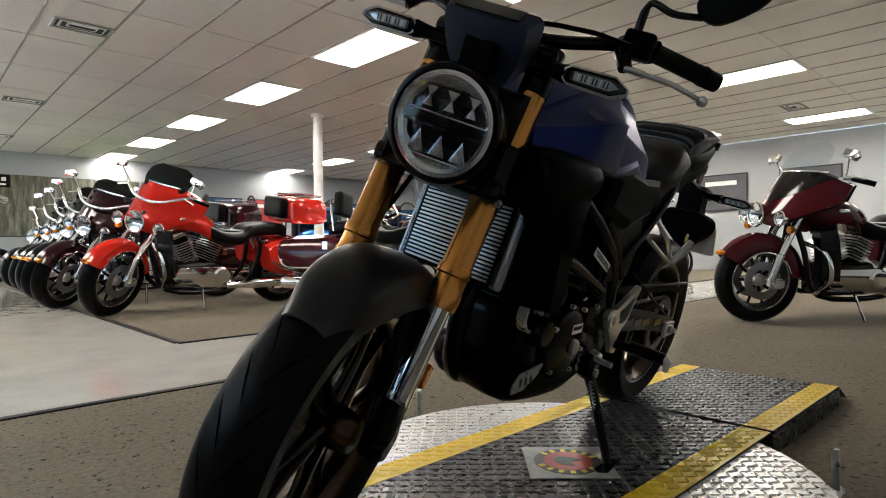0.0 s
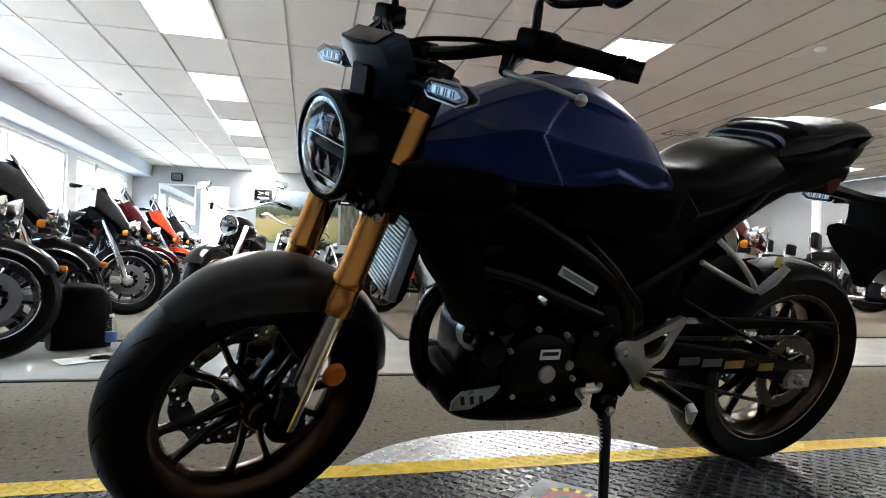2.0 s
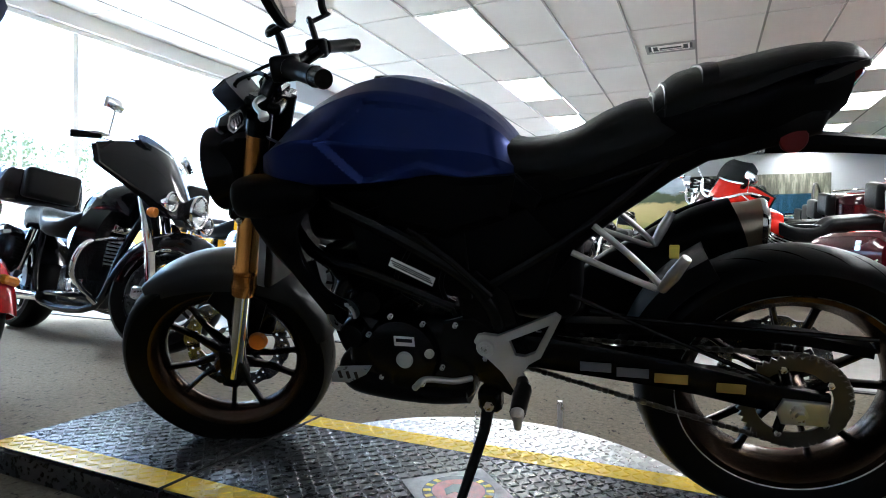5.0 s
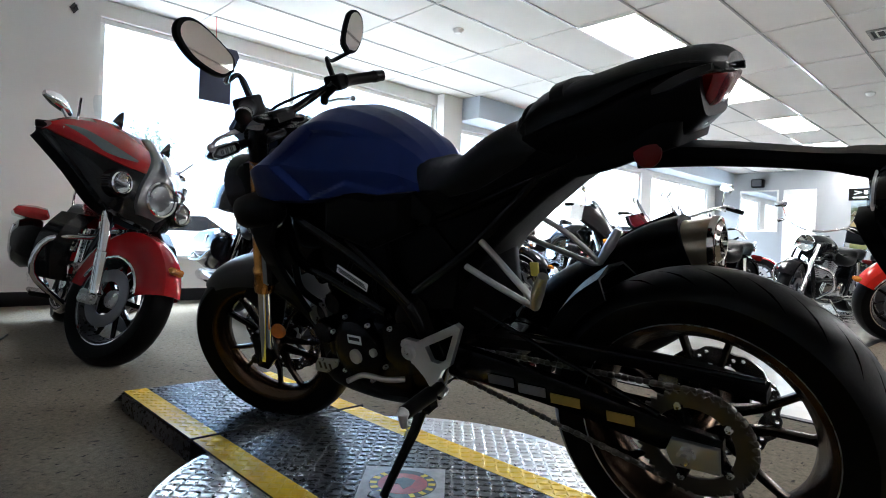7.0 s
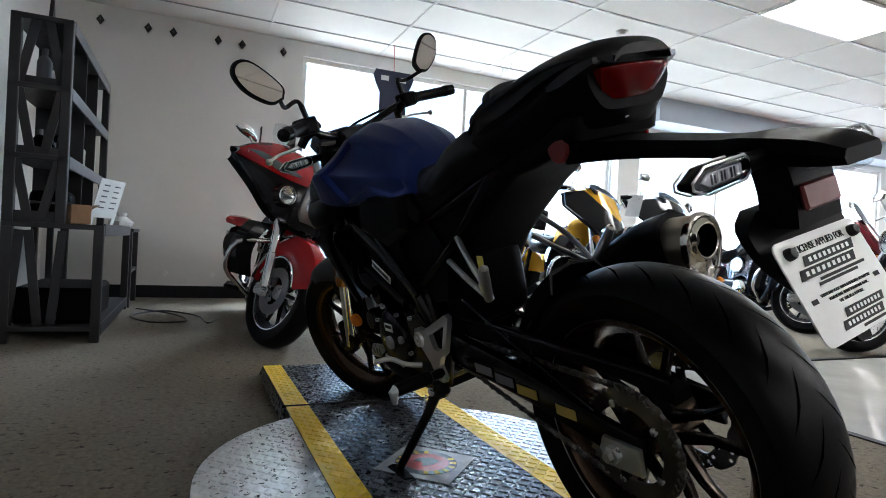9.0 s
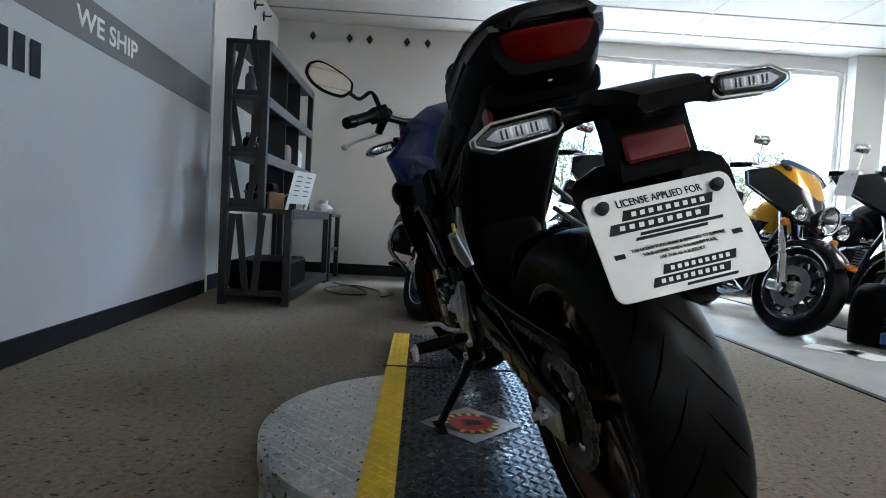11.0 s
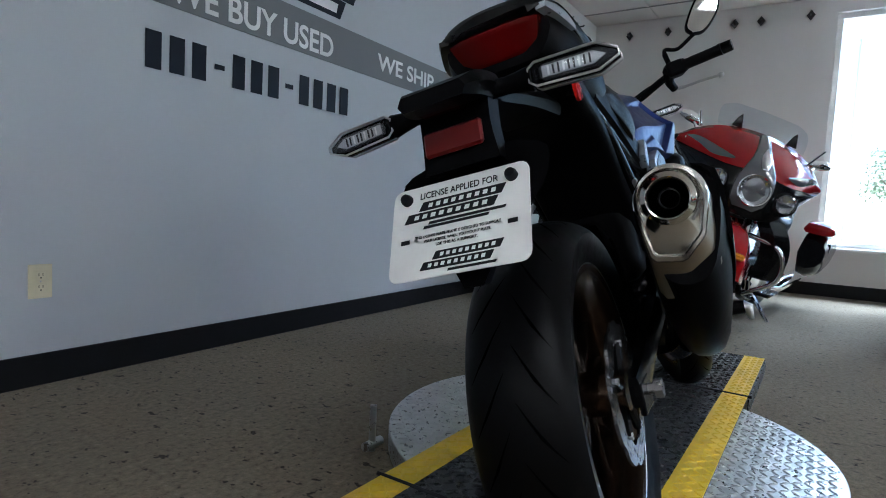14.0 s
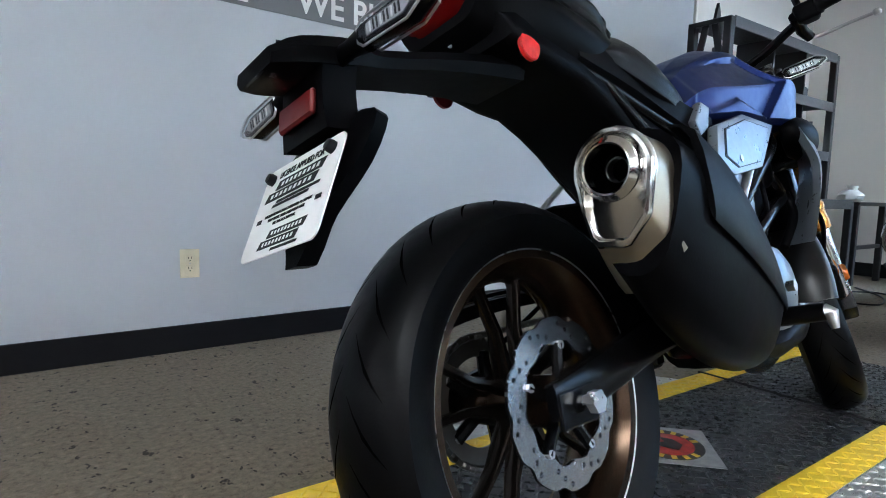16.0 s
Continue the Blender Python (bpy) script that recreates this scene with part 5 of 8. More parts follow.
FACE = ((-0.1440, 0.528), (-0.1510, 0.484), (-0.1580, 0.476), (-0.1940, 0.470), (-0.2030, 0.472), (-0.2300, 0.498), (-0.2350, 0.506))
BACK = ((-0.1415, 0.500), (-0.1490, 0.428), (-0.1570, 0.415), (-0.1970, 0.411), (-0.2060, 0.414), (-0.2410, 0.449), (-0.2465, 0.458))
MIDR = [((a + c) / 2, (b + d) / 2) for (a, b), (c, d) in zip(FACE, BACK)]
part("end_cap", loft([cap_ring(-0.560, 0.0570, 0.552, BACK), cap_ring(-0.596, 0.0565, 0.556, BACK), cap_ring(-0.617, 0.0555, 0.561, MIDR), cap_ring(-0.634, 0.0545, 0.566, FACE)], caps=False), "heat_steel", muf, "heat-tinted stainless end cap", True)
part("cap_frame", loft([cap_ring(-0.630, 0.0550, 0.566, FACE), cap_ring(-0.6385, 0.0550, 0.566, FACE), cap_ring(-0.6420, 0.0540, 0.566, FACE, 0.975), cap_ring(-0.6425, 0.0540, 0.566, FACE, 0.90), cap_ring(-0.6405, 0.0540, 0.566, FACE, 0.875), cap_ring(-0.6330, 0.0540, 0.566, FACE, 0.855)], caps=False), "stainless", muf, "polished steel trim", True)
rim = cap_ring(-0.6345, 0.0540, 0.566, FACE, 0.862)
neck = [(-0.6400, -0.194 + 0.041 * (y + 0.194) / math.hypot(y + 0.194, z - 0.569), 0.569 + 0.041 * (z - 0.569) / math.hypot(y + 0.194, z - 0.569)) for _, y, z in rim]
part("outlet_face", loft([rim, [tuple(Vector(a).lerp(Vector(b), 0.55) + Vector((0.0015, 0, 0))) for a, b in zip(rim, neck)], neck], caps=False), "stainless", muf, "polished steel face round the outlet", True)
CAPM = Matrix.Translation((-0.638, -0.194, 0.569))
part("outlet_ring", lathe([(0.0420, 0.002), (0.0405, -0.004), (0.0370, -0.0065), (0.0345, -0.0100), (0.0325, -0.0115), (0.0305, -0.0105), (0.0285, 0.001)], 48, "X", caps=False), "stainless", muf, "polished outlet ring", True, CAPM)
part("outlet_dish", lathe([(0.0288, -0.001), (0.0285, 0.012), (0.0275, 0.030), (0.0, 0.031)], 40, "X", caps=False), "groove", muf, "sooty black outlet", True, CAPM)
part("outlet_pipe", lathe([(0.0165, 0.018), (0.0158, 0.016), (0.0146, 0.017), (0.0142, 0.030)], 36, "X", caps=False), "soot_steel", muf, "soot-darkened inner pipe", True, CAPM)
HS = []
for x, y, z, h in ((-0.545, -0.262, 0.556, 0.060), (-0.45, -0.258, 0.512, 0.062), (-0.35, -0.246, 0.452, 0.054), (-0.25, -0.224, 0.392, 0.040), (-0.195, -0.204, 0.360, 0.022)):
    HS.append([(x, y - 0.010, z - h * 0.2), (x, y - 0.004, z + h * 0.8), (x, y + 0.030, z + h * 1.1), (x, y + 0.024, z + h), (x, y + 0.004, z + h * 0.7), (x, y - 0.002, z - h), (x, y - 0.008, z - h)])
part("heat_shield", skin(HS, 2, 4), "blk_plastic", muf, "dark grey heat shield", True)
bolt(muf, (-0.222, -0.236, 0.380), 0.010, "Y", 0.006)

part("hang_tag", box(0.016, 0.004, 0.024, (-0.432, 0.156, 0.606), 0.001), "yellow_tag", bike, "small yellow paper tag")

# fork, steered to the left
fork = part("fork_crown", box(0.075, 0.235, 0.034, (0, 0, 0), 0.012, seg=3), "blk_satin", bike, "black fork yoke", True, STEER @ Matrix.Translation((0.488, 0, 0.672)) @ Matrix.Rotation(-RHO, 4, "Y"))
part("upper_yoke", box(0.075, 0.225, 0.026, (0, 0, 0), 0.010, seg=3), "blk_satin", bike, "", True, STEER @ Matrix.Translation((0.405, 0, 0.905)) @ Matrix.Rotation(-RHO, 4, "Y"))
part("steering_stem", tube([(0.375, 0, 0.91), (0.47, 0, 0.66)], 0.026, 16), "blk_satin", bike, "", True, STEER)
for s in (1, -1):
    top, brk, end = Vector((0.404, s * 0.092, 0.925)), Vector((0.545, s * 0.092, 0.475)), Vector((0.640, s * 0.092, 0.265))
    d = (brk - top).normalized()
    end = brk + d * 0.24
    leg = part("fork_leg", tube([top + d * 0.085, top + d * 0.20, top + d * 0.205, brk - d * 0.075, brk - d * 0.07, brk - d * 0.058, brk - d * 0.055, brk - d * 0.03, brk - d * 0.025, brk], [0.0255, 0.0255, 0.0265, 0.0265, 0.030, 0.030, 0.0275, 0.0275, 0.030, 0.029], 24), "gold", bike, "gold anodised fork leg", True, STEER)
    part("yoke_clamp", tube([top + d * 0.182, top + d * 0.186, top + d * 0.262, top + d * 0.266], [0.030, 0.034, 0.034, 0.030], 20), "blk_satin", leg, "black yoke clamp", True)
    part("fork_top", tube([top, top + d * 0.084], 0.0262, 20), "blk_satin", leg, "black fork top", True)
    part("fork_slider", tube([brk, end], 0.0205, 20), "chrome", leg, "chrome fork slider", True)
    ft = part("fork_foot", prism([(-0.030, 0.055), (0.016, 0.07), (0.026, 0.0), (0.030, -0.035), (-0.004, -0.050), (-0.036, -0.020)], 0.046, "Y", 0, 0.010), "blk_satin", leg, "", True, Matrix.Translation(FRONT + Vector((-0.028, s * 0.088, 0.012))))
    part("axle_clamp", lathe([(0.0, s * 0.026), (0.011, s * 0.026), (0.014, s * 0.022), (0.014, 0)], 18, "Y"), "blk_satin", leg, "", True, Matrix.Translation(FRONT + Vector((0, s * 0.088, 0))))
    part("fork_reflector", lathe([(0.0, s * 0.007), (0.020, s * 0.006), (0.023, s * 0.001), (0.023, -s * 0.006)], 26, "Y"), "orange_lens", leg, "round orange reflector", True, Matrix.Translation((0.535, s * 0.106, 0.345)))
    bolt(bike, (0.505, s * 0.118, 0.665), 0.007, "Y", 0.004, "steel", STEER)
part("brake_caliper", box(0.055, 0.060, 0.105, (0, 0, 0), 0.014, seg=3), "blk_satin", bike, "black brake caliper", True, STEER @ Matrix.Translation((0.548, -0.062, 0.330)) @ Matrix.Rotation(radians(-24), 4, "Y"))
part("brake_hose", tube(smooth_path([(0.54, -0.07, 0.38), (0.50, -0.10, 0.50), (0.49, -0.06, 0.62), (0.45, -0.04, 0.75), (0.44, -0.12, 0.90)], 6), 0.005, 8), "blk_plastic", bike, "", True, STEER)
FM = []
for k in range(9):
    a = radians(54 + (k / 8) * 117)
    r = 0.283 + 0.014 * math.sin(k / 8 * math.pi)
    w = (0.070 + 0.004 * math.sin(k / 8 * math.pi)) * (0.55, 0.86, 0.97, 1, 1, 1, 1, 0.96, 0.85)[k]
    dep = 0.030 + 0.028 * math.sin(min(1, k / 6) * math.pi) + 0.006
    FM.append([(FRONT.x + (r + dz) * math.cos(a), yy, FRONT.z + (r + dz) * math.sin(a)) for yy, dz in ((-w, -dep), (-w * 0.88, -0.014), (-w * 0.5, 0.0), (0, 0.004), (w * 0.5, 0.0), (w * 0.88, -0.014), (w, -dep), (w - 0.005, -dep), (w * 0.84, -0.018), (w * 0.48, -0.005), (0, -0.001), (-w * 0.48, -0.005), (-w * 0.84, -0.018), (-w + 0.005, -dep))])
fm = part("front_mudguard", skin(FM, 3, 3), "grey_matte", bike, "matte dark grey front mudguard", True, STEER)
for s in (1, -1):
    part("mudguard_mount", prism([(0.505, 0.425), (0.56, 0.472), (0.62, 0.478), (0.645, 0.45), (0.60, 0.38), (0.555, 0.33), (0.535, 0.36)], 0.008, "Y", s * 0.066, 0.003), "blk_plastic", fm, "", True)

# headlight with its bucket
HL = STEER @ Matrix.Translation((0.545, 0.004, 0.758)) @ Matrix.Rotation(radians(2), 4, "Y")
head = part("headlight", lathe([(0.060, -0.115), (0.080, -0.095), (0.092, -0.040), (0.096, 0.000), (0.097, 0.012), (0.092, 0.020), (0.086, 0.021), (0.084, 0.010), (0.084, -0.01)], 48, "X", caps=False), "blk_satin", bike, "round black headlight with a clear lens", True, HL)
part("reflector", lathe([(0.0, -0.020), (0.03, -0.017), (0.060, -0.008), (0.084, 0.006)], 40, "X", caps=False), "led_chrome", head, "", True)
part("lamp_trim", lathe([(0.070, 0.010), (0.076, 0.016), (0.083, 0.016), (0.084, 0.008)], 48, "X", caps=False), "reflector", head, "", True)
for z, w, h in ((0.036, 0.112, 0.036), (-0.034, 0.112, 0.040)):
    bank = part("led_bank", box(0.006, w, h, (-0.006, 0, z), 0.004), "blk_gloss", head)
    for k in (-1, 0, 1):
        y0, hw = k * w * 0.34, w * 0.13
        if z > 0:
            tri = [(y0 - hw * 0.8, z + h * 0.45), (y0 - hw * 0.12, z), (y0 - hw * 0.7, z - h * 0.45), (y0 + hw * 0.7, z - h * 0.45), (y0 + hw * 0.12, z), (y0 + hw * 0.8, z + h * 0.45)]
        else:
            tri = [(y0 - hw, z - h * 0.45), (y0 + hw, z - h * 0.45), (y0, z + h * 0.45)]
        part("led_prism", prism(tri, 0.008, "X", 0.000, 0.0015), "led_chrome", head)
part("centre_bar", box(0.014, 0.150, 0.020, (-0.001, 0, 0), 0.004), "blk_plastic", head)
part("chrome_line", box(0.010, 0.122, 0.003, (0.004, 0, -0.057), 0.001), "reflector", head)
part("chrome_line", box(0.010, 0.140, 0.003, (0.004, 0, 0.0125), 0.001), "reflector", head)
part("lens", lathe([(0.085, 0.010), (0.078, 0.019), (0.060, 0.0265), (0.035, 0.031), (0.0, 0.033), ], 48, "X", caps=False), "clear_lens", head, "domed clear lens", True).visible_shadow = False
hbk = []
for z, f in ((0.672, 0.505), (0.70, 0.535), (0.78, 0.545), (0.825, 0.530), (0.842, 0.49)):
    r = 0.404 + (0.925 - z) * 0.3133 + 0.020
    hbk.append([(x, y, z) for x, y in ((f, 0.060), (f - 0.012, 0.078), (r + 0.030, 0.094), (r + 0.008, 0.100), (r, 0.098), (r - 0.01, 0.05), (r - 0.01, -0.05), (r, -0.098), (r + 0.008, -0.100), (r + 0.030, -0.094), (f - 0.012, -0.078), (f, -0.060))])
part("headlight_bracket", skin(hbk, 1, 3), "blk_plastic", bike, "", True, STEER)
# instrument pod and front indicators
IP = STEER @ Matrix.Translation((0.478, 0, 0.915)) @ Matrix.Rotation(radians(32), 4, "Y")
# the pod's blue-grey holds the bluish window reflection in its base colour
pod = part("instrument_pod", skin([[(a, hw * cu, z) for a, cu in ((-0.026, -1), (0.018, -0.85), (0.030, 0), (0.018, 0.85), (-0.026, 1))] for z, hw in ((-0.080, 0.050), (-0.03, 0.076), (0.025, 0.084), (0.038, 0.074))], 1, 3), surf("window_tinted_satin_pod", (0.028, 0.038, 0.060), 0.30, 0.35, 0.08, rough_var=0.02), bike, "instrument pod coloured blue-grey for reflected window light", True, IP)
part("pod_screen", box(0.040, 0.110, 0.003, (0.0, 0, 0.041), 0.001), "blk_gloss", pod, "glossy black display")
part("pod_bracket", box(0.020, 0.060, 0.075, (0.495, 0, 0.868), 0.006), "blk_plastic", bike, "", True, STEER)
for s in (1, -1):
    turn_signal(bike, STEER @ Matrix.Translation((0.452, s * 0.078, 0.893)) @ Matrix.Rotation(radians(0 if s > 0 else 180), 4, "Z"))
# handlebar
bar = [(0.395, 0.0, 0.940), (0.395, 0.055, 0.940), (0.382, 0.11, 0.950), (0.345, 0.185, 0.974), (0.296, 0.255, 0.984), (0.240, 0.352, 0.976)]
full = [(x, -y, z) for x, y, z in bar[:0:-1]] + bar
hb = part("handlebar", tube(smooth_path(full, 5), 0.0115, 14), "blk_satin", bike, "tapered black handlebar", True, STEER)
for s in (1, -1):
    g0, g1 = Vector((0.306, s * 0.240, 0.985)), Vector((0.240, s * 0.352, 0.976))
    d = (g1 - g0).normalized()
    part("grip", tube([g0, g0 + d * 0.004, g0 + d * 0.01, g1 - d * 0.03, g1 - d * 0.02, g1 - d * 0.018], [0.020, 0.021, 0.0165, 0.0165, 0.0185, 0.0185], 18), "rubber", hb, "ribbed rubber grip", True)
    part("bar_end", tube([g1 - d * 0.018, g1 - d * 0.016, g1 + d * 0.012], [0.012, 0.0175, 0.0165], 18), "blk_satin", hb, "", True)
    part("switch_block", box(0.050, 0.055, 0.046, g0 + Vector((0.014, -s * 0.024, 0.0)), 0.010, seg=3), "blk_plastic", hb, "", True)
    part("lever_perch", tube([g0 + Vector((0.0, -s * 0.05, 0)), g0 + Vector((0.050, -s * 0.04, -0.026)), g0 + Vector((0.066, -s * 0.026, -0.048))], [0.016, 0.014, 0.012], 12), "blk_satin", hb, "", True)
    lev = smooth_path([g0 + Vector((0.066, -s * 0.026, -0.048)), g0 + Vector((0.072, s * 0.012, -0.050)), g0 + Vector((0.062, s * 0.060, -0.052)), (0.345, s * 0.350, 0.924)], 5)
    part("lever", tube(lev, [0.0056] * 5 + [0.0044] * (len(lev) - 5), 10), "silver", hb, "silver control lever", True)
    part("lever_ball", lathe([(0.0, -0.010), (0.007, -0.007), (0.0098, 0), (0.007, 0.007), (0.0, 0.010)], 16, "Z"), "silver", hb, "", True, Matrix.Translation((0.345, s * 0.350, 0.924)))
    cab = smooth_path([g0 + Vector((0.055, -s * 0.03, -0.01)), (0.40, s * 0.13, 0.972), (0.47, s * 0.05, 0.935), (0.44, 0.02 * s, 0.80)], 5)
    part("control_cable", tube(cab, 0.0042, 8), "blk_plastic", hb, "", True)
    st = smooth_path([g0 + Vector((0.012, -s * 0.035, 0.02)), g0 + Vector((0.020, -s * 0.030, 0.07)), g0 + Vector((0.026, s * 0.012, 0.062)), (0.288, s * 0.296, 1.062)], 5)
    mir = part("mirror", tube(st, [0.008] * 4 + [0.006] * (len(st) - 4), 10), "blk_satin", hb, "black rear-view mirror", True)
    out = [(-0.075, 0.004), (-0.055, 0.036), (0.040, 0.045), (0.078, 0.020), (0.072, -0.018), (0.020, -0.040), (-0.050, -0.030)]
    out = [(s * q.x * 0.94, q.y * 0.92) for q in smooth_path([(u, v, 0) for u, v in out + out[:1]], 5)[:-1]]
    mm = Matrix.Translation((0.288, s * 0.341, 1.110)) @ Matrix.Rotation(radians(-11), 4, "Z") @ Matrix.Rotation(radians(s * 46), 4, "X")
    part("mirror_shell", prism(out, 0.018, "X", 0.003, 0.006), "blk_plastic", mir, "", True, mm)
    part("mirror_glass", prism([(u * 0.88, v * 0.84) for u, v in out], 0.001, "X", -0.0068), "mirror", mir, "mirror glass", False, mm)
part("bar_clamp", box(0.045, 0.10, 0.040, (0.395, 0, 0.935), 0.008), "blk_satin", bike, "", True, STEER)

# footrests, stand
for s in (1, -1):
    hanger = part("footrest_hanger", holed_plate([(-0.062, 0.404), (-0.068, 0.416), (-0.082, 0.420), (-0.112, 0.418), (-0.226, 0.472), (-0.237, 0.464), (-0.196, 0.376), (-0.172, 0.360), (-0.158, 0.338), (-0.172, 0.310), (-0.164, 0.298), (-0.140, 0.300), (-0.118, 0.338), (-0.080, 0.376)],
                                                 [[(-0.134, 0.410), (-0.216, 0.448), (-0.186, 0.386), (-0.164, 0.376), (-0.146, 0.378)]], 0.013, s * 0.132), "silver", bike, "silver alloy footrest hanger")
    part("pivot_ring", lathe([(0.010, s * 0.008), (0.017, s * 0.008), (0.019, s * 0.004), (0.019, -s * 0.006), (0.010, -s * 0.006)], 24, "Y", closed=True), "silver", hanger, "", True, Matrix.Translation((-0.086, s * 0.138, 0.392)))
    bolt(hanger, (-0.086, s * 0.140, 0.392), 0.009)
    peg = part("footrest", tube([(-0.158, s * 0.135, 0.322), (-0.163, s * 0.17, 0.324), (-0.166, s * 0.175, 0.326), (-0.169, s * 0.262, 0.328)], [0.012, 0.012, 0.017, 0.015], 10), "rubber", bike, "rubber-topped footrest", True)
    part("peg_tip", tube([(-0.169, s * 0.260, 0.328), (-0.1695, s * 0.268, 0.326), (-0.170, s * 0.270, 0.300)], [0.014, 0.012, 0.006], 10), "silver", peg, "", True)
    ph = part("pillion_hanger", tube(smooth_path([(-0.257, s * 0.118, 0.590), (-0.34, s * 0.128, 0.555), (-0.415, s * 0.135, 0.530), (-0.36, s * 0.130, 0.590), (-0.296, s * 0.112, 0.640)], 4), 0.0062, 10), "silver", bike, "silver alloy pillion footrest hanger", True)
    part("pillion_footrest", tube([(-0.415, s * 0.140, 0.530), (-0.432, s * 0.155, 0.562), (-0.452, s * 0.165, 0.598)], [0.009, 0.012, 0.009], 10), "silver", ph, "folded pillion footrest", True)
part("gear_lever", tube(smooth_path([(-0.05, 0.13, 0.315), (-0.02, 0.16, 0.322), (0.035, 0.175, 0.330), (0.045, 0.215, 0.332)], 4), 0.0065, 10), "silver", bike, "", True)
part("brake_pedal", tube(smooth_path([(-0.10, -0.13, 0.300), (-0.04, -0.16, 0.300), (0.03, -0.175, 0.320), (0.04, -0.205, 0.322)], 4), 0.0075, 10), "silver", bike, "", True)
SSF = Vector((-0.035, 0.240, 0.0722))
ss = part("side_stand", tube([(-0.082, 0.115, 0.255), (-0.076, 0.150, 0.205), SSF + Vector((0, 0, 0.006))], [0.015, 0.012, 0.010], 12), "blk_satin", bike, "black steel side stand", True)
part("stand_foot", prism([(-0.05, -0.012), (0.035, -0.018), (0.045, 0.0), (0.035, 0.018), (-0.05, 0.012)], 0.006, "Z", 0, 0.002), "blk_satin", ss, "", False, Matrix.Translation(SSF) @ Matrix.Rotation(radians(16.2), 4, "X"))
part("stand_pivot", box(0.05, 0.045, 0.055, (-0.085, 0.112, 0.262), 0.010), "blk_satin", ss, "", True)
bolt(ss, (-0.085, 0.136, 0.255), 0.011)
part("stand_spring", tube([(-0.06 + 0.004 * math.cos(i * 1.3), 0.138 + (0.05 * i / 60) + 0.004 * math.sin(i * 1.3), 0.24 - 0.10 * i / 60) for i in range(61)], 0.0018, 6), "steel", ss)


# ---- the other motorcycles ----
def paint(name, c, rough=0.14):
    if name not in M:
        M[name] = surf(name, c, rough, 0.1, 0.06, 4.0, coat=0.45, rough_var=0.02, spec=0.15)
    return name


M["smoke"] = thin_glass("smoked_windscreen", (0.16, 0.17, 0.19))
M["clear_screen"] = thin_glass("clear_windscreen", (0.90, 0.93, 0.95))
M["amber"] = surf("amber_lens", (0.60, 0.18, 0.01), 0.15, 0, 0.1, coat=0.6)
M["dark_rim"] = surf("dark_cast_rim", (0.07, 0.07, 0.075), 0.3, 0.9, 0.05)
M["rotor"] = surf("dark_brake_rotor", (0.24, 0.24, 0.25), 0.35, 1.0, 0.05)
M["whitewall"] = surf("white_sidewall", (0.70, 0.70, 0.68), 0.5)


def road_wheel(name, root, R, w, m, spokes=9, wire=False, rim_mat="blk_gloss"):
    rr = R * 0.70
    hub = part(name, lathe([(0.03, -0.06), (0.045, -0.05), (0.05, 0), (0.045, 0.05), (0.03, 0.06)], 16, "Y"), "steel", root, "", True, m)
    prof = [(rr - 0.004, -w * 0.36), (rr + 0.02, -w * 0.48), (R - 0.03, -w * 0.49), (R - 0.008, -w * 0.34), (R, -w * 0.12), (R, w * 0.12), (R - 0.008, w * 0.34), (R - 0.03, w * 0.49), (rr + 0.02, w * 0.48), (rr - 0.004, w * 0.36)]
    part("tyre", lathe(prof, 40, "Y", closed=True), "rubber", hub, "", True)
    part("rim", lathe([(rr + 0.004, -w * 0.38), (rr + 0.004, -w * 0.32), (rr - 0.03, 0), (rr + 0.004, w * 0.32), (rr + 0.004, w * 0.38), (rr - 0.012, w * 0.36), (rr - 0.04, 0), (rr - 0.012, -w * 0.36)], 40, "Y", closed=True), "dark_rim", hub, "", True)
    for y in (-w * 0.385, w * 0.385):
        part("rim_edge", tube([((rr + 0.002) * math.cos(k * math.tau / 40), y, (rr + 0.002) * math.sin(k * math.tau / 40)) for k in range(40)], 0.006, 6, closed=True), "chrome", hub, "", True)
    for k in range(spokes):
        a = k * math.tau / spokes
        c, s = math.cos(a), math.sin(a)
        if wire:
            for y in (-0.03, 0.03):
                b = a + (0.35 if k % 2 else -0.35)
                part("spoke", tube([(0.045 * math.cos(b), y, 0.045 * math.sin(b)), ((rr - 0.02) * c, 0, (rr - 0.02) * s)], 0.003, 5), "steel", hub)
        else:
            part("spoke", tube([(0.04 * c, 0, 0.04 * s), ((rr - 0.02) * c, 0, (rr - 0.02) * s)], [0.014, 0.010], 6), rim_mat, hub, "", True)
    for y in (-0.072, 0.072):
        part("brake_disc", lathe([(0.085, y - 0.003), (0.145, y - 0.003), (0.145, y + 0.003), (0.085, y + 0.003)], 32, "Y", closed=True), "rotor", hub)
    return hub


def round_lamp(root, p, r, name="headlight", label="chrome-rimmed headlight", rot=0):
    m = Matrix.Translation(p) @ Matrix.Rotation(radians(rot), 4, "Z")
    ob = part(name, lathe([(0.0, -r * 1.0), (r * 0.6, -r * 0.85), (r * 0.98, -r * 0.25), (r * 1.08, 0.0), (r * 1.02, 0.010), (r * 0.94, 0.004)], 28, "X", caps=False), "chrome", root, label, True, m)
    part("reflector", lathe([(0.0, -r * 0.5), (r * 0.5, -r * 0.35), (r * 0.92, -0.004)], 24, "X", caps=False), "reflector", ob, "", True)
    part("lens", lathe([(r * 0.95, 0.002), (r * 0.6, 0.012), (0.0, 0.018)], 24, "X", caps=False), "clear_lens", ob, "", True)
    part("bulb_bar", box(0.012, r * 1.5, r * 0.18, (-r * 0.18, 0, 0), 0.003), "grey_ink", ob)
    return ob


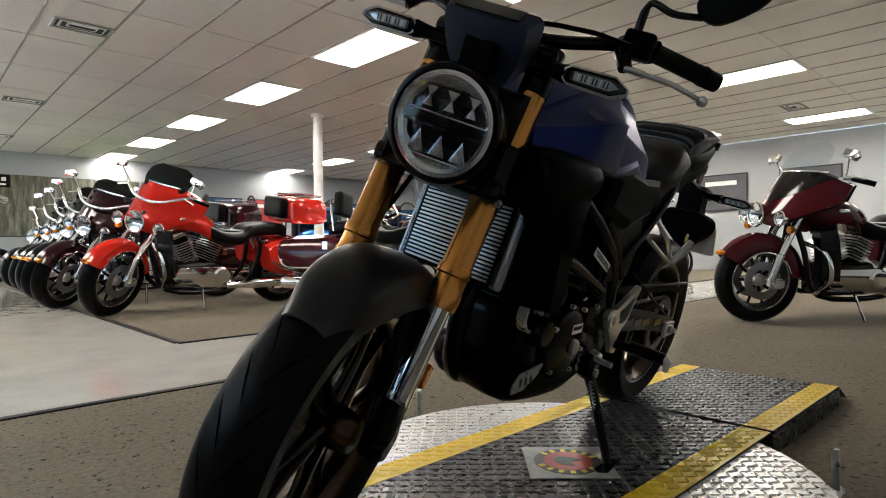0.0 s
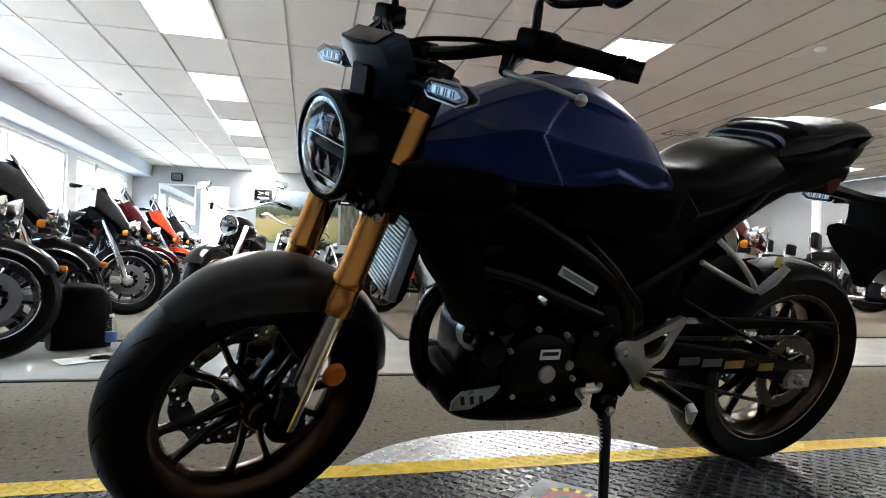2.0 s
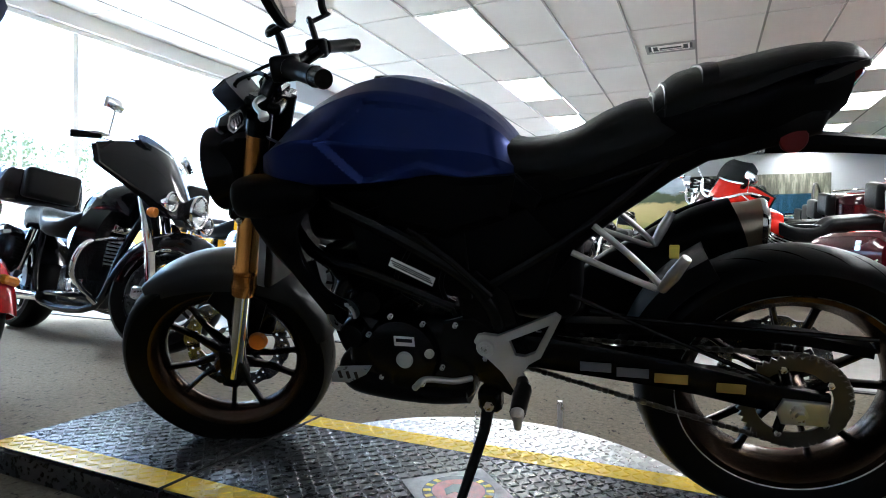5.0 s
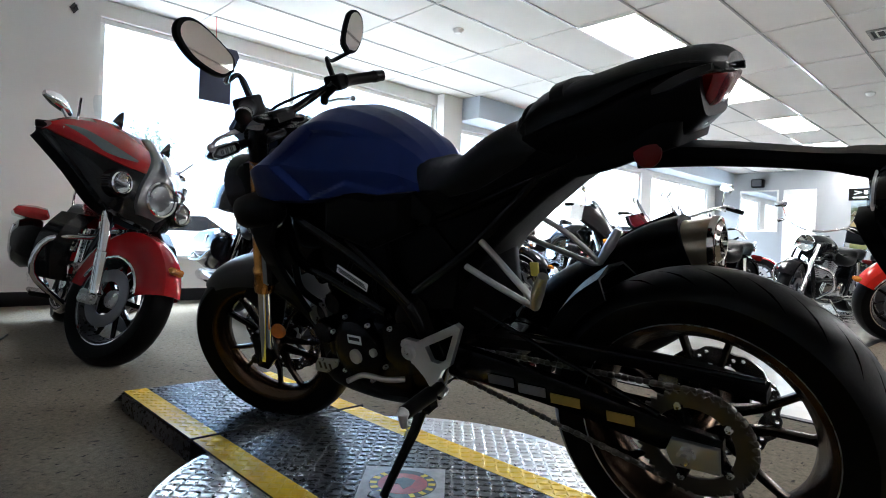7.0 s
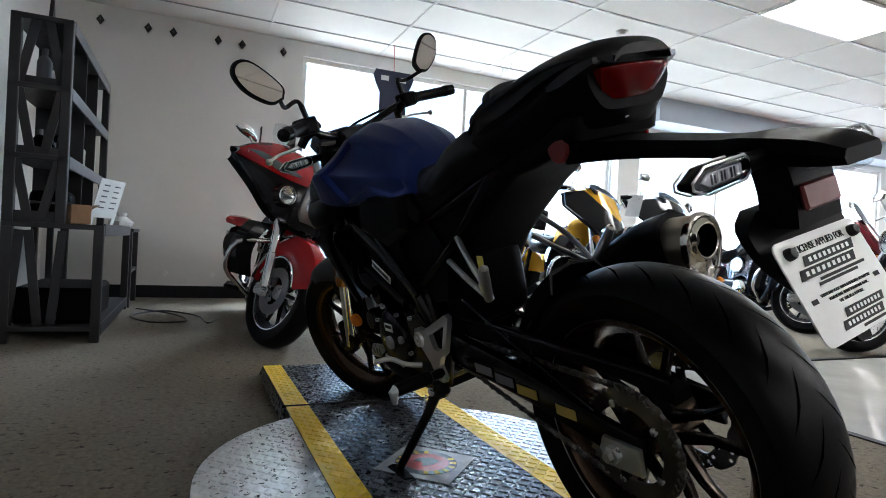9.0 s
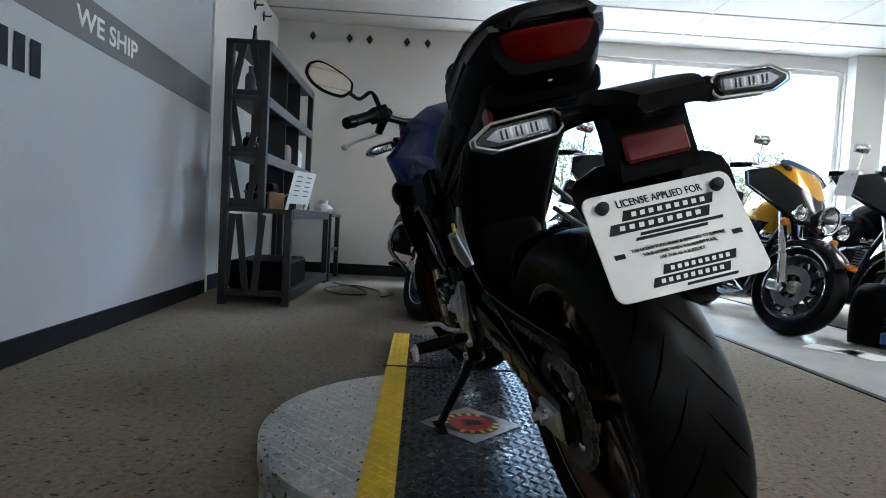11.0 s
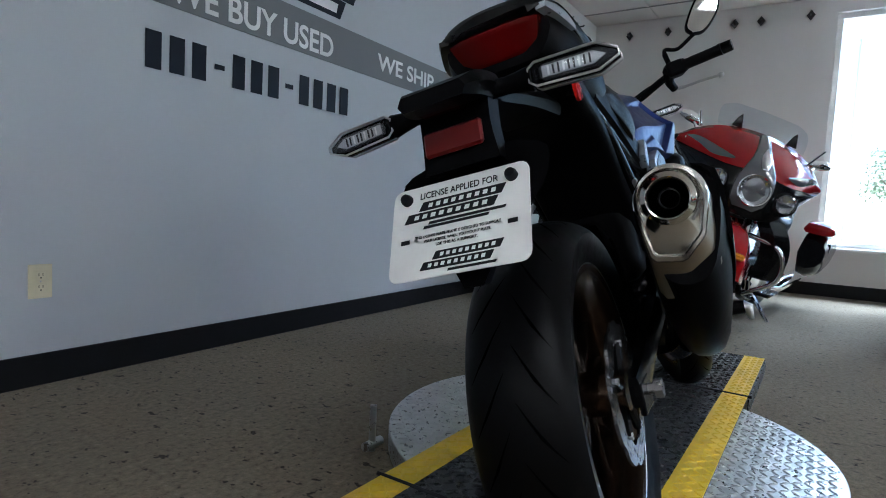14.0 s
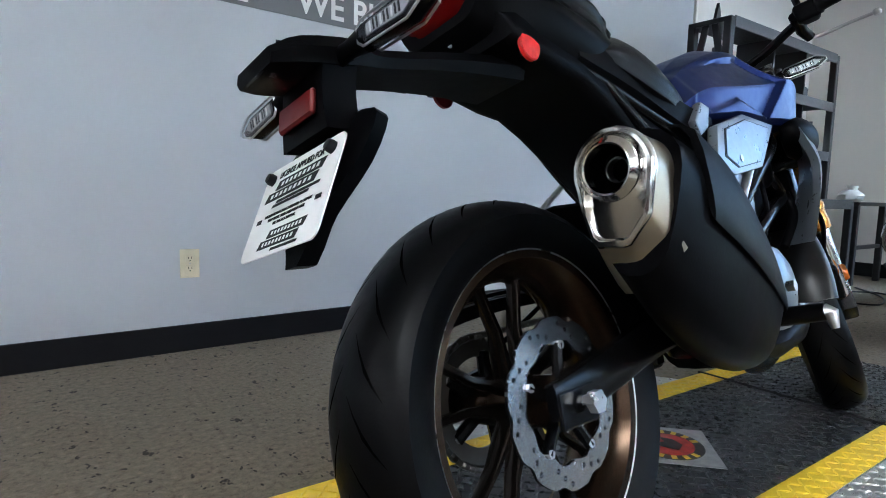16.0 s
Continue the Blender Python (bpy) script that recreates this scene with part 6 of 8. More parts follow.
def guard(R, w, a0, a1, cx, cz, depth, n=9, th=0.006):
    """A curved mudguard round a wheel."""
    keys = []
    for k in range(n):
        a = radians(a0 + (a1 - a0) * k / (n - 1))
        c, s = math.cos(a), math.sin(a)
        ring = []
        for yy, d in ((-w, -depth), (-w * 0.92, -depth * 0.3), (-w * 0.55, 0.0), (0, 0.012), (w * 0.55, 0.0), (w * 0.92, -depth * 0.3), (w, -depth)):
            ring.append((cx + (R + d) * c, yy, cz + (R + d) * s))
        inner = [(cx + (R + d - th) * c, yy * 0.97, cz + (R + d - th) * s) for yy, d in ((w, -depth), (w * 0.92, -depth * 0.3), (w * 0.55, 0.0), (0, 0.012), (-w * 0.55, 0.0), (-w * 0.92, -depth * 0.3), (-w, -depth))]
        keys.append(ring + inner)
    return skin(keys, 1, 2)


def batwing(rise=None, upper=True, depth=0.05, grow=1.0, back=0.0):
    """A wing-shaped fairing round the headlight, swept back at both ends; with rise, only its part above or below that line."""
    keys = []
    for i in range(21):
        u = -1 + i / 10
        a = abs(u)
        y = 0.375 * u * grow
        zb = 0.80 + 0.30 * max(0.0, a - 0.28) ** 1.35 if a > 0.28 else 0.80 + 0.02 * (1 - a / 0.28)
        zt = 1.205 - 0.10 * max(0.0, a - 0.45) ** 1.5 / 0.41
        zt = max(zt, zb + 0.03)
        f0, f1 = (0.02, 0.98) if grow < 1 else (0.0, 1.0)
        if rise is not None:
            cut = max(0.03, min(0.97, (rise + 0.30 * a - 0.06 * math.sin(a * 3.1) - zb) / (zt - zb)))
            f0, f1 = (cut, 1.0) if upper else (0.0, cut - 0.012)
        ring = []
        for k in range(7):
            z = zb + (zt - zb) * (f0 + (f1 - f0) * k / 6)
            x = 0.015 - 0.30 * a ** 1.9 - 0.66 * max(0.0, z - 0.86) * (1 - 0.25 * a) - 0.10 * max(0.0, z - 1.08) - 0.16 * max(0.0, 0.86 - z) - back
            ring.append((x, y, z))
        keys.append(ring + [(x - depth * (1 - 0.7 * a), y * 0.985, z) for x, y, z in ring[::-1]])
    return skin(keys, 1, 2)


def swept_shell(top, low, bulge, depth):
    """Half of a fairing between an upper and a lower line of (y, x, z), mirrored, with a thickness."""
    keys = []
    full = [[(-a[0], *a[1:]) for a in ln[:0:-1]] + list(ln) for ln in (top, low)]
    for (y0, x0, z0), (y1, x1, z1) in zip(*full):
        ring = []
        for k in range(7):
            u = k / 6
            ring.append((x0 + (x1 - x0) * u + bulge * math.sin(math.pi * u), y0 + (y1 - y0) * u, z0 + (z1 - z0) * u))
        keys.append(ring + [(x - depth, y * 0.985, z) for x, y, z in ring[::-1]])
    return skin(keys, 1, 3)


def swept_front(root, F, col):
    """The frame-mounted nose of a large tourer: red upper shell, black jaw, grey nacelle round the lamp, low screen."""
    top = [(0.0, -0.20, 0.385), (0.14, -0.205, 0.375), (0.27, -0.23, 0.345), (0.38, -0.26, 0.290), (0.455, -0.285, 0.225)]
    mid = [(0.0, 0.060, 0.115), (0.10, 0.050, 0.105), (0.20, 0.005, 0.105), (0.33, -0.11, 0.135), (0.460, -0.27, 0.180)]
    low = [(0.0, 0.020, -0.150), (0.10, 0.015, -0.145), (0.21, -0.03, -0.105), (0.32, -0.13, 0.020), (0.455, -0.28, 0.165)]
    fr = part("fairing", swept_shell(top, mid, 0.035, 0.045), col, root, "glossy red swept fairing", True, F)
    part("fairing_jaw", swept_shell([(y, x - 0.004, z - 0.004) for y, x, z in mid], low, 0.020, 0.05), "blk_gloss", fr, "gloss black lower fairing", True)
    part("inner_fairing", swept_shell([(y * 0.94, x - 0.05, z - 0.012) for y, x, z in top], [(y * 0.94, x - 0.07, z) for y, x, z in low], 0.02, 0.09), "blk_plastic", fr, "", True)
    nac = [(0.010, -0.145, 0.362, 0.030), (0.052, -0.06, 0.285, 0.040), (0.078, 0.020, 0.200, 0.058), (0.094, 0.066, 0.120, 0.088), (0.092, 0.074, 0.030, 0.108), (0.080, 0.066, -0.060, 0.098), (0.060, 0.044, -0.110, 0.060)]
    part("nacelle", skin([[(x + 0.016 + 0.012, 0, z), (x + 0.016, -w * 0.6, z), (x - 0.002, -w, z), (x - 0.05, -w * 0.8, z), (x - 0.05, w * 0.8, z), (x - 0.002, w, z), (x + 0.016, w * 0.6, z)] for _, x, z, w in nac], 2, 3), "nacelle_grey", fr, "pewter grey lamp nacelle", True)
    part("brow", skin([[(x, w * u, z + dz) for u, dz in ((-1, 0.0), (-0.5, 0.014), (0, 0.020), (0.5, 0.014), (1, 0.0), (0, -0.006))] for x, w, z in ((0.02, 0.012, 0.245), (0.075, 0.030, 0.195), (0.118, 0.020, 0.130))], 2, 3), "chrome", fr, "chrome brow over the lamp", True)
    hl = round_lamp(fr, (0.108, 0, 0.0), 0.088)
    for s in (1, -1):
        round_lamp(fr, (0.048, s * 0.205, 0.0), 0.054, "fog_lamp", "small chrome driving lamp")
        part("fog_bezel", lathe([(0.056, 0.01), (0.070, 0.0), (0.074, -0.05)], 24, "X", caps=False), "blk_gloss", fr, "", True, Matrix.Translation((0.040, s * 0.205, 0.0)))
        part("tint_stripe", skin([[(x + dx, s * y, z + dz) for dx, dz in ((0.0, -h), (0.006, 0.0), (0.0, h), (-0.01, 0.0))] for y, x, z, h in ((0.16, 0.044, 0.145, 0.006), (0.26, -0.045, 0.165, 0.026), (0.36, -0.148, 0.205, 0.024), (0.43, -0.238, 0.215, 0.008))], 1, 3), "nacelle_grey", fr, "pale grey paint stripe", True)
    sc = [[(x - 0.30 * (abs(u) * w) ** 1.5, u * w, z) for u in (-1, -0.6, -0.2, 0.2, 0.6, 1)] + [(x - 0.006 - 0.30 * (abs(u) * w) ** 1.5, u * w, z - 0.002) for u in (1, 0.6, 0.2, -0.2, -0.6, -1)] for x, w, z in ((-0.20, 0.27, 0.365), (-0.235, 0.28, 0.43), (-0.270, 0.27, 0.50), (-0.290, 0.20, 0.535))]
    part("windscreen", skin(sc, 1, 2), "clear_screen", fr, "low clear windscreen", True)
    for s in (1, -1):
        part("deflector", prism([(-0.03, 0.0), (0.035, 0.0), (0.022, 0.045), (0.008, 0.085), (-0.010, 0.060)], 0.012, "X", -0.205, 0.003), "blk_gloss", fr, "", True, Matrix.Translation((0, s * 0.17, 0.372)))
        mr = part("mirror", skin([[(x + 0.030 * c * k, s * y + 0.0, z + 0.034 * k * d) for c, d in ((1, 0.2), (0.5, 1), (-0.6, 0.9), (-1, 0.1), (-0.5, -0.8), (0.6, -0.7))] for x, y, z, k in ((-0.335, 0.335, 0.335, 0.3), (-0.335, 0.385, 0.350, 0.9), (-0.340, 0.440, 0.362, 1.0), (-0.350, 0.490, 0.368, 0.45))], 2, 3), "chrome", fr, "chrome teardrop mirror", True)
        part("mirror_stem", tube([(-0.30, s * 0.36, 0.29), (-0.33, s * 0.40, 0.345)], 0.009, 8), "chrome", fr, "", True)
    return fr


def big_bike(label, col, m, fairing=True, trunk=True, bags=True, steer=12, screen="smoke", second=None, tag=False, wire=False, backrest=True, lamp_r=0.092, mid_panel=None, lower=None, upper=None, skirt=0.085, front=None, tall=1.0, lean=8, edge=0.93, nose=None, reach=32, setback=0.0, disc=False):
    """A heavy V-twin: tourer with fairing and boxes, or a bare cruiser. Origin: ground under the front wheel."""
    root = empty("motorcycle", m @ Matrix.Rotation(radians(-lean), 4, "X"))
    second = second or col
    R = 0.325
    fx, rx = 0.0, -1.62
    ax = Vector((-0.25, 0, 0.86))
    S = Matrix.Translation(ax) @ Matrix.Rotation(radians(steer), 4, Vector((-0.30, 0, 0.954))) @ Matrix.Translation(-ax)
    D = S @ Matrix.Translation((-setback, 0, -0.06 if fairing else 0.0))
    if disc:
        for s in (1, -1):
            dk = part("wheel_disc", lathe([(0.0, s * 0.040), (0.05, s * 0.038), (0.13, s * 0.022), (0.135, s * 0.026), (0.205, s * 0.040), (0.222, s * 0.044), (0.226, s * 0.030), (0.0, s * 0.010)], 40, "Y"), "steel", root, "brushed solid wheel disc", True, S @ Matrix.Translation((fx, 0, R)))
            part("disc_centre", lathe([(0.130, s * 0.026), (0.128, s * 0.030), (0.06, s * 0.044), (0.0, s * 0.046), (0.0, s * 0.038)], 36, "Y"), "blk_satin", dk, "dark hub cover", True)
    road_wheel("front_wheel", root, R, 0.135, S @ Matrix.Translation((fx, 0, R)), 18 if wire else 10, wire)
    road_wheel("rear_wheel", root, R, 0.175, Matrix.Translation((rx, 0, R)), 10, False)
    fg = part("front_mudguard", guard(R + 0.030, 0.088, reach, 175, fx, R, skirt if fairing else 0.03), front or col, root, "painted front mudguard", True, S)
    if fairing:
        for s in (1, -1):
            part("chrome_trim", tube([(fx + (R + 0.032 - skirt) * math.cos(radians(a)), s * 0.092, R + (R + 0.032 - skirt) * math.sin(radians(a))) for a in range(reach + 2, 170, 12)], 0.007, 6), "chrome", fg, "", True)
        part("mudguard_lamp", box(0.05, 0.07, 0.035, (fx + (R + 0.05) * math.cos(radians(36)), 0, R + (R + 0.03) * math.sin(radians(36))), 0.01), "amber", fg, "small amber lamp")
    for s in (1, -1):
        leg = part("fork_leg", tube([(fx - 0.03, s * 0.115, R), (fx - 0.10, s * 0.115, R + 0.20), (fx - 0.105, s * 0.115, R + 0.205), (fx - 0.25 - 0.6 * setback, s * 0.11, 0.86)], [0.034, 0.034, 0.027, 0.027], 14), "chrome", root, "chrome fork leg", True, S)
        part("caliper", box(0.10, 0.05, 0.07, (fx - 0.10, s * 0.10, R - 0.02), 0.012), "steel", leg, "", True)
    hx, hz = -0.10, 0.865
    if nose is not None:
        swept_front(root, root.matrix_basis.inverted() @ nose, col)
        for s in (1, -1):
            part("leg_shield", skin([[(x + dx, s * (y + dy), z) for dx, dy in ((0.02, -0.05), (0.03, 0.03), (-0.06, 0.10), (-0.09, 0.06))] for x, y, z in ((-0.33, 0.17, 0.72), (-0.31, 0.23, 0.62), (-0.32, 0.25, 0.50), (-0.36, 0.22, 0.36))], 1, 3), "blk_gloss", root, "black leg shield", True)
    elif fairing:
        if lower or upper:
            fr = part("fairing", batwing(edge + (0.05 if upper else 0.0), True), upper or col, root, "glossy upper fairing", True, D)
            part("fairing_skirt", batwing(edge + (0.05 if upper else 0.0), False), lower or col, fr, "glossy lower fairing", True)
        else:
            fr = part("fairing", batwing(), col, root, "glossy batwing fairing", True, D)
        part("inner_fairing", batwing(depth=0.10, grow=0.93, back=0.030), "blk_plastic", fr, "black inner fairing", True)
        if mid_panel:
            part("fairing_panel", skin([[(x + 0.016, w * u, z) for u in (-1, -0.5, 0, 0.5, 1)] + [(x, w * u, z - 0.02) for u in (1, 0.5, 0, -0.5, -1)] for x, w, z in ((-0.045, 0.085, 0.965), (-0.100, 0.045, 1.05), (-0.165, 0.030, 1.14), (-0.205, 0.022, 1.19))], 1, 2), mid_panel, fr, "", True)
        for s in (1, -1):
            part("leg_shield", skin([[(x + dx, s * (y + dy), z) for dx, dy in ((0.02, -0.05), (0.03, 0.03), (-0.06, 0.10), (-0.09, 0.06))] for x, y, z in ((-0.33, 0.17, 0.76), (-0.31, 0.23, 0.66), (-0.32, 0.25, 0.50), (-0.36, 0.22, 0.36))], 1, 3), "blk_gloss", root, "black leg shield", True)
        sc = []
        for x, w, z in [(-0.215 - 0.06 * k * tall, w, 1.17 + h * tall) for k, w, h in ((0, 0.20, 0.0), (1, 0.24, 0.10), (2.1, 0.22, 0.20), (2.8, 0.13, 0.26))]:
            sc.append([(x - 0.35 * (abs(u) * w) ** 1.5, u * w, z) for u in (-1, -0.6, -0.2, 0.2, 0.6, 1)] + [(x - 0.006 - 0.35 * (abs(u) * w) ** 1.5, u * w, z - 0.003) for u in (1, 0.6, 0.2, -0.2, -0.6, -1)])
        part("windscreen", skin(sc, 1, 2), screen, fr, "tinted windscreen", True)
        part("chrome_trim", tube(smooth_path([(-0.325, -0.25, 1.195), (-0.265, -0.16, 1.208), (-0.232, 0, 1.210), (-0.265, 0.16, 1.208), (-0.325, 0.25, 1.195)], 4), 0.008, 6), "chrome", fr, "", True)
        hx, hz = 0.045, 0.885
        for s in (1, -1):
            h = round_lamp(root, (0.0, s * 0.215, 0.865), 0.052, "fog_lamp", "small chrome fog lamp")
            h.matrix_basis = D @ h.matrix_basis
            part("indicator", lathe([(0.0, 0.02), (0.026, 0.012), (0.030, -0.01), (0.02, -0.03)], 16, "X"), "amber", root, "", True, D @ Matrix.Translation((-0.06, s * 0.25, 0.785)))
    if nose is None:
        hl = round_lamp(root, (hx, 0, hz), lamp_r)
        hl.matrix_basis = D @ hl.matrix_basis
    # bars, mirrors, instruments
    hb = part("handlebar", tube(smooth_path([(-0.52, -0.42, 1.06), (-0.40, -0.33, 1.10), (-0.28, -0.12, 1.02), (-0.27, 0.12, 1.02), (-0.40, 0.33, 1.10), (-0.52, 0.42, 1.06)], 5), 0.014, 10), "chrome", root, "chrome handlebar", True, S)
    for s in (1, -1):
        part("grip", tube([(-0.42, s * 0.345, 1.095), (-0.53, s * 0.43, 1.055)], 0.020, 12), "rubber", hb, "", True)
        part("lever", tube([(-0.36, s * 0.30, 1.09), (-0.36, s * 0.40, 1.06)], 0.008, 8), "chrome", hb, "", True)
        part("mirror_stem", tube([(-0.40, s * 0.32, 1.11), (-0.36, s * 0.38, 1.24)], 0.006, 8), "chrome", hb, "", True)
        if nose is not None:
            continue
        mr = part("mirror", prism([(-0.07, -0.03), (0.05, -0.04), (0.08, 0.0), (0.05, 0.035), (-0.06, 0.03)], 0.025, "X", 0, 0.008), "chrome", hb, "chrome mirror", True, Matrix.Translation((-0.36, s * 0.40, 1.26)) @ Matrix.Rotation(radians(-s * 15), 4, "X"))
    # tank, seat, frame
    tk = [half_ring(x, ((0, zt), (0.5 * w, zt - 0.012), (0.9 * w, zt - 0.07), (w, zt - 0.13), (0.85 * w, zt - 0.20), (0, zt - 0.21))) for x, w, zt in ((-0.36, 0.07, 0.90), (-0.42, 0.13, 0.955), (-0.55, 0.165, 0.965), (-0.72, 0.15, 0.925), (-0.86, 0.09, 0.85))]
    tank = part("fuel_tank", skin(tk, 2, 3), second, root, "painted fuel tank", True)
    part("tank_console", box(0.34, 0.05, 0.02, (-0.58, 0, 0.958), 0.008), "chrome", tank, "", True)
    part("tank_badge", box(0.10, 0.335, 0.03, (-0.56, 0, 0.86), 0.01), "chrome", tank, "plain chrome badge", True)
    st = [half_ring(x, ((0, zt), (0.6 * w, zt + 0.01), (0.95 * w, zt - 0.01), (w, zt - 0.06), (0.8 * w, zt - 0.11), (0, zt - 0.11))) for x, w, zt in ((-0.80, 0.10, 0.80), (-0.95, 0.18, 0.735), (-1.12, 0.20, 0.74), (-1.20, 0.18, 0.80), (-1.32, 0.15, 0.82), (-1.52, 0.14, 0.83), (-1.62, 0.10, 0.80))]
    seat = part("seat", skin(st, 2, 3), "seat", root, "black leather two-up seat", True)
    part("frame", tube(smooth_path([(-0.24, 0, 0.86), (-0.30, 0.10, 0.55), (-0.42, 0.14, 0.22), (-1.00, 0.15, 0.20), (-1.25, 0.12, 0.35), (-1.30, 0.10, 0.70), (-0.80, 0.05, 0.76), (-0.24, 0, 0.90)], 4), 0.022, 10), "blk_gloss", root, "", True)
    part("frame", tube(smooth_path([(-0.24, 0, 0.86), (-0.30, -0.10, 0.55), (-0.42, -0.14, 0.22), (-1.00, -0.15, 0.20), (-1.25, -0.12, 0.35), (-1.30, -0.10, 0.70)], 4), 0.022, 10), "blk_gloss", root, "", True)
    # V-twin
    eng = part("engine", box(0.46, 0.26, 0.26, (-0.72, 0, 0.33), 0.06, seg=3), "blk_satin", root, "black and chrome V-twin engine", True)
    for a, x in ((22, -0.60), (-22, -0.84)):
        mm = Matrix.Translation((x, 0, 0.57)) @ Matrix.Rotation(radians(a), 4, "Y")
        part("cylinder", box(0.13, 0.15, 0.24, (0, 0, 0), 0.02), "blk_satin", eng, "", True, mm)
        for k in range(8):
            part("cooling_fin", box(0.165, 0.185, 0.008, (0, 0, -0.10 + k * 0.024), 0.002), "steel", eng, "", False, mm)
        part("rocker_cover", box(0.15, 0.15, 0.07, (0, 0, 0.15), 0.03, seg=3), "chrome", eng, "chrome rocker cover", True, mm)
        for s in (1, -1):
            part("pushrod_tube", tube([(x + 0.02 * s - 0.0, -0.10, 0.42), (x + 0.03 * s, -0.09, 0.66)], 0.011, 8), "chrome", eng, "", True)
    part("air_cleaner", lathe([(0.0, -0.05), (0.075, -0.045), (0.088, -0.02), (0.088, 0.0)], 28, "Y"), "chrome", eng, "", True, Matrix.Translation((-0.72, -0.13, 0.60)))
    part("primary_cover", prism([(-1.02, 0.26), (-0.96, 0.22), (-0.55, 0.24), (-0.47, 0.32), (-0.52, 0.42), (-0.92, 0.42), (-1.03, 0.36)], 0.05, "Y", 0.15, 0.018), "chrome", eng, "chrome primary cover", True)
    part("derby_cover", lathe([(0.0, 0.03), (0.07, 0.025), (0.085, 0.01), (0.085, -0.01)], 28, "Y"), "chrome", eng, "", True, Matrix.Translation((-0.92, 0.17, 0.33)))
    part("cam_cover", lathe([(0.0, -0.03), (0.08, -0.025), (0.10, -0.01), (0.10, 0.01)], 28, "Y"), "chrome", eng, "", True, Matrix.Translation((-0.68, -0.14, 0.34)))
    for s in (1, -1):
        part("footboard", box(0.30, 0.10, 0.025, (-0.50, s * 0.27, 0.27), 0.01), "blk_satin", root, "", True)
        part("crash_bar", tube(smooth_path([(-0.30, s * 0.08, 0.62), (-0.30, s * 0.30, 0.56), (-0.33, s * 0.33, 0.38), (-0.38, s * 0.16, 0.24)], 4), 0.016, 10), "chrome", root, "chrome crash bar", True)
        part("muffler", tube([(-0.95, s * 0.20, 0.24), (-1.15, s * 0.22, 0.24), (-1.20, s * 0.22, 0.25), (-1.95, s * 0.22, 0.28), (-1.98, s * 0.22, 0.28)], [0.028, 0.03, 0.05, 0.052, 0.040], 16), "chrome", root, "long chrome muffler", True)
        part("shock", tube([(-1.48, s * 0.13, 0.40), (-1.36, s * 0.13, 0.68)], 0.028, 12), "chrome", root, "", True)
        if bags:
            wide = 0.08 if nose is not None else 0.0
            if nose is not None:
                lid = [[(x, s * (0.20 + wide + dy), z) for dy, z in ((0.0, zb), (0.165, zb + 0.004), (0.168, zb + 0.05), (0.13, zt), (0.0, zt + 0.006))] for x, zb, zt in ((-1.27, 0.672, 0.70), (-1.34, 0.672, 0.745), (-1.75, 0.672, 0.745), (-1.95, 0.672, 0.70))]
                part("saddlebag_lid", skin(lid, 2, 3), col, root, "glossy red saddlebag lid", True)
            bk = [[(x, s * (0.20 + wide + dy), z) for dy, z in ((0.0, zb), (0.12, zb + 0.02), (0.155, (zb + zt) / 2), (0.13, zt - 0.02), (0.0, zt))] for x, zb, zt in ((-1.30, 0.42, 0.62), (-1.42, 0.36, 0.665), (-1.75, 0.36, 0.665), (-1.93, 0.42, 0.655), (-1.96, 0.50, 0.62))]
            bg = part("saddlebag", skin(bk, 2, 3), "blk_gloss" if nose is not None else second, root, "hard painted saddlebag", True)
            part("bag_latch", box(0.05, 0.012, 0.07, (-1.50, s * (0.352 + wide), 0.58), 0.004), "chrome", bg)
            part("bag_rail", tube(smooth_path([(-1.32, s * 0.34, 0.50), (-1.50, s * 0.375, 0.40), (-1.85, s * 0.375, 0.40), (-1.98, s * 0.30, 0.50)], 4), 0.010, 8), "chrome", root, "", True)
    part("rear_mudguard", guard(R + 0.035, 0.105, 20, 190, rx, R, 0.05), second, root, "painted rear mudguard", True)
    if trunk:
        kk = [[(x, w * u, z) for u, z in ((-1, zb + 0.04), (-0.92, zt - 0.03), (-0.6, zt), (0.6, zt), (0.92, zt - 0.03), (1, zb + 0.04), (0.9, zb), (-0.9, zb))] for x, w, zb, zt in ((-1.58, 0.20, 0.86, 1.06), (-1.64, 0.27, 0.85, 1.10), (-1.90, 0.27, 0.85, 1.11), (-2.02, 0.22, 0.88, 1.07))]
        tr = part("top_box", skin(kk, 2, 2), second, root, "painted luggage top box", True)
        part("box_rail", tube(smooth_path([(-1.65, -0.22, 1.12), (-1.95, -0.20, 1.14), (-1.95, 0.20, 1.14), (-1.65, 0.22, 1.12)], 4), 0.008, 8), "chrome", tr, "", True)
    if trunk or backrest:
        part("backrest", box(0.09, 0.36 if trunk else 0.24, 0.22, (-1.54, 0, 1.00), 0.04, seg=3), "seat", seat, "padded backrest", True)
        if not trunk:
            part("sissy_bar", tube(smooth_path([(-1.55, -0.13, 0.74), (-1.60, -0.12, 1.02), (-1.60, 0.12, 1.02), (-1.55, 0.13, 0.74)], 4), 0.009, 8), "chrome", seat, "", True)
    part("tail_lamp", box(0.04, 0.12, 0.06, (-2.00, 0, 0.66), 0.015), "red_lens", root, "", True)
    part("side_stand", tube([(-0.75, 0.14, 0.22), (-0.70, 0.30, 0.048)], 0.012, 8), "chrome", root, "", True)
